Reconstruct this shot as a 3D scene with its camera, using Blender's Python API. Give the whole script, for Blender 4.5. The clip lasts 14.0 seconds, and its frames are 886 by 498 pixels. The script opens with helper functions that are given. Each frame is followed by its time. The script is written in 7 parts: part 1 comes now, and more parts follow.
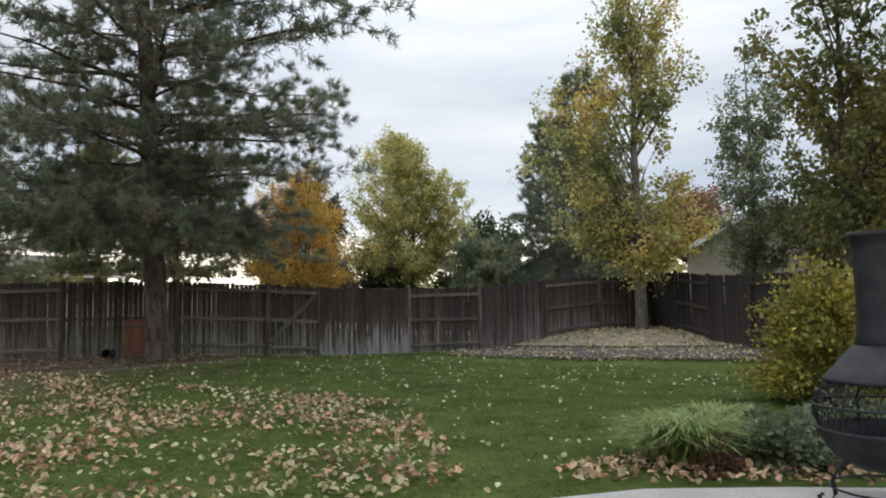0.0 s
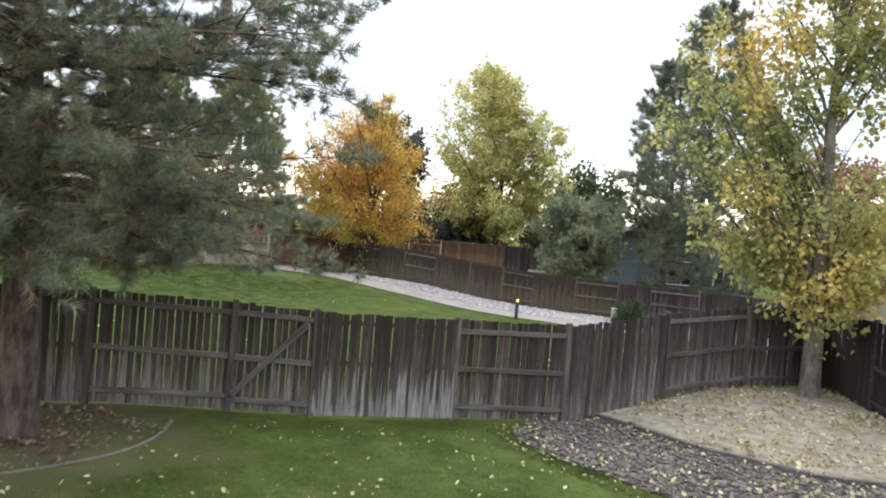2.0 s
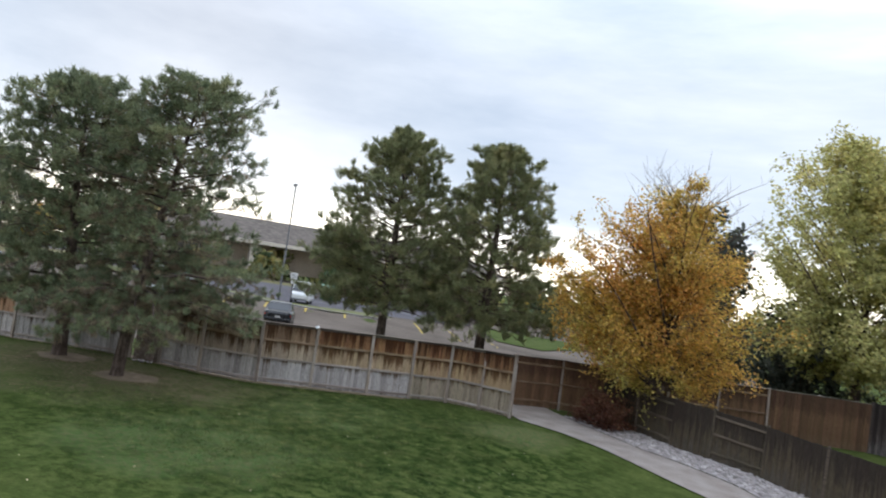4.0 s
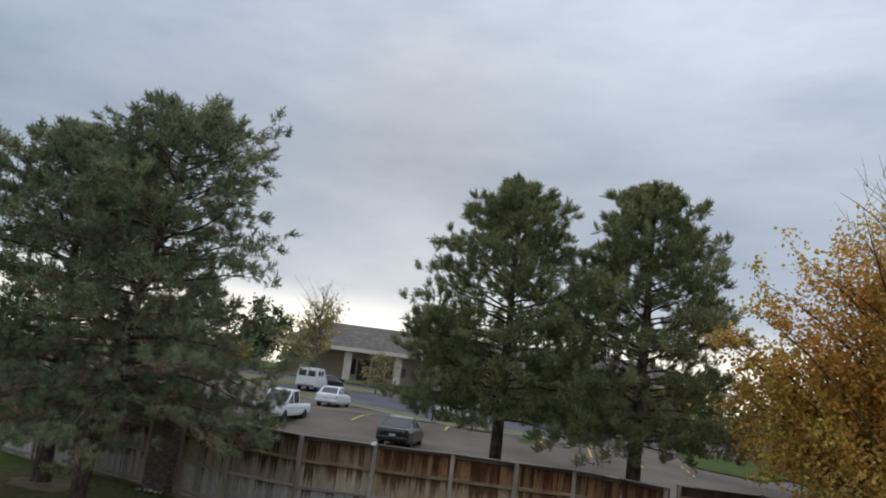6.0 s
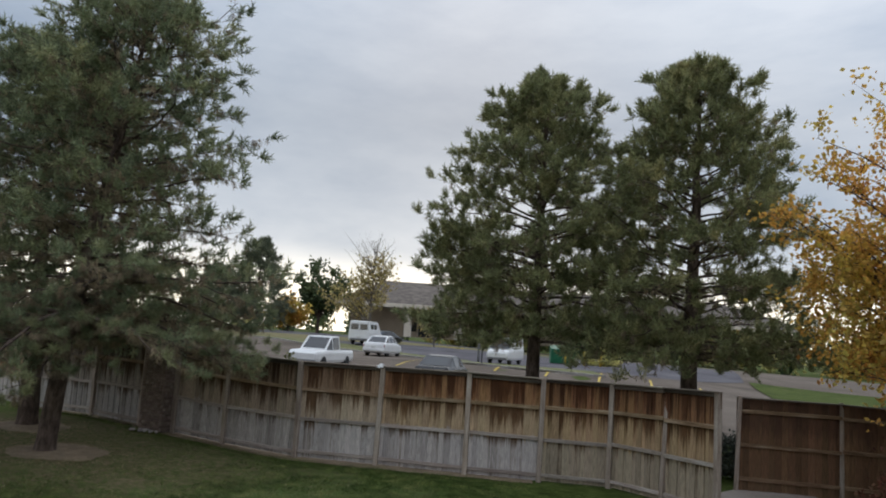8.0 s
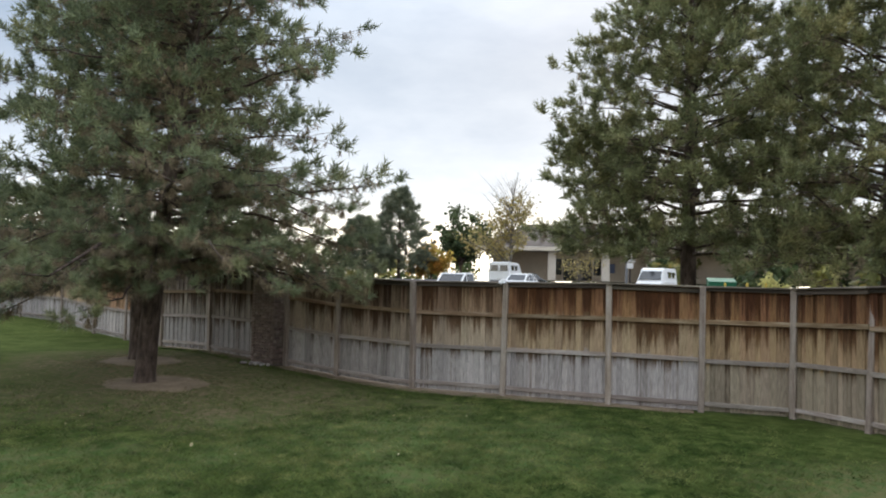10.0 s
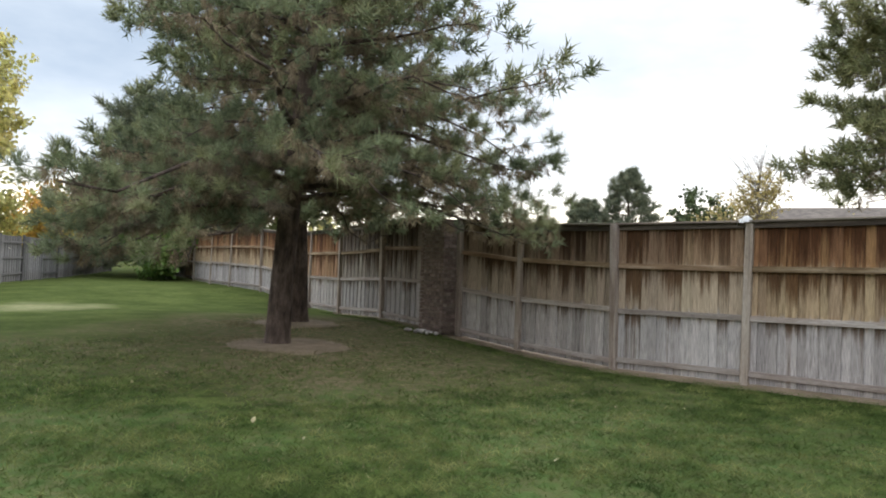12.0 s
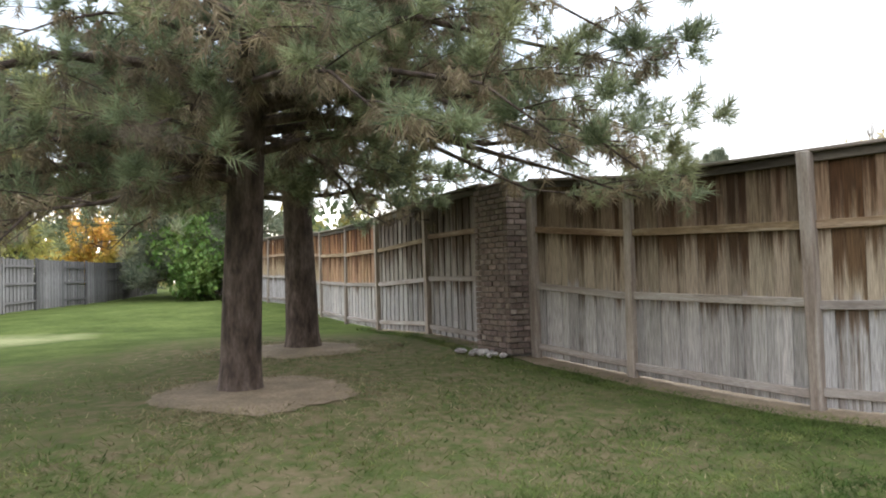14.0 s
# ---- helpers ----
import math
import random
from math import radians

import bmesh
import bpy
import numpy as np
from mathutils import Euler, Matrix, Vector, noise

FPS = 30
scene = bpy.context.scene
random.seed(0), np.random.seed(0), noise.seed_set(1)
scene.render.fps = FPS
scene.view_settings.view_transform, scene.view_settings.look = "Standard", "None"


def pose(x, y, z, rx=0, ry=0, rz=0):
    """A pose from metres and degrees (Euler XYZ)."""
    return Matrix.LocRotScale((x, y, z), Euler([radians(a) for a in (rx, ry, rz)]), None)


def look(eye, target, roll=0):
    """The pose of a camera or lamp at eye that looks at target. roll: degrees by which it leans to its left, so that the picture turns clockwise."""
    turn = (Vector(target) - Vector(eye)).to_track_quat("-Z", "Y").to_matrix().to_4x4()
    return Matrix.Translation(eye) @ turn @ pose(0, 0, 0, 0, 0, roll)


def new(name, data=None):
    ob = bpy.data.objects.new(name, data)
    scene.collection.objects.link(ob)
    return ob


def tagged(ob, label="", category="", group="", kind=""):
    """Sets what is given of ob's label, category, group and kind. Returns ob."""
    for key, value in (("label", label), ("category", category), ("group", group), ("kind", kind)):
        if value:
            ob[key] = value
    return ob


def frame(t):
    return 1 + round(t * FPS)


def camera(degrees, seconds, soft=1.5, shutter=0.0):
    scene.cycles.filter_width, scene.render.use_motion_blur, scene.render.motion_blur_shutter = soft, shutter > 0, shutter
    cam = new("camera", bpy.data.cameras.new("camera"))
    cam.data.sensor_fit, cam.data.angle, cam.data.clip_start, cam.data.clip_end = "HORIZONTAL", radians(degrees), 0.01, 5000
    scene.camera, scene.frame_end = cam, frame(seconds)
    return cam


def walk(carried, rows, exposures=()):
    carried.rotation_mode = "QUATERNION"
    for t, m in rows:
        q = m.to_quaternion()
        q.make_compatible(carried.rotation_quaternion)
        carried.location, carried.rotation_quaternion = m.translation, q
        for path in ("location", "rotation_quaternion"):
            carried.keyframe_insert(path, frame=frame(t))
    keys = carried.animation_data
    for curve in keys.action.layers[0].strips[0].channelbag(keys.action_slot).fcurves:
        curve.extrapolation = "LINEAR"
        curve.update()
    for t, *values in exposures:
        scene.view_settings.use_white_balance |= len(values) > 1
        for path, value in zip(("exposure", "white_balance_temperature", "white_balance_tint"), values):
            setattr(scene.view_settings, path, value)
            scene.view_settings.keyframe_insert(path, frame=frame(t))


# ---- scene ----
cam = camera(61.0, 14.0, soft=1.9, shutter=0.15)
PATH = [
    (0, (3.901, -2.088, 1.264), (3.556, -0.123, 1.414), -0.9),
    (0.5, (3.757, -0.97, 1.366), (3.359, 0.987, 1.477), -0.8),
    (1, (3.633, 0.418, 1.964), (3.179, 2.365, 1.912), 0.3),
    (1.5, (3.343, 2.247, 2.584), (2.848, 4.183, 2.515), 1.0),
    (2, (2.92, 4.757, 3.121), (2.343, 6.671, 3.079), 4.7),
    (2.5, (2.358, 7.299, 3.695), (1.675, 9.178, 3.687), 1.3),
    (3, (1.455, 9.901, 4.745), (0.747, 11.772, 4.741), 0.5),
    (3.5, (0.341, 12.949, 5.259), (-0.588, 14.721, 5.272), 3.4),
    (4, (-1.56, 16.021, 5.142), (-2.841, 17.554, 5.237), 8.2),
    (6.5, (-5.663, 26.852, 4.569), (-7.347, 27.872, 4.918), 5.8),
    (7, (-6.126, 27.544, 4.335), (-7.836, 28.543, 4.618), 4.0),
    (9.5, (-8.659, 30.073, 2.743), (-10.513, 30.808, 2.891), 3.3),
    (10, (-9.419, 30.429, 2.733), (-11.331, 31.011, 2.819), 1.3),
    (10.5, (-10.07, 31.109, 2.728), (-12.048, 31.398, 2.797), 1.5),
    (11, (-10.86, 31.644, 2.595), (-12.858, 31.716, 2.639), 3.5),
    (11.5, (-12.067, 31.858, 2.34), (-14.066, 31.9, 2.36), 2.8),
    (12, (-13.327, 32.022, 1.889), (-15.326, 32.003, 1.941), 2.0),
    (12.5, (-14.57, 32.059, 1.466), (-16.566, 31.978, 1.567), -0.4),
    (13, (-15.943, 32.062, 1.361), (-17.936, 31.929, 1.466), -2.8),
    (13.5, (-17.181, 32.023, 1.419), (-19.172, 31.861, 1.53), -3.8),
    (14, (-18.487, 32.128, 1.66), (-20.474, 31.911, 1.729), -1.5),
]
# seconds, stops, kelvin, tint
EXPOSE = [(0.0, 0.1, 6600, 10), (1.0, 0.32, 6650, 10), (2.0, 1.02, 6500, 10), (3.0, 0.6, 6400, 10), (4.2, 0.18, 6150, 10), (6.5, -0.5, 6200, 10), (7.2, -0.46, 6300, 10), (9.5, 0.22, 6500, 10), (11.0, 0.5, 6550, 10), (12.5, 0.86, 6700, 10), (14.0, 1.42, 6650, 10)]
walk(cam, [(t, look(eye, target, roll)) for t, eye, target, roll in PATH], EXPOSE)

# ---- light ----
world = bpy.data.worlds.new("overcast_sky")
scene.world = world
world.use_nodes = True
WN, WL = world.node_tree.nodes, world.node_tree.links
WN.clear()
w_out, w_bg = WN.new("ShaderNodeOutputWorld"), WN.new("ShaderNodeBackground")
w_sky = WN.new("ShaderNodeTexSky")
w_sky.sky_type, w_sky.sun_disc = "NISHITA", False
w_sky.sun_elevation, w_sky.sun_rotation = radians(24), radians(-60)
w_co, w_sep = WN.new("ShaderNodeTexCoord"), WN.new("ShaderNodeSeparateXYZ")
w_map = WN.new("ShaderNodeMapping")
w_map.inputs["Scale"].default_value = (1.0, 2.2, 6.0)
w_map.inputs["Rotation"].default_value = (0, 0, radians(35))
w_noise = WN.new("ShaderNodeTexNoise")
w_noise.inputs["Scale"].default_value, w_noise.inputs["Detail"].default_value, w_noise.inputs["Roughness"].default_value = 1.7, 7, 0.56
w_ramp = WN.new("ShaderNodeValToRGB")
for e, (p, c) in zip((w_ramp.color_ramp.elements[0], w_ramp.color_ramp.elements[1]), ((0.32, (0.575, 0.655, 0.77, 1)), (0.68, (0.94, 0.97, 1.02, 1)))):
    e.position, e.color = p, c
w_low = WN.new("ShaderNodeMapRange")
w_low.interpolation_type = "SMOOTHSTEP"
w_low.inputs["From Min"].default_value, w_low.inputs["From Max"].default_value = 0.035, 0.115
w_low.inputs["To Min"].default_value, w_low.inputs["To Max"].default_value = 1.0, 0.0
w_mix, w_add = WN.new("ShaderNodeMix"), WN.new("ShaderNodeMix")
w_mix.data_type = w_add.data_type = "RGBA"
w_mix.inputs["B"].default_value = (2.2, 2.04, 1.74, 1)
w_scale = WN.new("ShaderNodeVectorMath")
w_scale.operation = "SCALE"
w_scale.inputs["Scale"].default_value = 0.1
w_add.inputs["Factor"].default_value = 0.88
WL.new(w_co.outputs["Generated"], w_map.inputs["Vector"])
WL.new(w_co.outputs["Generated"], w_sep.inputs["Vector"])
WL.new(w_map.outputs["Vector"], w_noise.inputs["Vector"])
WL.new(w_noise.outputs["Fac"], w_ramp.inputs["Fac"])
WL.new(w_sep.outputs["Z"], w_low.inputs["Value"])
WL.new(w_low.outputs["Result"], w_mix.inputs["Factor"])
w_hi, w_west, w_mul, w_dim = WN.new("ShaderNodeMapRange"), WN.new("ShaderNodeMapRange"), WN.new("ShaderNodeMath"), WN.new("ShaderNodeMix")
w_hi.interpolation_type = w_west.interpolation_type = "SMOOTHSTEP"
w_hi.inputs["From Min"].default_value, w_hi.inputs["From Max"].default_value = 0.05, 0.28
w_west.inputs["From Min"].default_value, w_west.inputs["From Max"].default_value = -0.25, -0.85
w_mul.operation = "MULTIPLY"
w_dim.data_type, w_dim.blend_type = "RGBA", "MULTIPLY"
w_dim.inputs["B"].default_value = (0.575, 0.63, 0.69, 1)
WL.new(w_sep.outputs["Z"], w_hi.inputs["Value"])
WL.new(w_sep.outputs["X"], w_west.inputs["Value"])
WL.new(w_hi.outputs["Result"], w_mul.inputs[0])
WL.new(w_west.outputs["Result"], w_mul.inputs[1])
WL.new(w_mul.outputs["Value"], w_dim.inputs["Factor"])
WL.new(w_ramp.outputs["Color"], w_dim.inputs["A"])
WL.new(w_dim.outputs["Result"], w_mix.inputs["A"])
WL.new(w_sky.outputs["Color"], w_scale.inputs[0])
WL.new(w_scale.outputs["Vector"], w_add.inputs["A"])
WL.new(w_mix.outputs["Result"], w_add.inputs["B"])
# an overcast sky is about three times as bright overhead as at the horizon
w_up, w_gain = WN.new("ShaderNodeMapRange"), WN.new("ShaderNodeVectorMath")
w_up.inputs["From Min"].default_value, w_up.inputs["From Max"].default_value = 0.28, 1.0
w_up.inputs["To Min"].default_value, w_up.inputs["To Max"].default_value = 1.0, 2.3
w_gain.operation = "SCALE"
WL.new(w_sep.outputs["Z"], w_up.inputs["Value"])
WL.new(w_add.outputs["Result"], w_gain.inputs[0])
WL.new(w_up.outputs["Result"], w_gain.inputs["Scale"])
WL.new(w_gain.outputs["Vector"], w_bg.inputs["Color"])
WL.new(w_bg.outputs["Background"], w_out.inputs["Surface"])
w_bg.inputs["Strength"].default_value = 1.0

sun = new("sun", bpy.data.lights.new("sun", "SUN"))
sun.data.energy, sun.data.angle, sun.data.color = 0.6, radians(25), (1.0, 0.95, 0.88)
sun.matrix_world = look((0, 0, 0), (0.8, -0.45, -0.75))

# ---- materials ----


def surf(name, cols, scale=6.0, fine=60.0, rough=0.85, bump=0.3, vary=0.0, island=0.0, metal=0.0, stretch=(1, 1, 1), spec=0.3, dist=0.02, thin=0.0, grain=0.26):
    """A procedural surface: colours laid out by a broad noise, broken up by a fine one, with relief."""
    m = bpy.data.materials.new(name)
    m.use_nodes = True
    N, L = m.node_tree.nodes, m.node_tree.links
    b = N["Principled BSDF"]
    co, mp, info = N.new("ShaderNodeTexCoord"), N.new("ShaderNodeMapping"), N.new("ShaderNodeObjectInfo")
    mp.inputs["Scale"].default_value = stretch
    off = N.new("ShaderNodeVectorMath")
    off.operation = "MULTIPLY_ADD"
    comb = N.new("ShaderNodeCombineXYZ")
    for k in "XYZ":
        L.new(info.outputs["Random"], comb.inputs[k])
    off.inputs[1].default_value = (37, 53, 71)
    L.new(comb.outputs["Vector"], off.inputs[0])
    L.new(co.outputs["Object"], off.inputs[2])
    L.new(off.outputs["Vector"], mp.inputs["Vector"])
    n1, n2 = N.new("ShaderNodeTexNoise"), N.new("ShaderNodeTexNoise")
    n1.inputs["Scale"].default_value, n1.inputs["Detail"].default_value = scale, 6
    n2.inputs["Scale"].default_value, n2.inputs["Detail"].default_value = fine, 4
    ramp = N.new("ShaderNodeValToRGB")
    els = ramp.color_ramp.elements
    while len(els) < len(cols):
        els.new(0.5)
    for i, c in enumerate(cols):
        els[i].position, els[i].color = 0.3 + 0.4 * i / max(1, len(cols) - 1), (*c, 1)
    L.new(mp.outputs["Vector"], n1.inputs["Vector"])
    L.new(mp.outputs["Vector"], n2.inputs["Vector"])
    L.new(n1.outputs["Fac"], ramp.inputs["Fac"])
    rng = N.new("ShaderNodeMapRange")
    rng.inputs["From Min"].default_value, rng.inputs["From Max"].default_value = 0.3, 0.7
    rng.inputs["To Min"].default_value, rng.inputs["To Max"].default_value = 1 - 1.08 * grain, 1 + grain
    L.new(n2.outputs["Fac"], rng.inputs["Value"])
    hsv = N.new("ShaderNodeHueSaturation")
    L.new(ramp.outputs["Color"], hsv.inputs["Color"])
    val = rng.outputs["Result"]
    if vary or island:
        src = info.outputs["Random"] if vary else N.new("ShaderNodeNewGeometry").outputs["Random Per Island"]
        amount = vary or island
        r2 = N.new("ShaderNodeMapRange")
        r2.inputs["To Min"].default_value, r2.inputs["To Max"].default_value = 1 - amount, 1 + amount
        L.new(src, r2.inputs["Value"])
        mul = N.new("ShaderNodeMath")
        mul.operation = "MULTIPLY"
        L.new(val, mul.inputs[0])
        L.new(r2.outputs["Result"], mul.inputs[1])
        val = mul.outputs["Value"]
        r3 = N.new("ShaderNodeMapRange")
        r3.inputs["To Min"].default_value, r3.inputs["To Max"].default_value = 0.5 - 0.05 * amount, 0.5 + 0.05 * amount
        frac = N.new("ShaderNodeMath")
        frac.operation = "MULTIPLY_ADD"
        frac.inputs[1].default_value, frac.inputs[2].default_value = 7.31, 0.0
        fr = N.new("ShaderNodeMath")
        fr.operation = "FRACT"
        L.new(src, frac.inputs[0])
        L.new(frac.outputs["Value"], fr.inputs[0])
        L.new(fr.outputs["Value"], r3.inputs["Value"])
        L.new(r3.outputs["Result"], hsv.inputs["Hue"])
    L.new(val, hsv.inputs["Value"])
    L.new(hsv.outputs["Color"], b.inputs["Base Color"])
    b.inputs["Roughness"].default_value, b.inputs["Metallic"].default_value = rough, metal
    b.inputs["Specular IOR Level"].default_value = spec
    if bump:
        bp = N.new("ShaderNodeBump")
        bp.inputs["Strength"].default_value, bp.inputs["Distance"].default_value = bump, dist
        L.new(n2.outputs["Fac"], bp.inputs["Height"])
        L.new(bp.outputs["Normal"], b.inputs["Normal"])
    if thin:
        tr, mx = N.new("ShaderNodeBsdfTranslucent"), N.new("ShaderNodeMixShader")
        mx.inputs["Fac"].default_value = thin
        L.new(hsv.outputs["Color"], tr.inputs["Color"])
        L.new(b.outputs["BSDF"], mx.inputs[1])
        L.new(tr.outputs["BSDF"], mx.inputs[2])
        L.new(mx.outputs["Shader"], N["Material Output"].inputs["Surface"])
    return m


def plank_surface(name, low, mid, top, z1, z2, tall, ragged=0.35, soft=0.05, vary=0.28, shift=0.0, grain_low=0.58):
    """Weathered board: bleached foot, worn middle and stained head, with a ragged line between that differs on every board."""
    m = surf(name, (mid, mid), scale=3, fine=26, rough=0.9, bump=0.45, vary=vary, stretch=(6, 6, 0.22), dist=0.006)
    N, L = m.node_tree.nodes, m.node_tree.links
    ramp = next(n for n in N if n.type == "VALTORGB")
    co = next(n for n in N if n.type == "TEX_COORD")
    mp = next(n for n in N if n.type == "MAPPING")
    for n in N:
        if n.type == "MAP_RANGE" and 0.4 < n.inputs["To Min"].default_value < 0.5:
            n.inputs["To Min"].default_value, n.inputs["To Max"].default_value = 0.493, 0.507
    grain = next(n for n in N if n.type == "MAP_RANGE")
    grain.inputs["To Min"].default_value, grain.inputs["To Max"].default_value = grain_low, 1.38 if grain_low > 0.45 else 1.75
    sep, wob, add = N.new("ShaderNodeSeparateXYZ"), N.new("ShaderNodeTexNoise"), N.new("ShaderNodeMath")
    wob.inputs["Scale"].default_value, wob.inputs["Detail"].default_value = 2.6, 5
    L.new(mp.outputs["Vector"], wob.inputs["Vector"])
    L.new(co.outputs["Object"], sep.inputs["Vector"])
    sc = N.new("ShaderNodeMath")
    sc.operation = "MULTIPLY_ADD"
    sc.inputs[1].default_value, sc.inputs[2].default_value = ragged * 2, -ragged
    L.new(wob.outputs["Fac"], sc.inputs[0])
    div = N.new("ShaderNodeMath")
    div.operation = "DIVIDE"
    div.inputs[1].default_value = tall
    L.new(sep.outputs["Z"], div.inputs[0])
    # each board weathers to a height of its own
    own = N.new("ShaderNodeMath")
    own.operation = "MULTIPLY_ADD"
    own.inputs[1].default_value = shift
    L.new(next(n for n in N if n.type == "OBJECT_INFO").outputs["Random"], own.inputs[0])
    L.new(div.outputs["Value"], own.inputs[2])
    L.new(own.outputs["Value"], add.inputs[0])
    L.new(sc.outputs["Value"], add.inputs[1])
    els = ramp.color_ramp.elements
    while len(els) < 4:
        els.new(0.5)
    for e, (p, c) in zip(els, ((z1 - soft, low), (z1 + soft, mid), (z2 - soft - 0.01, mid), (z2 + soft + 0.01, top))):
        e.position, e.color = p, (*c, 1)
    L.new(add.outputs["Value"], ramp.inputs["Fac"])
    return m


def cedar_surface(name, low, mid, top):
    """Tall cedar board: bleached below the lower rail, tan between the rails, rust brown at the head, with dark runs of tannin below each rail."""
    m = plank_surface(name, low, mid, top, 0.405, 0.715, 2.4, 0.10, 0.025, 0.22, 0.03, 0.5)
    N, L = m.node_tree.nodes, m.node_tree.links
    b = N["Principled BSDF"]
    col = b.inputs["Base Color"].links[0].from_socket
    info, mp = next(n for n in N if n.type == "OBJECT_INFO"), next(n for n in N if n.type == "MAPPING")
    sep = next(n for n in N if n.type == "SEPXYZ")

    def calc(op, a, c, d=None):
        n = N.new("ShaderNodeMath")
        n.operation = op
        for k, x in enumerate((a, c, d)):
            if x is None:
                continue
            if isinstance(x, (int, float)):
                n.inputs[k].default_value = x
            else:
                L.new(x, n.inputs[k])
        return n.outputs["Value"]

    def span(x, lo, hi, smooth=False):
        n = N.new("ShaderNodeMapRange")
        n.interpolation_type = "SMOOTHSTEP" if smooth else "LINEAR"
        n.inputs["From Min"].default_value, n.inputs["From Max"].default_value = lo, hi
        L.new(x, n.inputs["Value"])
        return n.outputs["Result"]
    run = N.new("ShaderNodeTexNoise")
    run.inputs["Scale"].default_value, run.inputs["Detail"].default_value, run.inputs["Roughness"].default_value = 3.2, 7, 0.68
    L.new(mp.outputs["Vector"], run.inputs["Vector"])
    # each board soaks up its own share of the stain
    own = calc("MULTIPLY_ADD", calc("FRACT", calc("MULTIPLY", info.outputs["Random"], 13.7), 0), 0.75, -0.32)
    streak = calc("ADD", span(run.outputs["Fac"], 0.28, 0.70), own)
    wet = 0.0
    for head, length, strength in ((0.95, 0.30, 0.62), (1.69, 0.62, 1.0), (2.40, 1.05, 1.0)):
        near = calc("MULTIPLY", span(sep.outputs["Z"], head - length, head), calc("LESS_THAN", sep.outputs["Z"], head))
        wet = calc("MAXIMUM", wet, calc("MULTIPLY", near, calc("MULTIPLY", calc("GREATER_THAN", sep.outputs["Z"], head - 0.78), strength)))
    mask = span(calc("ADD", wet, streak), 0.78, 1.5, True)
    tint = N.new("ShaderNodeMix")
    tint.data_type, tint.blend_type = "RGBA", "MULTIPLY"
    tint.inputs["B"].default_value = (0.27, 0.19, 0.13, 1)
    L.new(mask, tint.inputs["Factor"])
    L.new(col, tint.inputs["A"])
    L.new(tint.outputs["Result"], b.inputs["Base Color"])
    return m


BARK = surf("pine_bark", ((0.036, 0.026, 0.021), (0.092, 0.066, 0.053), (0.16, 0.121, 0.10)), 9, 40, 0.95, 0.9, stretch=(1, 1, 0.35), dist=0.03)
BARK_PALE = surf("pale_bark", ((0.08, 0.07, 0.06), (0.17, 0.15, 0.125), (0.24, 0.215, 0.18)), 7, 34, 0.95, 0.7, stretch=(1, 1, 0.35), dist=0.02)
NEEDLE_BLUE = surf("blue_green_needles", ((0.118, 0.14, 0.099), (0.178, 0.20, 0.136), (0.26, 0.265, 0.175)), 0.9, 9, 0.55, 0, island=0.4, thin=0.45)
NEEDLE_LAWN = surf("dull_green_needles", ((0.145, 0.176, 0.108), (0.22, 0.252, 0.143), (0.335, 0.335, 0.177)), 0.9, 9, 0.55, 0, island=0.4, thin=0.45)
NEEDLE_OLIVE = surf("olive_needles", ((0.17, 0.185, 0.095), (0.25, 0.265, 0.13), (0.36, 0.335, 0.16)), 0.9, 9, 0.55, 0, island=0.4, thin=0.45)
NEEDLE_DRY = surf("dry_needles", ((0.14, 0.115, 0.082), (0.26, 0.205, 0.135), (0.38, 0.31, 0.20)), 1.2, 9, 0.8, 0, island=0.4, thin=0.45)
LEAF_YELLOWGREEN = surf("yellow_green_leaves", ((0.37, 0.36, 0.14), (0.54, 0.51, 0.20), (0.68, 0.60, 0.26)), 0.45, 5, 0.6, 0, island=0.3, thin=0.55)
LEAF_POPLAR = surf("poplar_leaves", ((0.24, 0.28, 0.12), (0.45, 0.43, 0.17), (0.74, 0.53, 0.15)), 0.5, 5, 0.6, 0, island=0.35, thin=0.55)
LEAF_ORANGE = surf("orange_leaves", ((0.42, 0.39, 0.11), (0.66, 0.455, 0.11), (0.66, 0.345, 0.085)), 0.28, 5, 0.6, 0, island=0.35, thin=0.5)
LEAF_DARK = surf("dark_green_leaves", ((0.039, 0.062, 0.029), (0.078, 0.111, 0.046), (0.13, 0.15, 0.058)), 0.5, 5, 0.6, 0, island=0.35, thin=0.3)
LEAF_OLIVE = surf("olive_leaves", ((0.10, 0.115, 0.046), (0.18, 0.185, 0.066), (0.34, 0.26, 0.08)), 0.4, 5, 0.6, 0, island=0.35, thin=0.45)
LEAF_GREY = surf("grey_green_leaves", ((0.13, 0.155, 0.105), (0.235, 0.26, 0.155), (0.32, 0.33, 0.185)), 0.5, 5, 0.6, 0, island=0.35, thin=0.42)
LEAF_RED = surf("red_leaves", ((0.22, 0.09, 0.06), (0.34, 0.15, 0.095), (0.40, 0.21, 0.12)), 0.5, 5, 0.6, 0, island=0.35, thin=0.3)
LEAF_RUST = surf("rust_brown_leaves", ((0.06, 0.028, 0.018), (0.11, 0.045, 0.026), (0.15, 0.07, 0.035)), 0.7, 6, 0.7, 0, island=0.35, thin=0.2)
LEAF_SHRUB = surf("golden_green_shrub_leaves", ((0.12, 0.135, 0.03), (0.26, 0.235, 0.045), (0.46, 0.37, 0.07)), 2.2, 12, 0.5, 0, island=0.35, thin=0.3)
LEAF_BOX = surf("clipped_bush_leaves", ((0.03, 0.05, 0.02), (0.06, 0.085, 0.03)), 2.5, 12, 0.6, 0, island=0.35, thin=0.2)
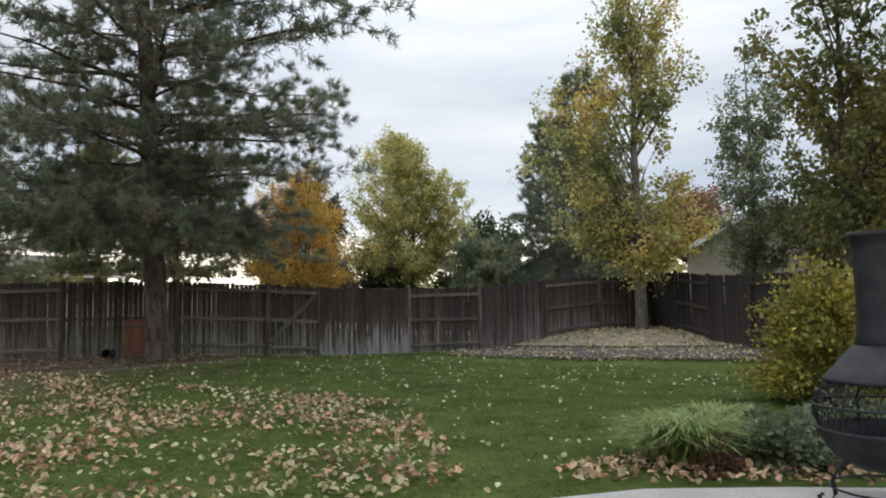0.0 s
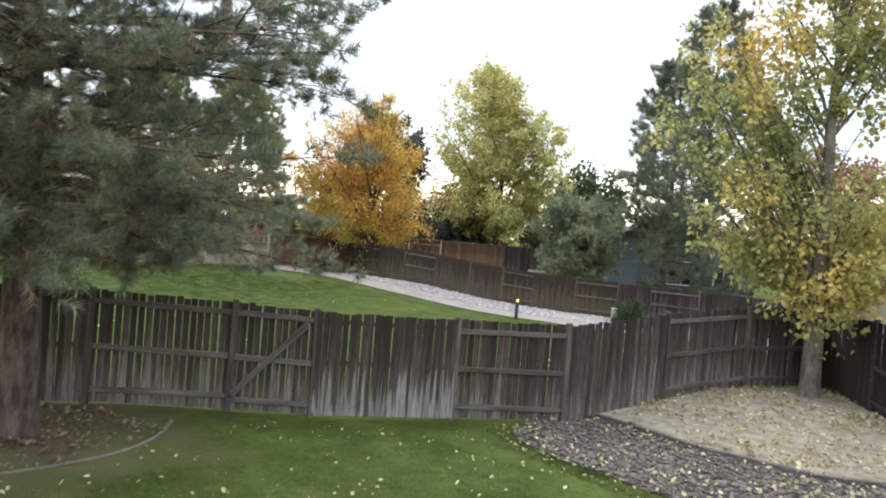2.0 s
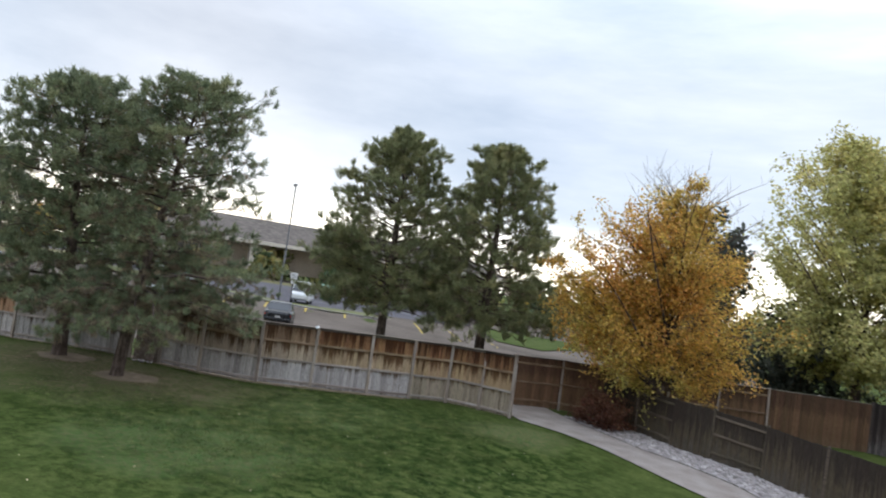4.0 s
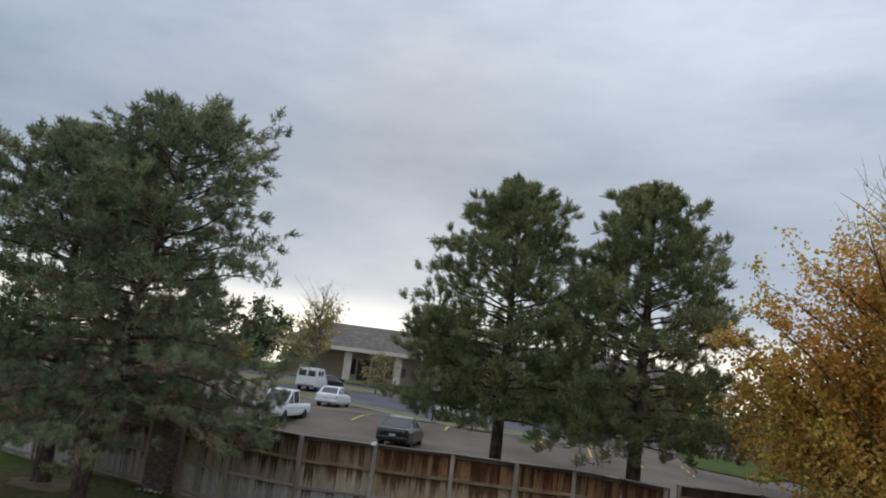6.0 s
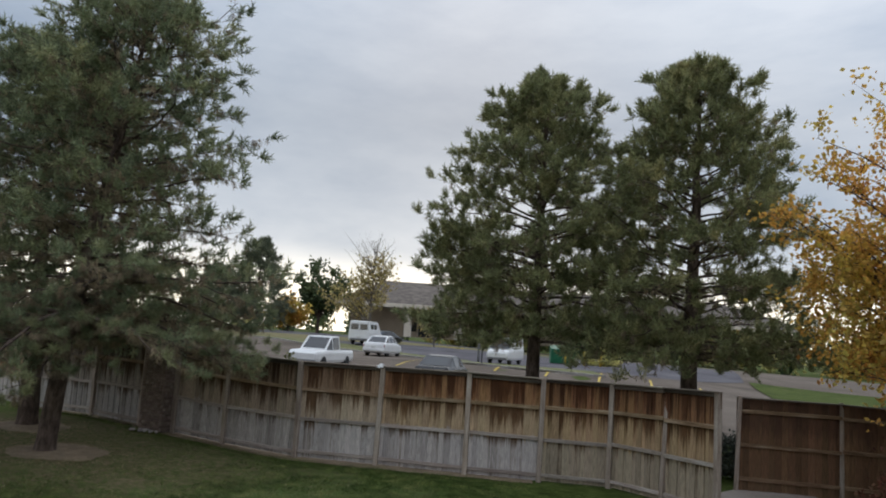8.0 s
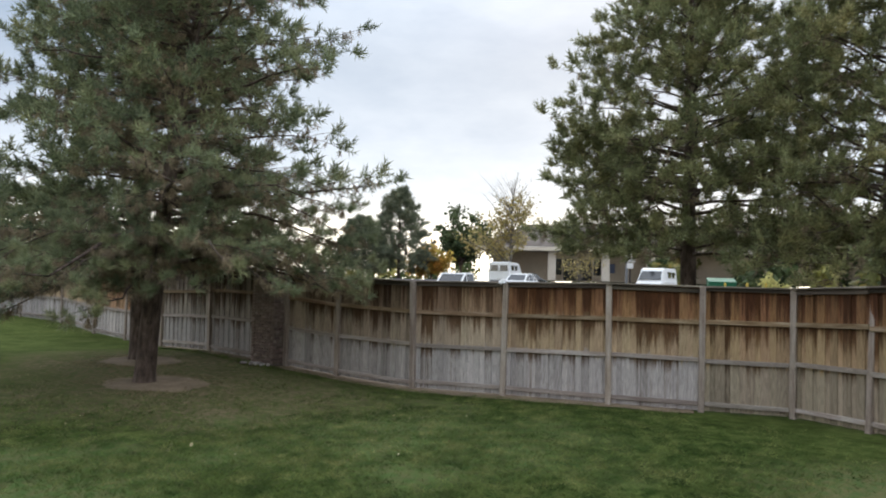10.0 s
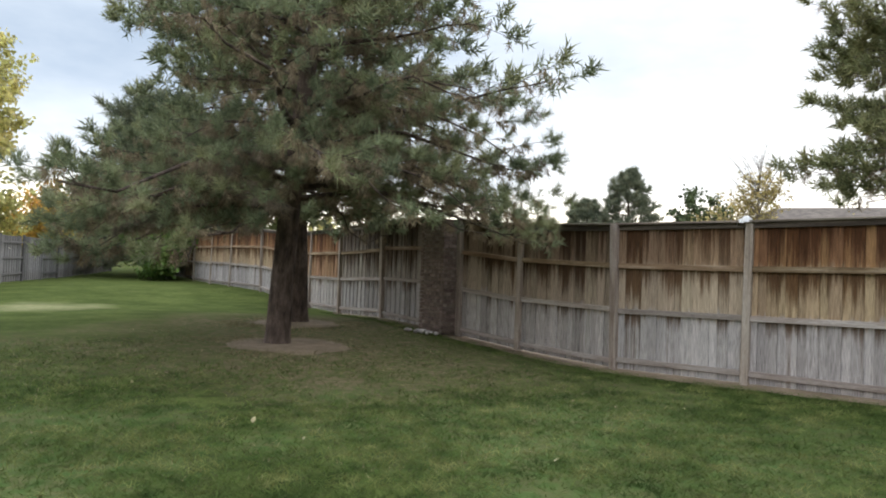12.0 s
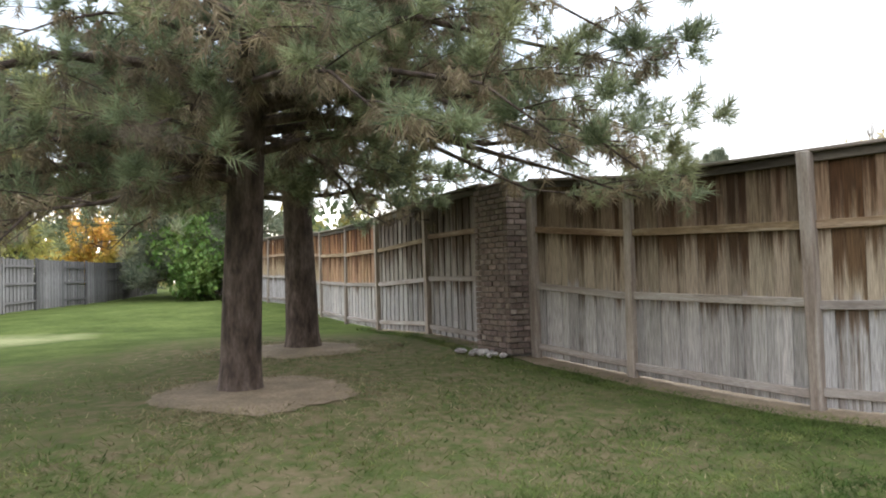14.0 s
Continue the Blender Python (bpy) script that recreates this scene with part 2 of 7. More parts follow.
LEAF_BARE = surf("sparse_tan_leaves", ((0.34, 0.28, 0.11), (0.48, 0.39, 0.16)), 0.5, 6, 0.7, 0, island=0.3, thin=0.3)
BLADE = surf("grass_blades", ((0.040, 0.072, 0.018), (0.105, 0.148, 0.042), (0.24, 0.25, 0.095)), 2.6, 8, 0.7, 0, island=0.25, thin=0.5, spec=0.1)
BLADE_LONG = surf("long_grass_blades", ((0.13, 0.18, 0.05), (0.23, 0.29, 0.09), (0.36, 0.34, 0.15)), 3, 14, 0.6, 0, island=0.35, thin=0.25)
FALLEN_TAN = surf("tan_fallen_leaves", ((0.26, 0.15, 0.08), (0.42, 0.27, 0.16), (0.55, 0.40, 0.25)), 2.0, 18, 0.8, 0, island=0.4, thin=0.15)
FALLEN_PALE = surf("pale_fallen_leaves", ((0.28, 0.25, 0.12), (0.43, 0.385, 0.22), (0.52, 0.48, 0.33)), 2.0, 18, 0.8, 0, island=0.35, thin=0.15)
MULCH = surf("bark_mulch", ((0.066, 0.054, 0.047), (0.13, 0.108, 0.096), (0.22, 0.188, 0.168)), 14, 60, 0.95, 0.8, island=0.4, dist=0.03)
DIRT = surf("bare_dirt", ((0.15, 0.112, 0.074), (0.20, 0.15, 0.10), (0.26, 0.20, 0.138)), 2.5, 30, 0.95, 0.4)
STRAW = surf("dry_straw", ((0.19, 0.15, 0.11), (0.28, 0.23, 0.18), (0.37, 0.32, 0.26)), 5, 45, 0.95, 0.6, island=0.3)
FOOTWAY = surf("tan_concrete", ((0.235, 0.195, 0.17), (0.29, 0.25, 0.222), (0.34, 0.30, 0.27)), 1.2, 60, 0.9, 0.2, dist=0.005)
CONCRETE = surf("worn_concrete", ((0.27, 0.25, 0.232), (0.33, 0.31, 0.29), (0.39, 0.37, 0.345)), 1.5, 70, 0.9, 0.2, vary=0.06, dist=0.005)
STONE = surf("pale_river_stones", ((0.27, 0.24, 0.225), (0.36, 0.325, 0.31), (0.46, 0.425, 0.41)), 4, 30, 0.85, 0.3, island=0.3)
ASPHALT = surf("asphalt", ((0.082, 0.078, 0.086), (0.112, 0.106, 0.116), (0.145, 0.14, 0.148)), 0.35, 40, 0.97, 0.2, dist=0.01, spec=0.04)
DRY_GRASS = surf("dry_median_grass", ((0.085, 0.10, 0.035), (0.13, 0.135, 0.05), (0.18, 0.165, 0.08)), 0.8, 20, 0.95, 0.5)
ASPHALT_PALE = surf("pale_asphalt", ((0.10, 0.083, 0.068), (0.145, 0.12, 0.10), (0.18, 0.152, 0.128)), 0.22, 40, 0.97, 0.2, dist=0.01, spec=0.04)
PAINT_YELLOW = surf("worn_yellow_paint", ((0.42, 0.30, 0.05), (0.55, 0.40, 0.08)), 2, 30, 0.8, 0.1)
WOOD_A = plank_surface("dark_weathered_boards", (0.125, 0.108, 0.102), (0.056, 0.042, 0.037), (0.036, 0.027, 0.024), 0.20, 0.66, 1.8, 0.9, 0.12, 0.45, 0.0, 0.42)
WOOD_A_BLEACHED = plank_surface("bleached_dark_boards", (0.24, 0.225, 0.22), (0.066, 0.05, 0.044), (0.037, 0.027, 0.024), 0.22, 0.58, 1.8, 0.9, 0.10)
# Shaded copies of WOOD_A and RAIL_A: the side fence's shade is in the colour.
WOOD_S = plank_surface("shade_darkened_boards", (0.036, 0.029, 0.026), (0.024, 0.018, 0.016), (0.018, 0.014, 0.0125), 0.20, 0.66, 1.8, 0.7, 0.12)
RAIL_S = surf("shade_darkened_rail", ((0.03, 0.022, 0.019), (0.045, 0.036, 0.031), (0.07, 0.057, 0.05)), 3, 30, 0.9, 0.4, vary=0.25, stretch=(0.5, 6, 6), dist=0.006)
RAIL_A = surf("dark_weathered_rail", ((0.06, 0.05, 0.044), (0.102, 0.087, 0.078), (0.15, 0.13, 0.118)), 3, 30, 0.9, 0.4, vary=0.25, stretch=(0.5, 6, 6), dist=0.006)
RAIL_A_PALE = surf("bleached_dark_rail", ((0.07, 0.06, 0.055), (0.115, 0.102, 0.095), (0.17, 0.155, 0.145)), 3, 30, 0.9, 0.4, vary=0.25, stretch=(0.5, 6, 6), dist=0.006)
POST_A = surf("dark_weathered_post", ((0.056, 0.045, 0.039), (0.091, 0.077, 0.067), (0.119, 0.105, 0.091)), 3, 30, 0.9, 0.4, vary=0.25, stretch=(6, 6, 0.5), dist=0.006)
WOOD_B = cedar_surface("cedar_boards", (0.42, 0.385, 0.37), (0.40, 0.295, 0.185), (0.27, 0.145, 0.07))
# Duller copy of WOOD_B: the pine's shade by the pillar is in its colour.
WOOD_B_DULL = cedar_surface("shaded_dull_cedar_boards", (0.37, 0.34, 0.32), (0.30, 0.24, 0.18), (0.19, 0.135, 0.09))
WOOD_B_BROWN = cedar_surface("brown_cedar_boards", (0.31, 0.255, 0.19), (0.36, 0.25, 0.145), (0.22, 0.115, 0.055))
WOOD_B_ORANGE = cedar_surface("orange_cedar_boards", (0.44, 0.40, 0.375), (0.36, 0.215, 0.125), (0.28, 0.14, 0.068))
WOOD_B_TAN = cedar_surface("tan_cedar_boards", (0.45, 0.42, 0.40), (0.43, 0.345, 0.25), (0.29, 0.195, 0.12))
# Greyer, weathered copy of WOOD_B, with the pines' shade put into the colour too.
WOOD_B_GREY = cedar_surface("shaded_grey_cedar_boards", (0.34, 0.315, 0.30), (0.27, 0.235, 0.20), (0.17, 0.14, 0.115))
RAIL_B = surf("cedar_rail", ((0.13, 0.08, 0.045), (0.22, 0.148, 0.088), (0.33, 0.255, 0.18)), 3, 30, 0.9, 0.4, vary=0.2, stretch=(0.5, 6, 6), dist=0.006)
RAIL_LOW = surf("bleached_cedar_rail", ((0.22, 0.178, 0.15), (0.31, 0.265, 0.232), (0.38, 0.345, 0.315)), 3, 30, 0.9, 0.4, vary=0.2, stretch=(0.5, 6, 6), dist=0.006)
POST_B = surf("cedar_post", ((0.21, 0.163, 0.13), (0.31, 0.253, 0.21), (0.39, 0.34, 0.295)), 3, 30, 0.9, 0.4, vary=0.15, stretch=(6, 6, 0.5), dist=0.006)
# Dark fascia rail; the shadow below the cap is also put into its colour.
RAIL_TOP = surf("dark_shadowed_top_rail", ((0.035, 0.028, 0.022), (0.07, 0.056, 0.044), (0.14, 0.115, 0.09)), 1.5, 30, 0.9, 0.4, vary=0.3, stretch=(0.5, 6, 6), dist=0.006)
CAP_B = surf("stained_cap_board", ((0.10, 0.082, 0.065), (0.20, 0.168, 0.135), (0.33, 0.29, 0.24)), 1.5, 30, 0.9, 0.4, vary=0.3, stretch=(0.5, 6, 6), dist=0.006)
WOOD_C = plank_surface("brown_boards", (0.15, 0.125, 0.095), (0.14, 0.108, 0.066), (0.066, 0.049, 0.036), 0.24, 0.62, 1.8, 1.0, 0.12, 0.58, 0.2, 0.4)
RAIL_C = surf("brown_rail", ((0.06, 0.046, 0.034), (0.10, 0.078, 0.056), (0.15, 0.12, 0.085)), 3, 30, 0.9, 0.4, vary=0.25, stretch=(0.5, 6, 6), dist=0.006)
WOOD_D = plank_surface("red_brown_boards", (0.17, 0.105, 0.06), (0.16, 0.092, 0.05), (0.10, 0.055, 0.032), 0.15, 0.7, 2.0, 0.3)
WOOD_W = plank_surface("grey_boards", (0.17, 0.16, 0.158), (0.195, 0.187, 0.185), (0.15, 0.142, 0.138), 0.2, 0.7, 1.8, 0.3)
RAIL_W = surf("grey_rail", ((0.115, 0.108, 0.106), (0.155, 0.147, 0.145)), 3, 30, 0.9, 0.4, vary=0.2, stretch=(0.5, 6, 6), dist=0.006)
BRICK = surf("brown_brick", ((0.13, 0.095, 0.078), (0.185, 0.138, 0.115), (0.25, 0.20, 0.175)), 6, 40, 0.9, 0.4, vary=0.25, dist=0.006)
MORTAR = surf("mortar", ((0.13, 0.11, 0.095), (0.18, 0.155, 0.135)), 8, 50, 0.95, 0.4)
RED_PLY = surf("weathered_red_plywood", ((0.10, 0.045, 0.03), (0.15, 0.068, 0.045), (0.20, 0.10, 0.07)), 3, 30, 0.9, 0.3, stretch=(5, 5, 0.6), dist=0.004)
IRON = surf("black_iron", ((0.012, 0.012, 0.014), (0.022, 0.022, 0.026), (0.035, 0.033, 0.034)), 6, 50, 0.55, 0.15, metal=0.4, spec=0.5, dist=0.004)
MESH_SCREEN = surf("dark_wire", ((0.02, 0.02, 0.02), (0.03, 0.03, 0.03)), 6, 50, 0.6, 0, metal=0.6)
LEAF_GREEN = surf("bright_green_leaves", ((0.07, 0.13, 0.03), (0.12, 0.20, 0.045), (0.18, 0.26, 0.07)), 0.6, 6, 0.6, 0, island=0.35, thin=0.35)
LEAF_GREYDARK = surf("dull_green_leaves", ((0.05, 0.06, 0.05), (0.09, 0.10, 0.08), (0.14, 0.14, 0.10)), 0.6, 6, 0.6, 0, island=0.35, thin=0.35)
LEAF_SAGE = surf("sage_leaves", ((0.09, 0.115, 0.06), (0.15, 0.175, 0.10), (0.22, 0.24, 0.15)), 3, 14, 0.6, 0, island=0.35, thin=0.25)
FALLEN_BROWN = surf("brown_fallen_leaves", ((0.10, 0.066, 0.046), (0.175, 0.12, 0.085), (0.27, 0.195, 0.14)), 2.0, 18, 0.8, 0, island=0.4, thin=0.15)
FALLEN_STRAW = surf("straw_coloured_leaves", ((0.30, 0.25, 0.13), (0.42, 0.36, 0.20), (0.52, 0.46, 0.30)), 2.0, 18, 0.8, 0, island=0.35, thin=0.15)
BLADE_DRY = surf("dry_grass", ((0.16, 0.14, 0.07), (0.24, 0.20, 0.11), (0.32, 0.27, 0.16)), 2, 9, 0.7, 0, island=0.35, thin=0.25)
PALE_GREEN = surf("pale_green_plastic", ((0.38, 0.42, 0.38), (0.46, 0.50, 0.45)), 3, 30, 0.6, 0.05)
RIM = surf("wheel_metal", ((0.35, 0.35, 0.36), (0.45, 0.45, 0.46)), 5, 30, 0.4, 0, metal=0.8)
TYRE = surf("tyre_rubber", ((0.02, 0.02, 0.02), (0.035, 0.035, 0.035)), 8, 40, 0.85, 0.1)
GLASS_DARK = surf("dark_glass", ((0.015, 0.018, 0.022), (0.025, 0.028, 0.032)), 1, 5, 0.08, 0, spec=0.7, grain=0.05)
TAIL = surf("red_lens", ((0.25, 0.02, 0.015), (0.32, 0.03, 0.02)), 4, 20, 0.2, 0, spec=0.6)
LAMP_GLASS = surf("clear_lens", ((0.55, 0.56, 0.58), (0.65, 0.66, 0.68)), 4, 20, 0.15, 0, spec=0.6, grain=0.05)
TRIM_GREY = surf("grey_trim", ((0.14, 0.14, 0.145), (0.20, 0.20, 0.205)), 4, 30, 0.5, 0.05)
PLATE = surf("pale_plate", ((0.5, 0.5, 0.48), (0.6, 0.6, 0.58)), 6, 30, 0.5, 0, grain=0.05)
PAINT_BLACK = surf("black_car_paint", ((0.012, 0.013, 0.015), (0.02, 0.021, 0.024)), 1, 6, 0.25, 0, spec=0.6, grain=0.05)
PAINT_WHITE = surf("white_car_paint", ((0.66, 0.67, 0.68), (0.74, 0.75, 0.75)), 1, 6, 0.3, 0, spec=0.5, grain=0.05)
PAINT_BLUE = surf("blue_paint", ((0.04, 0.06, 0.13), (0.06, 0.085, 0.17)), 1, 6, 0.3, 0, spec=0.5, grain=0.05)
SIGN_WHITE = surf("white_sign", ((0.68, 0.68, 0.68), (0.78, 0.78, 0.77)), 3, 20, 0.5, 0, grain=0.05)
BIN_GREEN = surf("green_steel", ((0.015, 0.10, 0.05), (0.025, 0.15, 0.075)), 2, 20, 0.5, 0.05)
TAN_WALL = surf("tan_stucco", ((0.44, 0.36, 0.27), (0.50, 0.42, 0.32)), 0.6, 30, 0.9, 0.1)
STUCCO_PALE = surf("pale_stucco", ((0.56, 0.50, 0.42), (0.64, 0.58, 0.49)), 0.8, 30, 0.9, 0.1)
ROOF_BROWN = surf("brown_shingles", ((0.085, 0.07, 0.06), (0.125, 0.105, 0.09), (0.165, 0.14, 0.12)), 1.5, 18, 0.9, 0.3)
ROOF_GREY = surf("grey_shingles", ((0.12, 0.125, 0.13), (0.19, 0.195, 0.20), (0.25, 0.255, 0.26)), 1.5, 18, 0.9, 0.3)
BLUE_SIDING = surf("blue_grey_siding", ((0.145, 0.17, 0.18), (0.18, 0.205, 0.215)), 0.8, 26, 0.8, 0.2, stretch=(0.2, 0.2, 5))
BEIGE_SIDING = surf("beige_siding", ((0.34, 0.29, 0.23), (0.40, 0.345, 0.28)), 0.8, 26, 0.8, 0.2, stretch=(0.2, 0.2, 5))
TRIM_WHITE = surf("white_trim", ((0.62, 0.62, 0.60), (0.72, 0.72, 0.70)), 2, 20, 0.6, 0.05)
PINK_STONE = surf("pinkish_stone", ((0.30, 0.22, 0.19), (0.40, 0.31, 0.27), (0.46, 0.38, 0.34)), 4, 30, 0.9, 0.4, vary=0.2)
AMBER = bpy.data.materials.new("amber_lamp")
AMBER.use_nodes = True
AMBER.node_tree.nodes["Principled BSDF"].inputs["Base Color"].default_value = (0.8, 0.4, 0.08, 1)
AMBER.node_tree.nodes["Principled BSDF"].inputs["Emission Color"].default_value = (1.0, 0.5, 0.1, 1)
AMBER.node_tree.nodes["Principled BSDF"].inputs["Emission Strength"].default_value = 1.6

# ---- ground shape and building helpers ----
SPOTS = [
    (0, 0, 0), (4, 6, 0), (-6, 4, 0), (-5, 12, 0.25), (2, 13, 0.05), (0, 16.8, 0.05), (5.8, 21.4, 0.45), (6, 16, 0.15), (10, 10, 0.05), (-12, 12, 0.2),
    (12, 20, 0.3), (-3, 24, -0.05), (3, 28, -0.15), (-3.2, 37.2, -0.35), (0.5, 41.4, -0.4), (8, 36, -0.4), (-14.7, 45.6, 0.3), (-17.6, 40.7, 0.45),
    (-10, 34, 0.05), (-14, 26, 0.2), (-22, 32, 0.3), (-25.8, 34.8, 0.31), (-21, 40.8, 0.32), (-26, 29.1, 0.54), (-29.4, 28.8, 0.65), (-36, 28.7, 0.5),
]
SPOTS += [(-20, 20, 0.35), (-45, 20, 0.8), (-12, 52, 0.4), (0, 55, 0.1), (-30, 10, 0.5), (-30, 42, 1.0), (-27, 47, 1.0), (-38, 45, 1.25)]
SPOTS += [(-47, 54, 2.05), (-20, 52, 0.8), (-55, 50, 1.9), (-77, 57, 2.4), (-45, 35, 1.3), (-60, 30, 1.8), (-110, 55, 2.9), (-60, 80, 2.0), (-30, 75, 1.2)]
SPOT = np.array(SPOTS)


def hs(xy):
    """Ground heights for an array of places."""
    xy = np.atleast_2d(np.asarray(xy, float))
    k = 1 / (((xy[:, None, :] - SPOT[None, :, :2]) ** 2).sum(-1) + 4) ** 2
    return (k * SPOT[:, 2]).sum(1) / k.sum(1)


def gz(x, y):
    return float(hs([(x, y)])[0])


def link(name, data, material=None, parent=None, label=""):
    ob = new(name, data)
    if material is not None and not data.materials:
        data.materials.append(material)
    if parent is not None:
        ob.parent = parent
    if label:
        ob["label"] = label
    return ob


def bm_mesh(name, bm, smooth=False):
    me = bpy.data.meshes.new(name)
    bmesh.ops.recalc_face_normals(bm, faces=bm.faces[:])
    bm.to_mesh(me)
    bm.free()
    if smooth:
        for p in me.polygons:
            p.use_smooth = True
    return me


def part(name, bm, material, parent=None, label="", smooth=False):
    return link(name, bm_mesh(name, bm, smooth), material, parent, label)


def thing(name, label, category, at=(0, 0, 0), turn=0.0, group="", kind=""):
    e = new(name)
    e.matrix_world = pose(*at, 0, 0, turn)
    return tagged(e, label, category, group, kind)


def array_mesh(name, verts, faces, smooth=False):
    me = bpy.data.meshes.new(name)
    me.from_pydata(np.asarray(verts, float), [], faces if isinstance(faces, list) else np.asarray(faces, int))
    if smooth:
        me.polygons.foreach_set("use_smooth", np.ones(len(me.polygons), bool))
    return me


def add_box(bm, x0, x1, y0, y1, z0, z1, bevel=0.0, m=None):
    r = bmesh.ops.create_cube(bm, size=1)
    vs = r["verts"]
    for v in vs:
        v.co = Vector((x0 + (v.co.x + 0.5) * (x1 - x0), y0 + (v.co.y + 0.5) * (y1 - y0), z0 + (v.co.z + 0.5) * (z1 - z0)))
    if m is not None:
        bmesh.ops.transform(bm, matrix=m, verts=vs)
    if bevel:
        es = list({e for v in vs for e in v.link_edges})
        bmesh.ops.bevel(bm, geom=es, offset=bevel, segments=1, affect="EDGES")


def box(x0, x1, y0, y1, z0, z1, bevel=0.0):
    bm = bmesh.new()
    add_box(bm, x0, x1, y0, y1, z0, z1, bevel)
    return bm


def lathe(profile, sides=28):
    """A turned shape from (radius, height) pairs."""
    bm = bmesh.new()
    rings = []
    for r, z in profile:
        rings.append([bm.verts.new((r * math.cos(2 * math.pi * k / sides), r * math.sin(2 * math.pi * k / sides), z)) for k in range(sides)])
    for a, b in zip(rings, rings[1:]):
        for k in range(sides):
            bm.faces.new((a[k], a[(k + 1) % sides], b[(k + 1) % sides], b[k]))
    bm.faces.new(rings[0][::-1])
    bm.faces.new(rings[-1])
    return bm


def tube_arrays(path, radii, sides=7):
    """Verts and quad faces of a tube along a path."""
    path = np.asarray(path, float)
    t = np.gradient(path, axis=0)
    t /= np.linalg.norm(t, axis=1)[:, None] + 1e-9
    ref = np.where(np.abs(t[:, 2:3]) > 0.9, [[1.0, 0, 0]], [[0, 0, 1.0]])
    a = np.cross(t, ref)
    a /= np.linalg.norm(a, axis=1)[:, None] + 1e-9
    b = np.cross(t, a)
    ang = np.linspace(0, 2 * np.pi, sides, endpoint=False)
    r = np.asarray(radii, float)[:, None, None]
    v = path[:, None] + r * (a[:, None] * np.cos(ang)[None, :, None] + b[:, None] * np.sin(ang)[None, :, None])
    n = len(path)
    i = np.arange(n - 1)[:, None] * sides
    k = np.arange(sides)[None]
    k2 = (k + 1) % sides
    f = np.stack([i + k, i + k2, i + sides + k2, i + sides + k], -1).reshape(-1, 4)
    return v.reshape(-1, 3), f


class Soup:
    """Collects verts and equal-sided faces into one mesh."""

    def __init__(self):
        self.v, self.f, self.n = [], [], 0

    def add(self, v, f):
        self.v.append(v)
        self.f.append(np.asarray(f) + self.n)
        self.n += len(v)

    def mesh(self, name, smooth=False):
        return array_mesh(name, np.concatenate(self.v), np.concatenate(self.f), smooth)


def spread(template, tris, places, aims, sizes, rng):
    """Copies of a small template, its +y turned to each aim with a random roll, as one verts and faces pair."""
    n = len(places)
    y = aims / (np.linalg.norm(aims, axis=1)[:, None] + 1e-9)
    ref = rng.normal(size=(n, 3))
    x = np.cross(y, ref)
    x /= np.linalg.norm(x, axis=1)[:, None] + 1e-9
    z = np.cross(x, y)
    t = np.asarray(template)[None] * np.asarray(sizes)[:, None, None]
    v = places[:, None] + t[..., 0:1] * x[:, None] + t[..., 1:2] * y[:, None] + t[..., 2:3] * z[:, None]
    f = np.asarray(tris)[None] + (np.arange(n) * len(template))[:, None, None]
    return v.reshape(-1, 3), f.reshape(-1, np.asarray(tris).shape[1])


def tuft_template(needles=14, length=0.13, width=0.012, shoot=0.16, seed=1):
    """A shoot of pine needles: thin blades that fan forward round a twig, more closely towards its end."""
    rng = np.random.default_rng(seed)
    v, f = [], []
    for k in range(needles):
        a = 2.4 * k + rng.uniform(-0.3, 0.3)
        s = shoot * k / needles
        tilt = rng.uniform(0.35, 1.35) * (1.1 - 0.5 * k / needles)
        d = np.array([math.cos(a) * math.sin(tilt), math.cos(tilt), math.sin(a) * math.sin(tilt)])
        side = np.cross(d, [math.cos(a + 1.2), 0.1, math.sin(a + 1.2)])
        side /= np.linalg.norm(side) + 1e-9
        o = np.array([0, s, 0])
        L = length * rng.uniform(0.8, 1.15)
        v += [o - side * width / 2, o + side * width / 2, o + d * L]
        f.append([3 * k, 3 * k + 1, 3 * k + 2])
    return np.array(v), np.array(f)


LEAF_T = (np.array([(0, 0, 0), (0.36, 0.45, 0.1), (0, 1, -0.06), (-0.36, 0.45, 0.1)]), np.array([(0, 1, 2, 3)]))
SHOOT_NEAR, SHOOT_DRY, SHOOT_MID, TUFT_FAR = tuft_template(30, 0.13, 0.0084, 0.13, 2), tuft_template(16, 0.115, 0.0095, 0.10, 3), tuft_template(14, 0.135, 0.0245, 0.22, 5), tuft_template(10, 0.28, 0.045, 0.30)


def seg_gap(pts, line):
    """Least distance from points to a broken line."""
    best = np.full(len(pts), 1e9)
    for a, b in zip(line[:-1], line[1:]):
        ab = b - a
        s = np.clip(((pts - a) @ ab) / (ab @ ab), 0, 1)
        best = np.minimum(best, np.linalg.norm(pts - a - s[:, None] * ab, axis=1))
    return best


def trunk_path(height, lean, rng, cut=0.97):
    s = np.linspace(0, 1, 15)
    wig = np.cumsum(rng.normal(0, 0.05, (15, 2)), 0) * (height / 12) * 0.6
    wig -= wig[0]
    full = np.stack([lean[0] * s**1.3 + wig[:, 0] * s, lean[1] * s**1.3 + wig[:, 1] * s, s * height * cut], 1)
    fine = np.concatenate([[0, 0.012, 0.03], s[1:]])
    return np.stack([np.interp(fine, s, full[:, k]) for k in range(3)], 1), fine


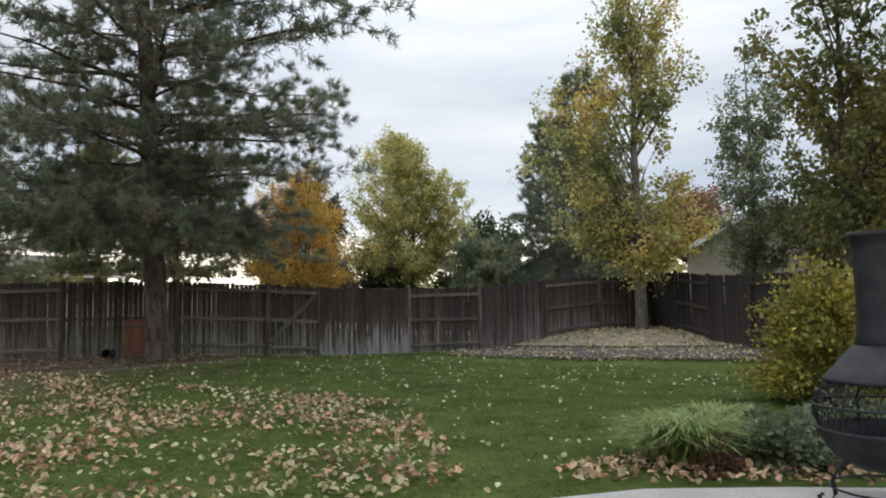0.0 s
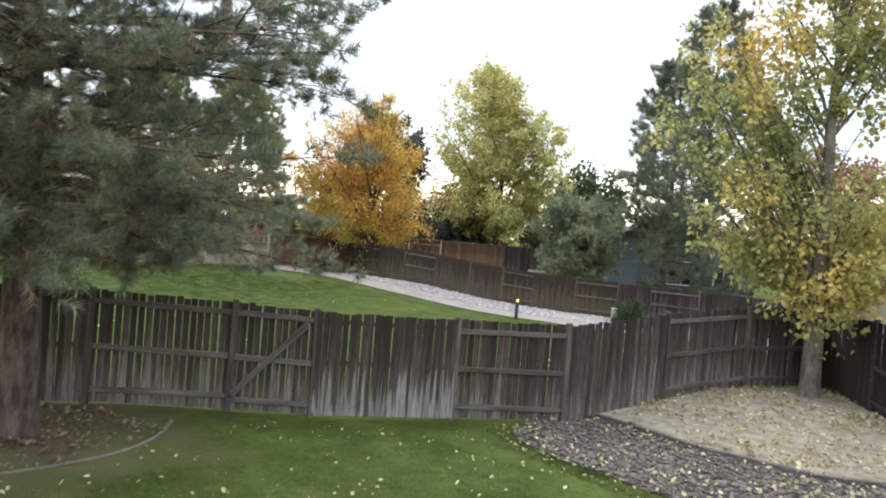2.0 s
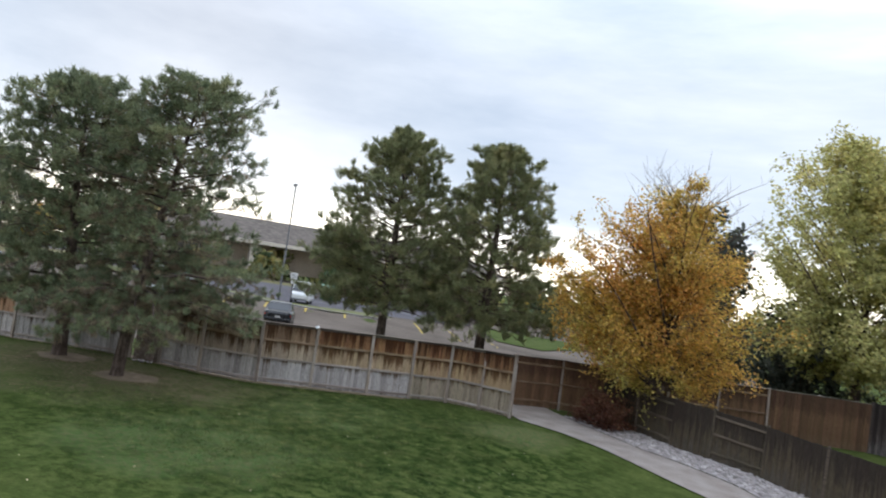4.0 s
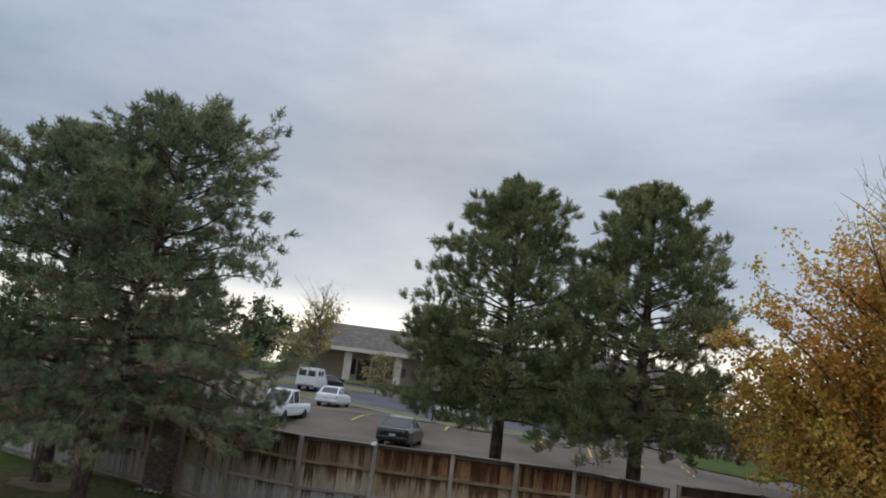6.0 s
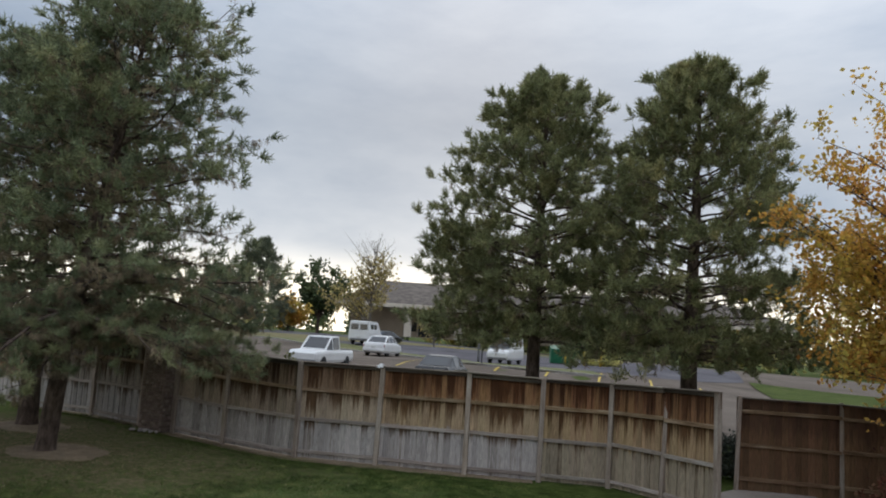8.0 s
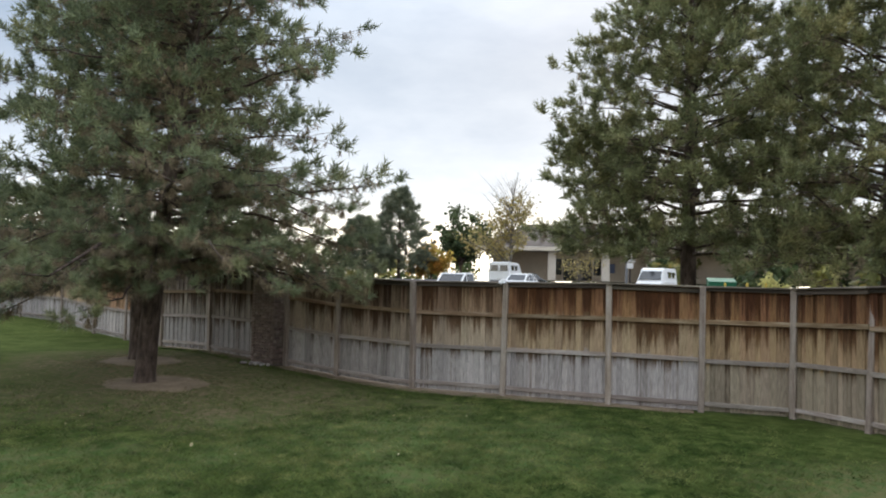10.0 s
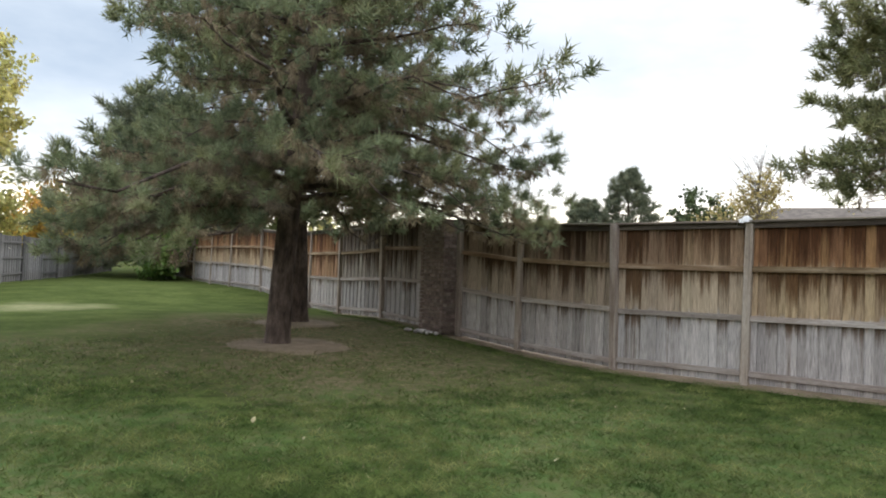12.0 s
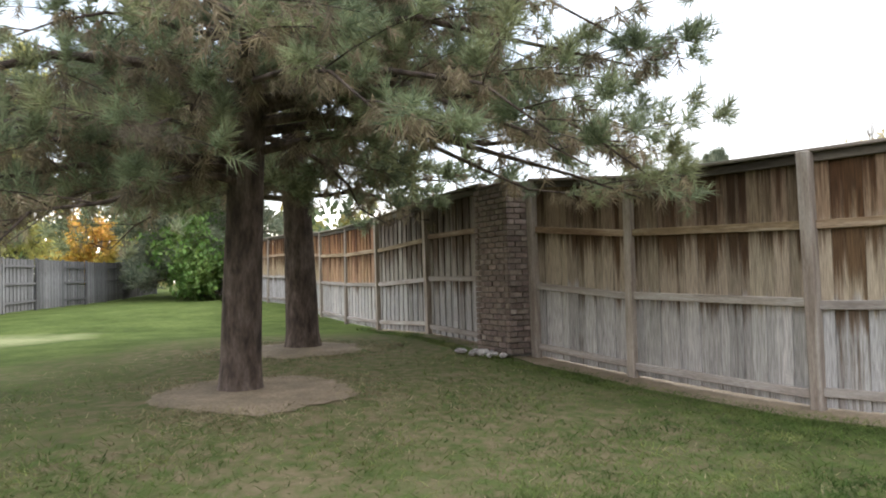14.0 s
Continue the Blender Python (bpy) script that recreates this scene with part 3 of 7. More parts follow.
def trunk_part(root, path, fine, trunk_r, bark, taper=0.8):
    rad = trunk_r * (1 - fine) ** taper + 0.012
    rad[:3] = trunk_r * 1.3, trunk_r * 1.12, trunk_r * 1.03
    v, f = tube_arrays(path, rad, 14)
    link("trunk", array_mesh("trunk", v, f, True), bark, root)


def pine(name, label, at, height, clear, radius, profile, foliage, bark, trunk_r, seed, limbs=80, sides=9, shoot=None, size=1.0, rise=0.15, droop=0.25,
         lean=(0, 0), dry=0.0, group="", inner=0.3, airway=None, airgap=1.1, cluster=6, along=3, upturn=1.0, fan=0.55, skew=(0, 0), boughs=(), bias=1.12, reach=1.0, fine_below=99.0):
    """A pine: tapered trunk, limbs with side twigs, and brushes of needles: cluster at every twig's end, along its length, and dry ones that hang below.
    airway: a free line through the boughs. fine_below: the height under which the brushes have their full number of needles."""
    rng = np.random.default_rng(seed)
    z0 = gz(*at) - 0.08
    root = thing(name, label, "tree", (at[0], at[1], z0), group=group)
    path, fine = trunk_path(height, lean, rng)
    trunk_part(root, path, fine, trunk_r, bark)
    air = None if airway is None else np.array(airway, float) - [at[0], at[1], z0]
    twigs = Soup()
    P, A, PD, AD = [], [], [], []
    prof_u, prof_r = zip(*profile)
    q = np.linspace(0, 1, 7)
    for k in range(limbs + len(boughs)):
        u = ((k + rng.uniform(0, 1)) / limbs) ** bias
        zt = clear + (height * 0.96 - clear) * u
        az = k * 2.399 + rng.uniform(-0.5, 0.5)
        L = radius * np.interp(u, prof_u, prof_r) * rng.uniform(0.7, 1.1) * (1 + skew[0] * math.cos(az) + skew[1] * math.sin(az))
        if k >= limbs:
            az, zt, L = boughs[k - limbs]
            az, u = math.radians(az), (zt - clear) / (height - clear)
        ct = np.array([np.interp(zt, path[:, 2], path[:, j]) for j in range(2)])
        out = np.array([math.cos(az), math.sin(az)])
        bend = np.cumsum(rng.normal(0, 0.07, 7))
        crook = np.cumsum(np.random.default_rng(seed * 1000 + k).normal(0, 0.045 if air is None else 0.0, 7)) * q
        for attempt in range(12):
            dz = L * (rise * (0.5 + 1.1 * u) * q - droop * (1 - u) * q**2 + 0.16 * q**3 * (0.3 + u) + crook)
            lp = np.stack([ct[0] + (out[0] * q - out[1] * bend * q) * L, ct[1] + (out[1] * q + out[0] * bend * q) * L, zt + dz], 1)
            if air is None or seg_gap(lp[1:], air).min() > airgap:
                break
            L *= 0.88
        v, f = tube_arrays(lp, np.maximum(0.007, (0.010 + 0.0125 * L) * (1 - 0.9 * q)), 5)
        twigs.add(v, f)
        many = sides if k < limbs else int(sides * 1.5)
        for j in range(many + 1):
            sj = inner + (1 - inner) * (j + rng.uniform(0, 1)) / many if j < many else 0.93
            o = np.array([np.interp(sj, q, lp[:, i]) for i in range(3)])
            sw = rng.uniform(0.35, 1.15) * (1 if j % 2 else -1) if j < many else 0.0
            c, sn = math.cos(sw), math.sin(sw)
            d2 = np.array([out[0] * c - out[1] * sn, out[0] * sn + out[1] * c])
            l2 = min((L * (0.46 - 0.26 * sj) * rng.uniform(0.7, 1.3) + 0.2) * reach, 1.15 * reach)
            r2 = np.linspace(0, 1, 4)
            lift = rng.uniform(-0.2, 0.55)
            sp = np.stack([o[0] + d2[0] * l2 * r2, o[1] + d2[1] * l2 * r2, o[2] + l2 * (lift * r2 - 0.15 * r2**2)], 1)
            if air is not None and seg_gap(sp, air).min() < airgap * 0.75:
                continue
            v, f = tube_arrays(sp, np.linspace(0.003 + 0.006 * l2, 0.003, 4), 3)
            twigs.add(v, f)
            dirn = np.array([d2[0], d2[1], lift * 0.5])
            # a whorl of brushes crowds the end of the twig, single ones sit along it
            ne, na = max(3, int(round(cluster * rng.uniform(0.7, 1.35)))), int(round(along * rng.uniform(0.4, 1.6)))
            w = np.concatenate([1 - rng.uniform(0, 0.14, ne), rng.uniform(0.3, 0.9, na)])
            P.append(np.stack([np.interp(w, r2, sp[:, i]) for i in range(3)], 1) + rng.normal(0, 0.02, (ne + na, 3)))
            aim = np.tile(dirn, (ne + na, 1)) + rng.normal(0, fan, (ne + na, 3)) + np.outer(upturn * rng.uniform(0.2, 1.3, ne + na), [0, 0, 1])
            A.append(aim)
            # last year's needles hang brown below the twig
            nd = rng.poisson(dry * np.clip(1.3 - 1.1 * u, 0.1, 1.2) * np.clip(1.45 - sj, 0.3, 1.2))
            if nd:
                w = rng.uniform(0.0, 0.85, nd)
                PD.append(np.stack([np.interp(w, r2, sp[:, i]) for i in range(3)], 1) + rng.normal(0, 0.03, (nd, 3)))
                AD.append(dirn * 0.25 + np.array([0, 0, -1.0]) + rng.normal(0, 0.42, (nd, 3)))
    # upright leading shoots round the head
    nt = 34
    az = rng.uniform(0, 6.28, nt)
    rr = radius * 0.17 * np.sqrt(rng.uniform(0, 1, nt))
    P.append(np.stack([path[-1, 0] + rr * np.cos(az), path[-1, 1] + rr * np.sin(az), height * (1.0 - 0.09 * rr / (0.17 * radius)) - rng.uniform(0, 0.7, nt)], 1))
    A.append(np.array([0, 0, 1.0]) + rng.normal(0, 0.2, (nt, 3)))
    link("branchwork", twigs.mesh("branchwork", True), bark, root)
    for nm, mat, pts, aims, big, brush, note in (("crown", foliage, P, A, 1.0, shoot, ""), ("dry_foliage", NEEDLE_DRY, PD, AD, 1.1, SHOOT_DRY, "brown dry inner needles")):
        if not pts:
            continue
        pts, aims = np.concatenate(pts), np.concatenate(aims)
        ok = pts[:, 2] > 0.5
        if air is not None:
            ok &= seg_gap(pts, air) > airgap * 0.75
        pts, aims = pts[ok], aims[ok]
        soup = Soup()
        low = pts[:, 2] < fine_below
        for tem, pick in ((brush, low), (SHOOT_MID if brush is shoot else SHOOT_DRY, ~low)):
            if pick.any():
                soup.add(*spread(tem[0], tem[1], pts[pick], aims[pick], size * big * rng.uniform(0.75, 1.25, pick.sum()), rng))
        link(nm, soup.mesh(nm), mat, root, note)
    return root


def leafy(name, label, at, height, clear, lobes, foliage, bark, trunk_r, seed, limbs=40, sides=8, leaves=24, size=0.2, lean=(0, 0), group="",
          bare=0, tuft=None, droop=0.0, loose=0.055, upright=1.0):
    """A broad-leaved tree. lobes: masses of the crown as (x, y, z, reach across, reach up, share); limbs run from the trunk into them."""
    rng = np.random.default_rng(seed)
    z0 = gz(*at) - 0.08
    root = thing(name, label, "tree", (at[0], at[1], z0), group=group)
    path, fine = trunk_path(height, lean, rng, 0.93)
    trunk_part(root, path, fine, trunk_r, bark, 1.35)
    twigs = Soup()
    P, A = [], []
    share = np.array([l[5] for l in lobes], float)
    share /= share.sum()
    q = np.linspace(0, 1, 7)
    for k in range(limbs + bare):
        cx, cy, cz, rh, rv, _ = lobes[rng.choice(len(lobes), p=share)]
        d = rng.normal(size=3)
        d /= np.linalg.norm(d)
        tip = np.array([cx, cy, cz]) + d * [rh, rh, rv] * rng.uniform(0.35, 1.0) ** 0.6
        if k >= limbs:
            tip = np.array([rng.normal(0, 1.5), rng.normal(0, 1.5), height * rng.uniform(0.84, 1.03)])
        tip[2] = np.clip(tip[2], clear * 0.6, height * 1.03)
        reach = math.hypot(tip[0], tip[1])
        zt = np.clip(tip[2] - upright * (reach * rng.uniform(0.6, 1.3) + 0.4), clear, height * 0.85)
        o = np.array([np.interp(zt, path[:, 2], path[:, j]) for j in range(3)])
        L = np.linalg.norm(tip - o) + 1e-6
        mid = o + (tip - o) * 0.5 + np.array([0, 0, 0.12 * L]) + rng.normal(0, 0.06 * L, 3)
        qq = q[:, None]
        lp = o * (1 - qq) ** 2 + mid * 2 * qq * (1 - qq) + tip * qq**2
        v, f = tube_arrays(lp, np.maximum(0.005, (0.006 + 0.0085 * L) * (1 - 0.92 * q)), 5)
        twigs.add(v, f)
        if k >= limbs:
            for j in range(5):
                s = rng.uniform(0.4, 1)
                b0 = np.array([np.interp(s, q, lp[:, i]) for i in range(3)])
                b1 = b0 + [rng.normal(0, 0.35), rng.normal(0, 0.35), rng.uniform(0.3, 0.8)]
                v, f = tube_arrays(np.linspace(b0, b1, 3), [0.008, 0.006, 0.003], 3)
                twigs.add(v, f)
            continue
        for j in range(sides):
            s = 0.3 + 0.7 * (j + rng.uniform(0, 1)) / sides
            b0 = np.array([np.interp(s, q, lp[:, i]) for i in range(3)])
            l2 = (0.25 + 0.22 * rh) * rng.uniform(0.6, 1.4)
            d2 = rng.normal(size=3) * [1, 1, 0.8] + (tip - o) / L * 0.6 - [0, 0, droop]
            d2 /= np.linalg.norm(d2)
            sp = b0 + d2 * np.linspace(0, l2, 4)[:, None] + np.array([0, 0, -0.08 * l2]) * (np.linspace(0, 1, 4)[:, None] ** 2)
            v, f = tube_arrays(sp, np.linspace(0.003 + 0.007 * l2, 0.003, 4), 3)
            twigs.add(v, f)
            nt = max(3, int(leaves * rng.uniform(0.6, 1.4)))
            w = rng.uniform(0.1, 1.1, nt)
            pp = b0 + d2 * (w * l2)[:, None] + rng.normal(0, loose * (1 + 0.6 * rh), (nt, 3))
            P.append(pp)
            A.append(d2 * 0.5 + [0, 0, -0.5] + rng.normal(0, 0.9, (nt, 3)))
    link("branchwork", twigs.mesh("branchwork", True), bark, root)
    P, A = np.concatenate(P), np.concatenate(A)
    tem = tuft or LEAF_T
    v, f = spread(tem[0], tem[1], P, A, size * rng.uniform(0.65, 1.35, len(P)), rng)
    link("crown", array_mesh("crown", v, f), foliage, root)
    return root


def shrub(name, label, at, wide, tall, foliage, seed, leaves=4000, size=0.06, stems=26, group="", category="shrub", lumpy=0.22, bark=None):
    """A bush: many stems from the ground, each with leaves towards its outer end."""
    rng = np.random.default_rng(seed)
    root = thing(name, label, category, (at[0], at[1], gz(*at) - 0.03), group=group)
    st = Soup()
    P, A = [], []
    per = leaves // stems
    for k in range(stems):
        az, el = rng.uniform(0, 2 * np.pi), math.acos(rng.uniform(0.05, 1.0))
        d = np.array([math.sin(el) * math.cos(az), math.sin(el) * math.sin(az), math.cos(el)])
        tip = d * [wide / 2, wide / 2, tall] * (1 + rng.uniform(-lumpy, lumpy))
        tip[2] = max(tip[2], 0.15 * tall)
        foot = np.array([d[0], d[1], 0]) * wide * 0.08
        q = np.linspace(0, 1, 6)[:, None]
        lp = foot + (tip - foot) * q + np.array([0, 0, 0.12 * tall]) * (q * (1 - q) * 2)
        v, f = tube_arrays(lp, np.linspace(0.012, 0.004, 6), 4)
        st.add(v, f)
        w = rng.beta(2.4, 1.1, per)
        pp = np.stack([np.interp(w, q[:, 0], lp[:, i]) for i in range(3)], 1) + rng.normal(0, 0.10, (per, 3)) * [wide * 0.7, wide * 0.7, tall * 0.5]
        pp[:, 2] = np.maximum(pp[:, 2], 0.03)
        P.append(pp)
        A.append(d + rng.normal(0, 0.8, (per, 3)))
    link("woody_stem", st.mesh("woody_stem"), bark or BARK, root)
    P, A = np.concatenate(P), np.concatenate(A)
    v, f = spread(LEAF_T[0], LEAF_T[1], P, A, size * rng.uniform(0.7, 1.35, len(P)), rng)
    link("foliage", array_mesh("foliage", v, f), foliage, root)
    return root


def patch(name, outline, material, lift=0.03, step=1.0, kind="structure", label="", category="ground"):
    """A sheet that follows the ground inside an outline."""
    bm = bmesh.new()
    bm.faces.new([bm.verts.new((x, y, 0)) for x, y in outline])
    bmesh.ops.triangulate(bm, faces=bm.faces[:])
    xs, ys = [p[0] for p in outline], [p[1] for p in outline]
    for axis, lo, hi in ((0, min(xs), max(xs)), (1, min(ys), max(ys))):
        c = math.ceil(lo / step) * step + 0.013
        while c < hi:
            n = Vector((1, 0, 0)) if axis == 0 else Vector((0, 1, 0))
            bmesh.ops.bisect_plane(bm, geom=bm.verts[:] + bm.edges[:] + bm.faces[:], plane_co=n * c, plane_no=n)
            c += step
    zz = hs([(v.co.x, v.co.y) for v in bm.verts])
    for v, z in zip(bm.verts, zz):
        v.co.z = z + lift
    for f in bm.faces:
        if f.normal.z < 0:
            f.normal_flip()
    me = bpy.data.meshes.new(name)
    bm.to_mesh(me)
    bm.free()
    return tagged(link(name, me, material), label, category, "", kind)


def wobble(pts, amount, seed, steps=5):
    """An outline with its straight runs broken into small waves."""
    rng = np.random.default_rng(seed)
    out = []
    for a, b in zip(pts, pts[1:] + pts[:1]):
        for k in range(steps):
            q = k / steps
            out.append((a[0] + (b[0] - a[0]) * q + rng.normal(0, amount), a[1] + (b[1] - a[1]) * q + rng.normal(0, amount)))
    return out


def inside(pts, outline):
    """Which of the places lie inside an outline."""
    x, y = pts[:, 0], pts[:, 1]
    ok = np.zeros(len(pts), bool)
    for (x0, y0), (x1, y1) in zip(outline, outline[1:] + outline[:1]):
        cut = (y0 > y) != (y1 > y)
        ok ^= cut & (x < (x1 - x0) * (y - y0) / ((y1 - y0) or 1e-9) + x0)
    return ok

# ---- ground ----


def lawn_material():
    m = surf("lawn", ((0.034, 0.048, 0.011), (0.047, 0.066, 0.016), (0.062, 0.078, 0.021)), 0.55, 22, 0.95, 0.5, dist=0.025, spec=0.04)
    N, L = m.node_tree.nodes, m.node_tree.links
    b = N["Principled BSDF"]
    geo = N.new("ShaderNodeNewGeometry")
    edge, mott = N.new("ShaderNodeTexNoise"), N.new("ShaderNodeTexNoise")
    edge.inputs["Scale"].default_value, edge.inputs["Detail"].default_value = 0.7, 6
    mott.inputs["Scale"].default_value, mott.inputs["Detail"].default_value = 7, 6
    for n in (edge, mott):
        L.new(geo.outputs["Position"], n.inputs["Vector"])
    col = b.inputs["Base Color"].links[0].from_socket
    patchy = N.new("ShaderNodeTexNoise")
    patchy.inputs["Scale"].default_value, patchy.inputs["Detail"].default_value, patchy.inputs["Roughness"].default_value = 1.1, 4, 0.62
    L.new(geo.outputs["Position"], patchy.inputs["Vector"])
    pr = N.new("ShaderNodeMapRange")
    pr.inputs["From Min"].default_value, pr.inputs["From Max"].default_value = 0.34, 0.66
    pr.inputs["To Max"].default_value = 0.5
    L.new(patchy.outputs["Fac"], pr.inputs["Value"])
    pale = N.new("ShaderNodeMix")
    pale.data_type = "RGBA"
    pale.inputs["B"].default_value = (0.110, 0.136, 0.040, 1)
    L.new(pr.outputs["Result"], pale.inputs["Factor"])
    L.new(col, pale.inputs["A"])
    # clumps of blades, a hand's breadth across
    clump, cr, cm = N.new("ShaderNodeTexNoise"), N.new("ShaderNodeMapRange"), N.new("ShaderNodeVectorMath")
    clump.inputs["Scale"].default_value, clump.inputs["Detail"].default_value, clump.inputs["Roughness"].default_value = 7.0, 8, 0.72
    cr.inputs["From Min"].default_value, cr.inputs["From Max"].default_value = 0.34, 0.68
    cr.inputs["To Min"].default_value, cr.inputs["To Max"].default_value = 0.78, 1.28
    cm.operation = "SCALE"
    L.new(geo.outputs["Position"], clump.inputs["Vector"])
    L.new(clump.outputs["Fac"], cr.inputs["Value"])
    L.new(pale.outputs["Result"], cm.inputs[0])
    L.new(cr.outputs["Result"], cm.inputs["Scale"])
    col = cm.outputs["Vector"]
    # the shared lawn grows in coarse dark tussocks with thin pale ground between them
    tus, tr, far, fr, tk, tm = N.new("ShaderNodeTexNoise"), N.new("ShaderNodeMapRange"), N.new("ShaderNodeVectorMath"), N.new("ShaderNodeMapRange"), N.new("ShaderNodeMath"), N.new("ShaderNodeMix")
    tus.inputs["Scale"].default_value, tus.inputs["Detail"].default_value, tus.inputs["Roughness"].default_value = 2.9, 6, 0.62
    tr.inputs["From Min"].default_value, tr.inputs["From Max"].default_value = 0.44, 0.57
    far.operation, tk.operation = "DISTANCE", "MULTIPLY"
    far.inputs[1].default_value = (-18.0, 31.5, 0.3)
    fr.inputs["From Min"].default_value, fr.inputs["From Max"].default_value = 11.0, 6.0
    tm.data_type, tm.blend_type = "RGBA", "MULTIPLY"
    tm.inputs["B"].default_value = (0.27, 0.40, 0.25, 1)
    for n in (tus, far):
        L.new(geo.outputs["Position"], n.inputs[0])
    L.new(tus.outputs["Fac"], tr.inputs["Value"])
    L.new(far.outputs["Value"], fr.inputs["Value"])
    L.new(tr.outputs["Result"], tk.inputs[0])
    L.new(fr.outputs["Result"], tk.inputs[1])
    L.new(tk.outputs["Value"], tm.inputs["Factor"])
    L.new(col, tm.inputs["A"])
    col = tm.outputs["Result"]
    # worn and bare stretches: place, reach, two colours
    WORN = [((-26.0, 29.6), 4.6, (0.155, 0.122, 0.074), (0.075, 0.092, 0.032)), ((-24.0, 32.3), 2.8, (0.155, 0.122, 0.074), (0.075, 0.092, 0.032)),
            ((-29.5, 28.9), 3.6, (0.155, 0.122, 0.074), (0.075, 0.092, 0.032)), ((-6.6, 10.9), 4.4, (0.12, 0.09, 0.06), (0.09, 0.08, 0.045)),
            ((-8.5, 6.0), 5.0, (0.13, 0.10, 0.06), (0.08, 0.09, 0.04)), ((-18.5, 27.5), 3.4, (0.11, 0.115, 0.05), (0.065, 0.11, 0.033)),
            ((-32.6, 21.7), 1.7, (0.27, 0.25, 0.14), (0.17, 0.19, 0.085)), ((-20.5, 33.4), 3.0, (0.11, 0.115, 0.05), (0.07, 0.115, 0.035)),
            ((-118.0, 60.0), 62.0, (0.24, 0.20, 0.12), (0.17, 0.155, 0.08)),
            ((-16.0, 38.2), 2.0, (0.13, 0.12, 0.055), (0.07, 0.105, 0.035))]
    fleck = N.new("ShaderNodeMapRange")
    fleck.inputs["From Min"].default_value, fleck.inputs["From Max"].default_value = 0.36, 0.62
    L.new(mott.outputs["Fac"], fleck.inputs["Value"])
    for (cx, cy), reach, c1, c2 in WORN:
        d = N.new("ShaderNodeVectorMath")
        d.operation = "DISTANCE"
        flat = N.new("ShaderNodeVectorMath")
        flat.operation = "MULTIPLY"
        flat.inputs[1].default_value = (1, 1, 0)
        L.new(geo.outputs["Position"], flat.inputs[0])
        L.new(flat.outputs["Vector"], d.inputs[0])
        d.inputs[1].default_value = (cx, cy, 0)
        k = N.new("ShaderNodeMath")
        k.operation = "MULTIPLY_ADD"
        k.inputs[1].default_value = reach * 1.6
        L.new(edge.outputs["Fac"], k.inputs[0])
        L.new(d.outputs["Value"], k.inputs[2])
        r = N.new("ShaderNodeMapRange")
        r.inputs["From Min"].default_value, r.inputs["From Max"].default_value = reach * 1.25, reach * 1.95
        r.inputs["To Min"].default_value, r.inputs["To Max"].default_value = 0.92, 0.0
        L.new(k.outputs["Value"], r.inputs["Value"])
        soil = N.new("ShaderNodeMix")
        soil.data_type = "RGBA"
        soil.inputs["A"].default_value, soil.inputs["B"].default_value = (*c1, 1), (*c2, 1)
        L.new(fleck.outputs["Result"], soil.inputs["Factor"])
        mx = N.new("ShaderNodeMix")
        mx.data_type = "RGBA"
        L.new(r.outputs["Result"], mx.inputs["Factor"])
        L.new(col, mx.inputs["A"])
        L.new(soil.outputs["Result"], mx.inputs["B"])
        col = mx.outputs["Result"]
    L.new(col, b.inputs["Base Color"])
    return m


LAWN = lawn_material()
gx = np.concatenate([-np.geomspace(1800, 64, 16), np.arange(-62, 21, 1.0), np.geomspace(22, 1800, 16)])
gy = np.concatenate([-np.geomspace(1800, 14, 16), np.arange(-12, 73, 1.0), np.geomspace(75, 1800, 16)])
GX, GY = np.meshgrid(gx, gy)
gxy = np.stack([GX.ravel(), GY.ravel()], 1)
gi = np.arange(len(gx) - 1)[None] + len(gx) * np.arange(len(gy) - 1)[:, None]
gfaces = np.stack([gi, gi + 1, gi + 1 + len(gx), gi + len(gx)], -1).reshape(-1, 4)
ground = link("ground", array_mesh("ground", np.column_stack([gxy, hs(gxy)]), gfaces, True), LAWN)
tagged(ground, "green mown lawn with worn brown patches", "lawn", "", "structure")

PATH_OUT = [(-19.7, 43.0), (-18.3, 41.5), (-17.2, 40.72), (-15.2, 40.5), (-13.4, 40.1), (-11.8, 39.6), (-8.0, 38.5), (-6.0, 38.3), (-3.6, 37.5), (-2.0, 37.0), (0.9, 36.1), (5.5, 35.4), (10, 34.3), (18, 32.5),
            (18, 34.6), (10, 36.5), (5.9, 37.7), (1.7, 38.2), (-2.3, 39.1), (-3.7, 39.5), (-7.1, 40.4), (-9.2, 41.3), (-12.8, 41.9), (-15.4, 43.3), (-17.4, 44.4), (-19.2, 45.4), (-20.0, 44.2)]
footpath = patch("footpath", PATH_OUT, FOOTWAY, 0.035, 1.0, label="pale concrete footpath along the lawn", category="path")
ROCK_OUT = [(-17.4, 44.5), (-15.4, 43.4), (-12.8, 42.0), (-9.2, 41.4), (-7.1, 40.5), (-3.7, 39.6), (-2.3, 39.2), (1.7, 38.3), (5.9, 37.8), (10, 36.6), (18, 34.7), (18, 37.6),
            (10, 40.0), (6.3, 41.0), (3.8, 41.8), (0.56, 42.7), (-2.8, 42.9), (-7.8, 43.0), (-12.0, 44.0), (-14.7, 45.5), (-16.8, 46.6)]
patch("stone_bed", ROCK_OUT, STONE, 0.03, 1.0, label="bed of pale river stones under the fence", category="stone bed")
BARK_OUT = wobble([(0.6, 16.7), (1.4, 15.7), (2.4, 14.9), (4.3, 13.8), (6.8, 13.2), (9.0, 12.5), (8.2, 15.9), (6.9, 16.3), (5.1, 16.2), (3.7, 16.8), (2.4, 17.9), (1.6, 18.1)], 0.07, 3)
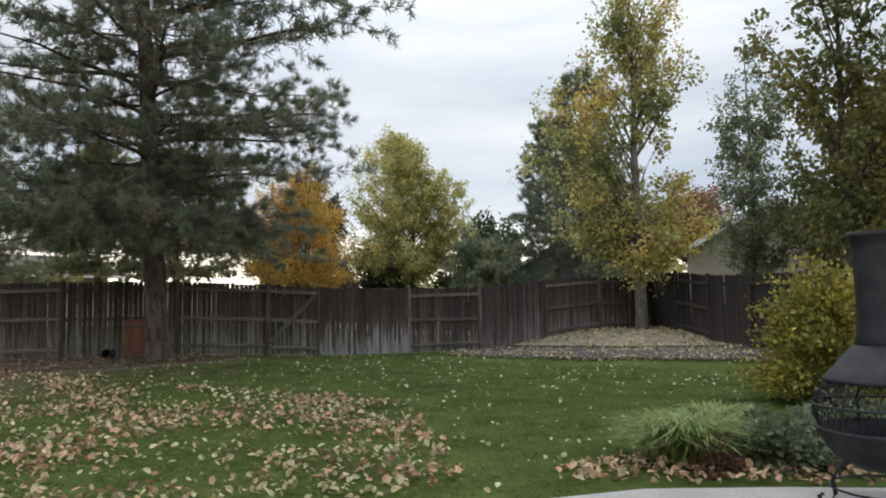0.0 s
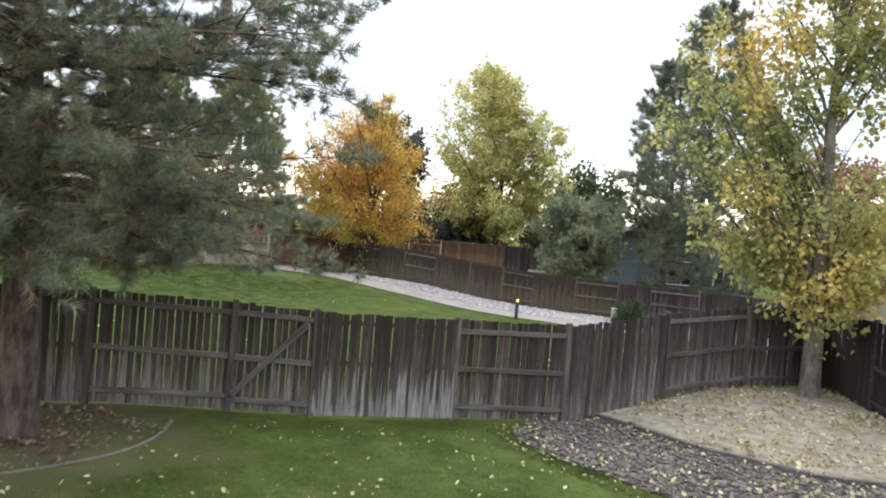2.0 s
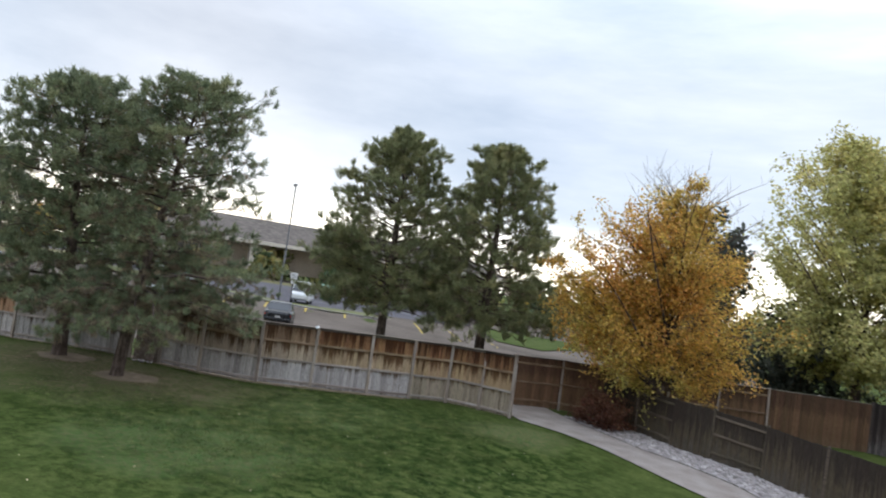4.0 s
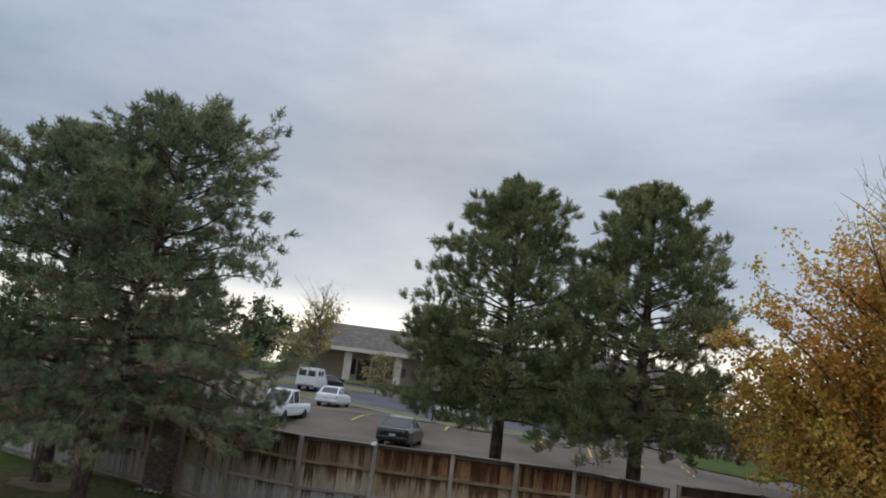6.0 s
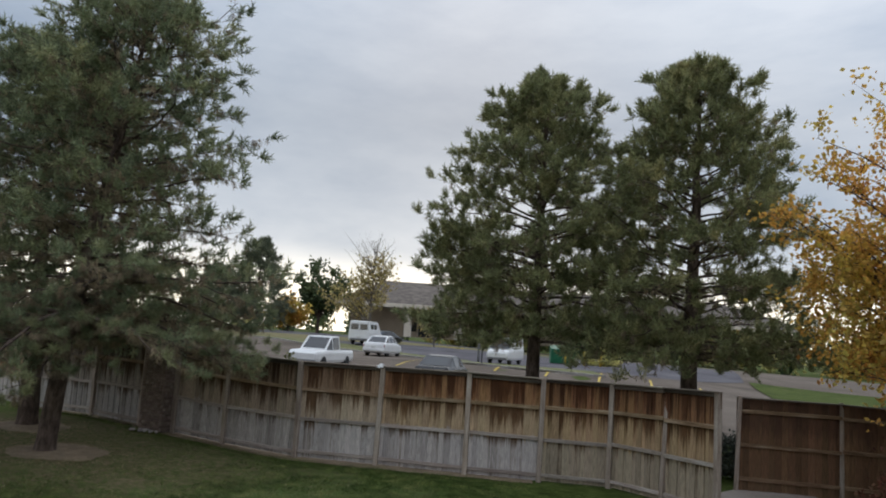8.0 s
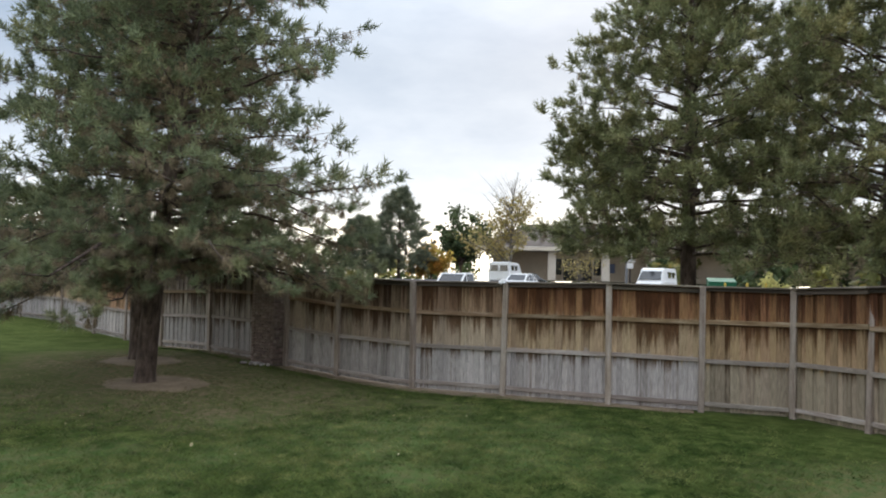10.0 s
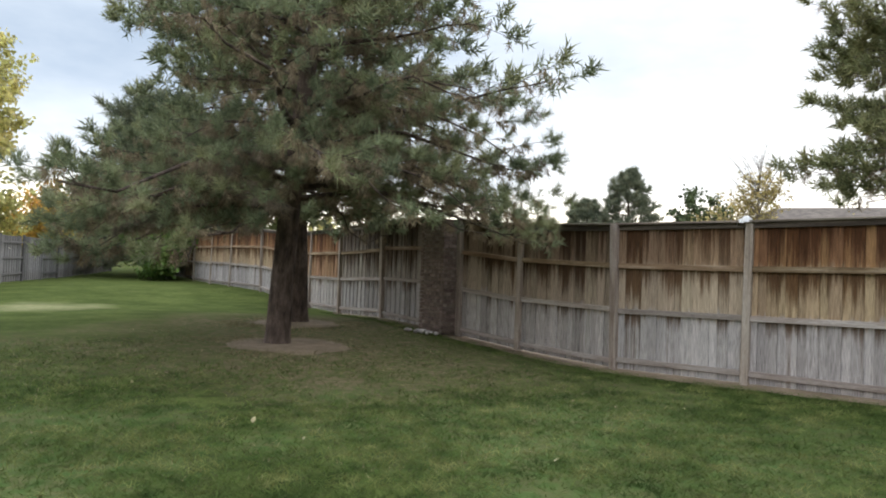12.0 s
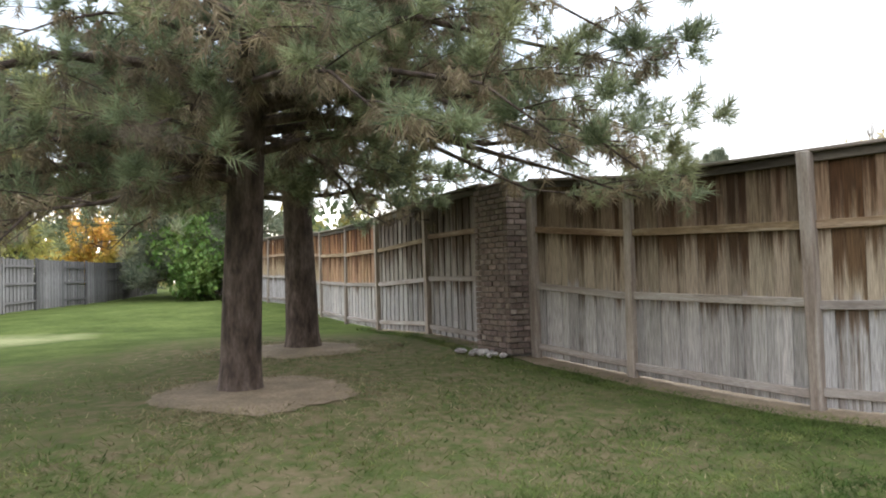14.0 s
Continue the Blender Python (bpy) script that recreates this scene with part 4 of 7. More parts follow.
patch("mulch_bed", BARK_OUT, MULCH, 0.02, 0.7, label="dark bark mulch bed", category="mulch bed")
STRAW_OUT = wobble([(1.7, 18.3), (2.5, 18.0), (3.8, 16.9), (5.2, 16.3), (6.9, 16.4), (8.1, 16.1), (7.4, 19.5), (6.4, 22.6), (4.6, 21.4), (3.0, 19.7)], 0.05, 4)
patch("straw_mound", STRAW_OUT, STRAW, 0.035, 0.7, label="mound of dry tan straw round the tree", category="dry grass")
patch("tree_ring", wobble([(-25.8 + (1.0 + 0.07 * math.sin(2 * a + 0.6) + 0.05 * math.sin(5 * a) + 0.02 * math.sin(13 * a)) * math.cos(a), 29.4 + (1.0 + 0.07 * math.sin(2 * a + 0.6) + 0.05 * math.sin(5 * a) + 0.02 * math.sin(13 * a)) * math.sin(a)) for a in np.linspace(0, 2 * math.pi, 44, endpoint=False)], 0.05, 21, 3), DIRT, 0.004, 0.5, label="ring of bare dirt round a pine", category="dirt ring")
patch("tree_ring", wobble([(-29.2 + (0.92 + 0.07 * math.sin(2 * a + 1) + 0.05 * math.sin(5 * a + 2) + 0.02 * math.sin(11 * a)) * math.cos(a), 28.8 + (0.92 + 0.07 * math.sin(2 * a + 1) + 0.05 * math.sin(5 * a + 2) + 0.02 * math.sin(11 * a)) * math.sin(a)) for a in np.linspace(0, 2 * math.pi, 44, endpoint=False)], 0.05, 22, 3), DIRT, 0.004, 0.5, label="ring of bare dirt round a pine", category="dirt ring")
FOOT = [(-35.2, 28.85), (-32.4, 30.15), (-29.45, 31.65), (-28.3, 32.5), (-27.7, 33.2), (-25.8, 34.65), (-24.44, 36.25), (-22.87, 37.88), (-21.88, 39.32)]
foot_rng = np.random.default_rng(8)
FOOT_OUT = wobble([(x - 0.32, y + 0.36) for x, y in FOOT] + [(x + 0.22 + foot_rng.uniform(-0.1, 0.1), y - 0.26 + foot_rng.uniform(-0.1, 0.1)) for x, y in FOOT[::-1]], 0.035, 12, 4)
patch("fence_dirt", FOOT_OUT, DIRT, 0.012, 0.6, label="strip of bare dirt along the cedar fence foot", category="dirt strip")
LOT_OUT = [(-40.5, 30.0), (-33.0, 35.5), (-26.0, 45.0), (-20.5, 50.5), (-14, 57), (-16, 75), (-45, 110), (-120, 95), (-150, 45), (-100, 20), (-60, 22)]
patch("parking_lot", LOT_OUT, ASPHALT_PALE, 0.05, 3.0, label="grey asphalt parking lot", category="parking lot")
MEDIAN = [(-100, 47), (-70, 48.6), (-61, 53.2), (-54, 53.6), (-46.5, 50.8), (-42.3, 53.5), (-41, 57.5), (-43.8, 59), (-45.2, 54.6), (-48.0, 52.9), (-54, 55.8), (-62, 56), (-72, 52.0), (-100, 51)]
patch("lot_drive", [(-130, 62), (-100, 51.2), (-72, 52.2), (-62, 56.2), (-54, 56.0), (-48.5, 53.4), (-45.6, 55.0), (-44.2, 59.2), (-46, 75), (-60, 90), (-120, 85)], ASPHALT, 0.065, 3.0, label="darker asphalt drive before the hall", category="road")
patch("grass_median", MEDIAN, DRY_GRASS, 0.12, 3.0, label="strip of grass across the parking lot", category="grass")
patch("grass_island", [(-46, 75.5), (-36, 65.5), (-32, 66), (-33, 74), (-38, 82)], LAWN, 0.12, 3.0, label="green grass island by the parking lot", category="grass")
patch("patio", [(2.55, 0.95), (3.15, 2.05), (3.7, 2.7), (4.3, 3.02), (5.2, 3.16), (6.5, 3.24), (11, 3.34), (11, -8), (0.5, -8), (1.0, -3)], CONCRETE, 0.06, 0.8, label="pale concrete patio slab", category="patio")

# ---- fences ----
PICKETS = {}


def picket_mesh(tall, wide, thick, style):
    key = (round(tall, 2), wide, thick, style)
    if key not in PICKETS:
        bm = bmesh.new()
        if style == "dog":
            c = wide * 0.25
            ring = [(-wide / 2, 0), (wide / 2, 0), (wide / 2, tall - c), (wide / 2 - c, tall), (-wide / 2 + c, tall), (-wide / 2, tall - c)]
        else:
            ring = [(-wide / 2, 0), (wide / 2, 0), (wide / 2, tall), (-wide / 2, tall)]
        a = [bm.verts.new((x, -thick / 2, z)) for x, z in ring]
        b = [bm.verts.new((x, thick / 2, z)) for x, z in ring]
        bm.faces.new(a)
        bm.faces.new(b[::-1])
        for k in range(len(ring)):
            j = (k + 1) % len(ring)
            bm.faces.new((a[j], a[k], b[k], b[j]))
        PICKETS[key] = bm_mesh("picket", bm)
    return PICKETS[key]


def rail_mesh(length, deep, tall):
    return bm_mesh("rail", box(0, length, -deep / 2, deep / 2, -tall / 2, tall / 2, 0.006))


def fence(name, label, posts, tall, board, rail, post_m, low_rail=None, rails=(0.25, 0.95, 1.6), front=-1, flips=(), boards2=None, cap=None, wide=0.152, pitch=0.15,
          style="flat", post_extra=0.05, post_w=0.09, seed=0, skip=(), slack=0.008, limit=300, lift=0.03, bleach=(), late=False, own={}):
    """A board fence along posts. front: on which side of the boards the rails and posts stand (-1: to the right of the line's way).
    flips: bays where the boards stand in front of the rails."""
    rng = np.random.default_rng(seed)
    root = thing(name, label, "fence")
    pm = bm_mesh("post", box(-post_w / 2, post_w / 2, -post_w / 2, post_w / 2, -0.1, tall + post_extra, 0.008))
    pm.materials.append(post_m)
    n_board = 0
    rest = Soup()
    for i, (x, y) in enumerate(posts):
        ob = link("post", pm, None, root)
        q = posts[min(i + 1, len(posts) - 1)], posts[max(i - 1, 0)]
        turn = math.degrees(math.atan2(q[0][1] - q[1][1], q[0][0] - q[1][0]))
        ob.matrix_world = pose(x, y, gz(x, y), rng.normal(0, 0.8), rng.normal(0, 0.8), turn)
    bays = list(enumerate(zip(posts, posts[1:])))
    for i, (a, b) in bays[::-1] if late else bays:
        if i in skip:
            continue
        L = math.dist(a, b)
        ux, uy = (b[0] - a[0]) / L, (b[1] - a[1]) / L
        turn = math.degrees(math.atan2(uy, ux))
        nx, ny = -uy, ux
        za, zb = gz(*a), gz(*b)
        slope = math.degrees(math.atan2(zb - za, L))
        flipped = i in flips
        side = front if not flipped else -front
        off_r, off_b = 0.0, -side * 0.034
        for rz in rails:
            rm = rail_mesh(L - post_w * 0.2, 0.04, 0.085)
            rm.materials.append(low_rail if low_rail and rz < (0.3 if tall < 2 else 1.2) else RAIL_TOP if cap and rz > 2.2 else rail)
            ob = link("rail", rm, None, root)
            ob.matrix_world = pose(a[0] + ux * 0.01 + nx * off_r, a[1] + uy * 0.01 + ny * off_r, za + rz + rng.normal(0, 0.012), 0, -slope + rng.normal(0, 0.25), turn)
        if cap is not None:
            cm = bm_mesh("cap", box(-0.02, L + 0.02, -0.075, 0.075, -0.012, 0.02, 0.005))
            cm.materials.append(cap)
            ob = link("cap", cm, None, root)
            ob.matrix_world = pose(*a, za + tall + 0.003, 0, -slope, turn)
        nb = math.ceil(L / pitch) if wide > pitch else int(L / pitch)
        mat = boards2 if flipped and boards2 and (not bleach or i in bleach) else board
        mat = own.get(i, mat)
        for k in range(nb):
            s = (k + 0.5) * L / nb
            ob_k = off_b - side * (0.0202 if k % 2 and wide > pitch * 0.98 else 0.0)
            x, y = a[0] + ux * s + nx * ob_k, a[1] + uy * s + ny * ob_k
            z = za + (zb - za) * s / L + lift
            h = tall - lift + (0 if cap is not None else rng.normal(0, slack))
            me = picket_mesh(round(tall - lift, 2), wide, 0.019, style)
            key = (me.name, mat.name)
            if key not in PICKETS:
                c = me.copy()
                c.materials.append(mat)
                PICKETS[key] = c
            if n_board < limit:
                ob = link("picket", PICKETS[key], None, root)
                ob.matrix_world = pose(x + rng.normal(0, 0.003), y, z, rng.normal(0, 0.4 if wide < pitch else 0.06), rng.normal(0, 0.25 if wide < pitch else 0.1), turn) @ Matrix.Diagonal(((rng.uniform(1.0, 1.06) if rng.uniform() < 0.9 else 0.985) if wide > pitch else rng.uniform(0.97, 1.02), 1, h / (tall - lift), 1))
                n_board += 1
            else:
                mm = pose(x, y, z, rng.normal(0, 0.05), rng.normal(0, 0.7 if wide < pitch else 0.1), turn)
                src = PICKETS[key]
                co = np.array([mm @ v.co for v in src.vertices])
                rest.add(co[:8], np.array([[0, 1, 2, 3], [4, 7, 6, 5], [0, 3, 7, 4], [1, 5, 6, 2], [3, 2, 6, 7]]) if style == "flat" else np.array([[0, 1, 2, 5]]))
    if rest.n:
        ob = link("boarding", rest.mesh("boarding"), board, root)
        ob["kind"] = "stuff"
    return root


FA = [(-14.0, 10.6), (-11.7, 11.2), (-9.4, 11.85), (-7.1, 12.6), (-5.0, 13.7), (-3.3, 14.75), (-2.25, 15.45), (-0.33, 16.75), (1.4, 17.6), (3.0, 19.85), (4.6, 21.5), (6.3, 23.0)]
fence("back_fence", "dark weathered board fence with uneven panels and bleached boards", FA, 1.66, WOOD_A, RAIL_A, POST_A, RAIL_A_PALE, rails=(0.2, 0.85, 1.5), front=-1, flips=(3, 6, 8), boards2=WOOD_A_BLEACHED, bleach=(6,), pitch=0.10, wide=0.0925, style="flat", seed=1)
FS = [(6.3, 23.0), (6.75, 20.6), (7.3, 18.3), (7.8, 16.0), (8.4, 13.7), (9.0, 11.4), (9.6, 9.1), (10.2, 6.8), (10.9, 4.2)]
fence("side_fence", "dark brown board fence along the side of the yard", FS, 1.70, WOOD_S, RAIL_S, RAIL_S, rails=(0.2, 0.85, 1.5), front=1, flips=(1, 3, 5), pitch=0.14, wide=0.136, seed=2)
FB = [(-58.0, 14.5), (-54.5, 17.0), (-51.0, 19.2), (-48.3, 20.9), (-45.6, 22.6), (-42.3, 24.77), (-39.34, 26.36), (-36.9, 27.67), (-34.47, 28.96), (-31.8, 30.4), (-29.7, 31.5), (-28.75, 32.25), (-27.7, 33.37), (-25.8, 34.78), (-24.44, 36.4), (-22.87, 38.03),
      (-21.88, 39.47), (-20.96, 40.8), (-19.3, 40.85), (-17.65, 40.66)]
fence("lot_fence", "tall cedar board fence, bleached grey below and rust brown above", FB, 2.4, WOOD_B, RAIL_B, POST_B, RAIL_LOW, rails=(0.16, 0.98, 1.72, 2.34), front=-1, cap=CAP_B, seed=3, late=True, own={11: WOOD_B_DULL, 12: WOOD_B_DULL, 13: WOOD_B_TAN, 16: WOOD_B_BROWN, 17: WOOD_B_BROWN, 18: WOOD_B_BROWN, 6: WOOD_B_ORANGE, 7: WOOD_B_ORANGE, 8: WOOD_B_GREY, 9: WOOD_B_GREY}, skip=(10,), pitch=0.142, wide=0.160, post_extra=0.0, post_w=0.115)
FC = [(-16.8, 46.6), (-14.7, 45.5), (-12.68, 44.3), (-10.95, 43.64), (-8.98, 43.22), (-7.05, 43.04), (-5.23, 42.96), (-3.61, 42.89), (-1.47, 42.78), (0.68, 42.52)]
fence("path_fence", "brown board fence with alternating panels along a stone bed", FC, 1.8, WOOD_C, RAIL_C, RAIL_C, rails=(0.3, 0.95, 1.6), front=-1, flips=(0, 2, 4, 5, 7), seed=4)
FC2 = [(0.68, 42.52), (2.2, 42.2), (4.4, 41.5), (6.6, 40.8), (8.9, 40.2), (11.2, 39.5), (13.5, 38.7), (17, 37.6)]
fence("neighbour_fence", "dark weathered board fence behind clipped bushes", FC2, 1.75, WOOD_A, RAIL_A, POST_A, rails=(0.3, 0.95, 1.55), front=-1, flips=(0, 2, 4, 6), boards2=WOOD_A_BLEACHED, seed=5)
FD = [(-19.85, 43.75), (-18.4, 45.6), (-16.6, 47.3), (-14.9, 48.9), (-13.2, 50.5), (-11.5, 52.1), (-9.8, 53.7), (-8.0, 55.4)]
fence("rear_fence", "tall red-brown board fence behind the orange tree", FD, 2.2, WOOD_D, RAIL_B, POST_B, rails=(0.3, 1.1, 1.9), front=-1, flips=(5, 6), cap=CAP_B, seed=6)
FE = [(-8.0, 55.4), (-5.2, 57.0), (-2.4, 58.4), (0.4, 59.6)]
fence("far_fence", "dark board fence in shade behind the yard", FE, 2.3, WOOD_A, RAIL_A, POST_A, rails=(0.3, 1.1, 1.9), front=-1, flips=(0, 1, 2), seed=7)
FW = [(-33.5, 17.2), (-36.0, 16.6), (-38.5, 16.0), (-41.0, 15.4), (-43.5, 14.8), (-46.0, 14.2), (-48.5, 13.6), (-51.0, 13.0), (-53.5, 12.5), (-56.0, 12.0), (-58.5, 11.6)]
fence("grey_fence", "weathered grey board fence with alternating panels", FW, 1.8, WOOD_W, RAIL_W, RAIL_W, rails=(0.3, 0.95, 1.55), front=1, flips=(1, 3, 5, 7, 9), seed=8)

# ---- trees ----
PINE_CONE = [(0, 0.8), (0.2, 1.0), (0.5, 0.72), (0.8, 0.36), (1, 0.08)]

AIR = [(2.36, 7.3, 3.7), (1.46, 9.9, 4.7), (0.34, 12.95, 5.3), (-1.56, 16.0, 5.2)]
PINE_FULL = [(0, 0.8), (0.2, 1.0), (0.5, 0.86), (0.78, 0.6), (0.93, 0.4), (1, 0.15)]
PINE_PADS = [(0, 0.75), (0.06, 0.8), (0.18, 0.88), (0.3, 1.0), (0.45, 1.1), (0.65, 0.85), (1, 0.1)]
PINE_HEAD = [(0, 0.85), (0.12, 1.0), (0.35, 1.0), (0.6, 0.95), (0.85, 0.70), (1, 0.2)]
PINE_TALL = [(0, 0.85), (0.12, 1.0), (0.35, 0.95), (0.6, 0.72), (0.85, 0.36), (1, 0.05)]
pine("pine_tree", "tall dark pine with drooping limbs and brown inner needles", (-4.5, 12.04), 15.0, 2.4, 2.8, PINE_PADS, NEEDLE_BLUE, BARK, 0.225, 11, limbs=102, sides=12, shoot=SHOOT_NEAR, fine_below=6.4, bias=1.25, rise=0.16, droop=0.22, dry=3.4, airway=AIR, airgap=1.3, lean=(-1.3, 0.3), inner=0.1, cluster=6, along=5, upturn=0.5, fan=0.6, skew=(0.15, -0.3),
     boughs=((6, 5.1, 4.6), (14, 4.6, 4.4), (2, 6.3, 4.8), (-12, 4.7, 4.6), (-18, 4.5, 5.3), (-26, 3.6, 4.0), (45, 3.2, 3.5), (-40, 5.5, 4.4), (180, 6.0, 4.2), (200, 5.0, 4.0), (160, 4.0, 3.6), (-70, 4.2, 3.8), (230, 3.4, 3.6), (-5, 7.2, 4.6), (47, 5.9, 4.4), (83, 3.0, 4.6), (66, 2.6, 4.1), (100, 2.8, 4.2), (4, 8.4, 4.4), (-59, 2.9, 3.2), (-100, 3.0, 3.4), (-140, 2.9, 3.4), (170, 2.9, 3.4), (-120, 3.5, 3.6), (-80, 2.6, 2.8), (200, 2.7, 3.2)))
pine("pine_tree", "large round-headed pine over the lawn with brown hanging inner needles", (-26.05, 29.15), 10.7, 2.1, 2.75, PINE_HEAD, NEEDLE_LAWN, BARK, 0.205, 12, limbs=86, sides=7, shoot=SHOOT_NEAR, fine_below=4.2, bias=0.62, size=1.05, upturn=1.1, rise=0.26, droop=0.44, dry=9.0, group="pines by the lot fence", lean=(0.7, 1.1), inner=0.08, cluster=6, along=3, fan=0.8, skew=(0.02, 0.1), reach=0.85,
     boughs=((85, 3.8, 4.0), (92, 3.3, 3.8), (78, 3.5, 3.8), (88, 2.8, 3.9), (96, 4.4, 3.0), (82, 3.0, 4.0), (90, 2.5, 3.7), (80, 5.0, 2.9), (98, 2.7, 3.6), (73, 3.0, 3.6), (-35, 2.3, 3.2), (-20, 2.2, 2.9), (-50, 2.3, 3.2), (-65, 2.3, 3.0), (-28, 2.8, 3.4), (-121, 8.2, 2.6), (-110, 7.2, 3.0), (-132, 8.9, 2.0), (-100, 6.4, 3.2), (-140, 7.4, 2.6), (57, 4.0, 3.8), (2, 3.4, 5.0), (-85, 3.1, 3.0), (-95, 2.35, 3.0), (-72, 2.4, 3.1), (30, 3.0, 3.5), (105, 3.4, 3.6), (-60, 2.8, 3.0), (-100, 3.1, 3.2), (-35, 2.6, 3.2), (65, 3.7, 3.7), (82, 2.9, 3.6), (50, 3.1, 3.6), (15, 2.9, 4.4), (-15, 3.0, 4.6)))
pine("pine_tree", "large round-headed pine beside its twin on the lawn", (-29.6, 28.75), 10.3, 2.1, 3.0, PINE_HEAD, NEEDLE_LAWN, BARK, 0.245, 13, limbs=100, sides=8, shoot=SHOOT_MID, bias=0.8, size=1.1, rise=0.24, droop=0.42, dry=5.0, group="pines by the lot fence", lean=(-0.5, -0.5), inner=0.14, cluster=8, along=4, upturn=1.1, fan=0.75, boughs=((-100, 3.6, 4.0), (-60, 3.4, 4.0), (-130, 4.2, 3.8), (-80, 2.7, 4.2), (-110, 2.9, 4.4), (-50, 2.6, 3.8), (-92, 2.3, 3.6)))
pine("pine_tree", "dense conical pine behind the cedar fence", (-27.2, 42.9), 11.8, 2.7, 3.6, PINE_TALL, NEEDLE_OLIVE, BARK, 0.24, 14, limbs=100, sides=10, shoot=SHOOT_MID, size=1.15, rise=0.34, droop=0.26, dry=2.0, group="pines behind the fence", cluster=7, along=5, upturn=1.7, inner=0.2, boughs=((-120, 5.0, 2.9), (-128, 4.6, 3.0), (-108, 5.2, 2.8), (-134, 5.4, 2.8), (-150, 4.2, 3.4), (-165, 4.6, 3.4), (-100, 5.6, 3.0), (-110, 3.2, 3.6), (-60, 3.1, 3.4)))
pine("pine_tree", "dense dark pine behind the cedar fence", (-23.0, 45.4), 11.8, 2.7, 3.4, PINE_TALL, NEEDLE_OLIVE, BARK, 0.26, 15, limbs=100, sides=10, shoot=SHOOT_MID, size=1.15, rise=0.34, droop=0.26, dry=2.0, group="pines behind the fence", cluster=7, along=5, upturn=1.7, inner=0.2, boughs=((-120, 3.0, 3.4), (-60, 3.0, 3.6), (-90, 3.2, 3.6), (0, 3.0, 3.4)))
leafy("poplar_tree", "tall poplar with thinning yellow-green leaves", (5.83, 21.4), 13.5, 1.7, [(-2.0, 0, 5.0, 1.5, 2.8, 3), (-1.4, 0.3, 7.6, 1.3, 2.0, 1.4), (0.5, 0, 9.6, 1.5, 3.6, 3.0), (1.5, 0, 3.7, 1.2, 1.2, 0.9), (0, -0.5, 3.3, 1.9, 1.4, 1.5), (0.8, 0, 6.5, 0.8, 1.6, 0.3)], LEAF_POPLAR, BARK_PALE, 0.19, 21, limbs=110, sides=9, leaves=25, size=0.122, droop=0.3, upright=1.4)
leafy("autumn_tree", "orange and gold autumn tree behind the fence", (-13.7, 45.2), 10.6, 1.9, [(-0.3, 0, 4.8, 4.4, 2.4, 4), (-0.2, 0, 7.4, 3.1, 2.5, 3), (0.2, 0, 9.4, 1.0, 1.2, 0.7), (-0.8, -0.3, 8.3, 2.3, 1.5, 1.2), (2.4, 0, 3.8, 1.7, 1.6, 1), (-3.4, -0.6, 5.2, 2.1, 2.1, 3.4), (-3.2, -1.3, 6.6, 1.8, 1.9, 1.7), (-1.6, -0.7, 3.4, 2.6, 1.2, 1.5)], LEAF_ORANGE, BARK, 0.17, 22, limbs=178, sides=10, leaves=44, size=0.115, bare=44)
leafy("ash_tree", "broad yellow-green tree with a lobed crown", (-9.2, 58.0), 16.0, 3.0, [(-2.3, -0.9, 10.0, 3.6, 4.6, 5), (2.7, 1.0, 8.8, 2.8, 4.0, 3.8), (-0.8, -0.3, 13.2, 2.6, 2.2, 2.0), (-0.9, -0.3, 5.2, 4.2, 2.0, 4.0), (3.6, 1.3, 5.8, 2.2, 2.2, 1.6)], LEAF_YELLOWGREEN, BARK, 0.3, 23, limbs=150, sides=10, leaves=40, size=0.19)
leafy("juniper_tree", "blue-grey bushy evergreen behind the fence", (-1.9, 48.0), 7.2, 0.9, [(-0.3, 0, 3.6, 2.5, 2.5, 3), (-0.8, 0, 5.4, 1.5, 1.5, 1.2), (1.2, 0, 2.6, 1.3, 1.2, 0.7)], LEAF_GREY, BARK, 0.15, 24, limbs=46, sides=7, leaves=12, tuft=TUFT_FAR, size=1.0)
pine("spruce_tree", "dark upright evergreen beside a house", (2.6, 52.6), 14.8, 3.8, 3.0, PINE_FULL, NEEDLE_BLUE, BARK, 0.22, 25, limbs=80, sides=8, shoot=TUFT_FAR, cluster=4, along=3, upturn=1.6, size=1.0, rise=0.3, droop=0.3)
pine("spruce_tree", "tall dark evergreen beyond the fence", (4.3, 47.8), 17.0, 0.9, 3.0, PINE_FULL, NEEDLE_BLUE, BARK, 0.24, 28, limbs=80, sides=8, shoot=TUFT_FAR, cluster=4, along=3, upturn=1.6, size=1.0, rise=0.3, droop=0.3)
leafy("grey_green_tree", "tall pale grey-green tree beyond the side fence", (10.9, 29.4), 13.0, 2.0, [(0, 0, 9, 1.8, 3.6, 3), (0.3, 0, 5, 2.2, 2.6, 2)], LEAF_GREY, BARK_PALE, 0.2, 26, limbs=44, sides=8, leaves=34, size=0.145)
leafy("cottonwood_tree", "tall dark olive tree beyond the side fence", (11.4, 20.4), 14.0, 2.4, [(-0.6, 0, 9.5, 2.2, 4.0, 3), (0.4, 0, 5.2, 2.6, 2.4, 3), (2.4, 0, 8, 2.0, 3.4, 2)], LEAF_OLIVE, BARK, 0.2, 27, limbs=64, sides=8, leaves=26, size=0.165, upright=1.5)

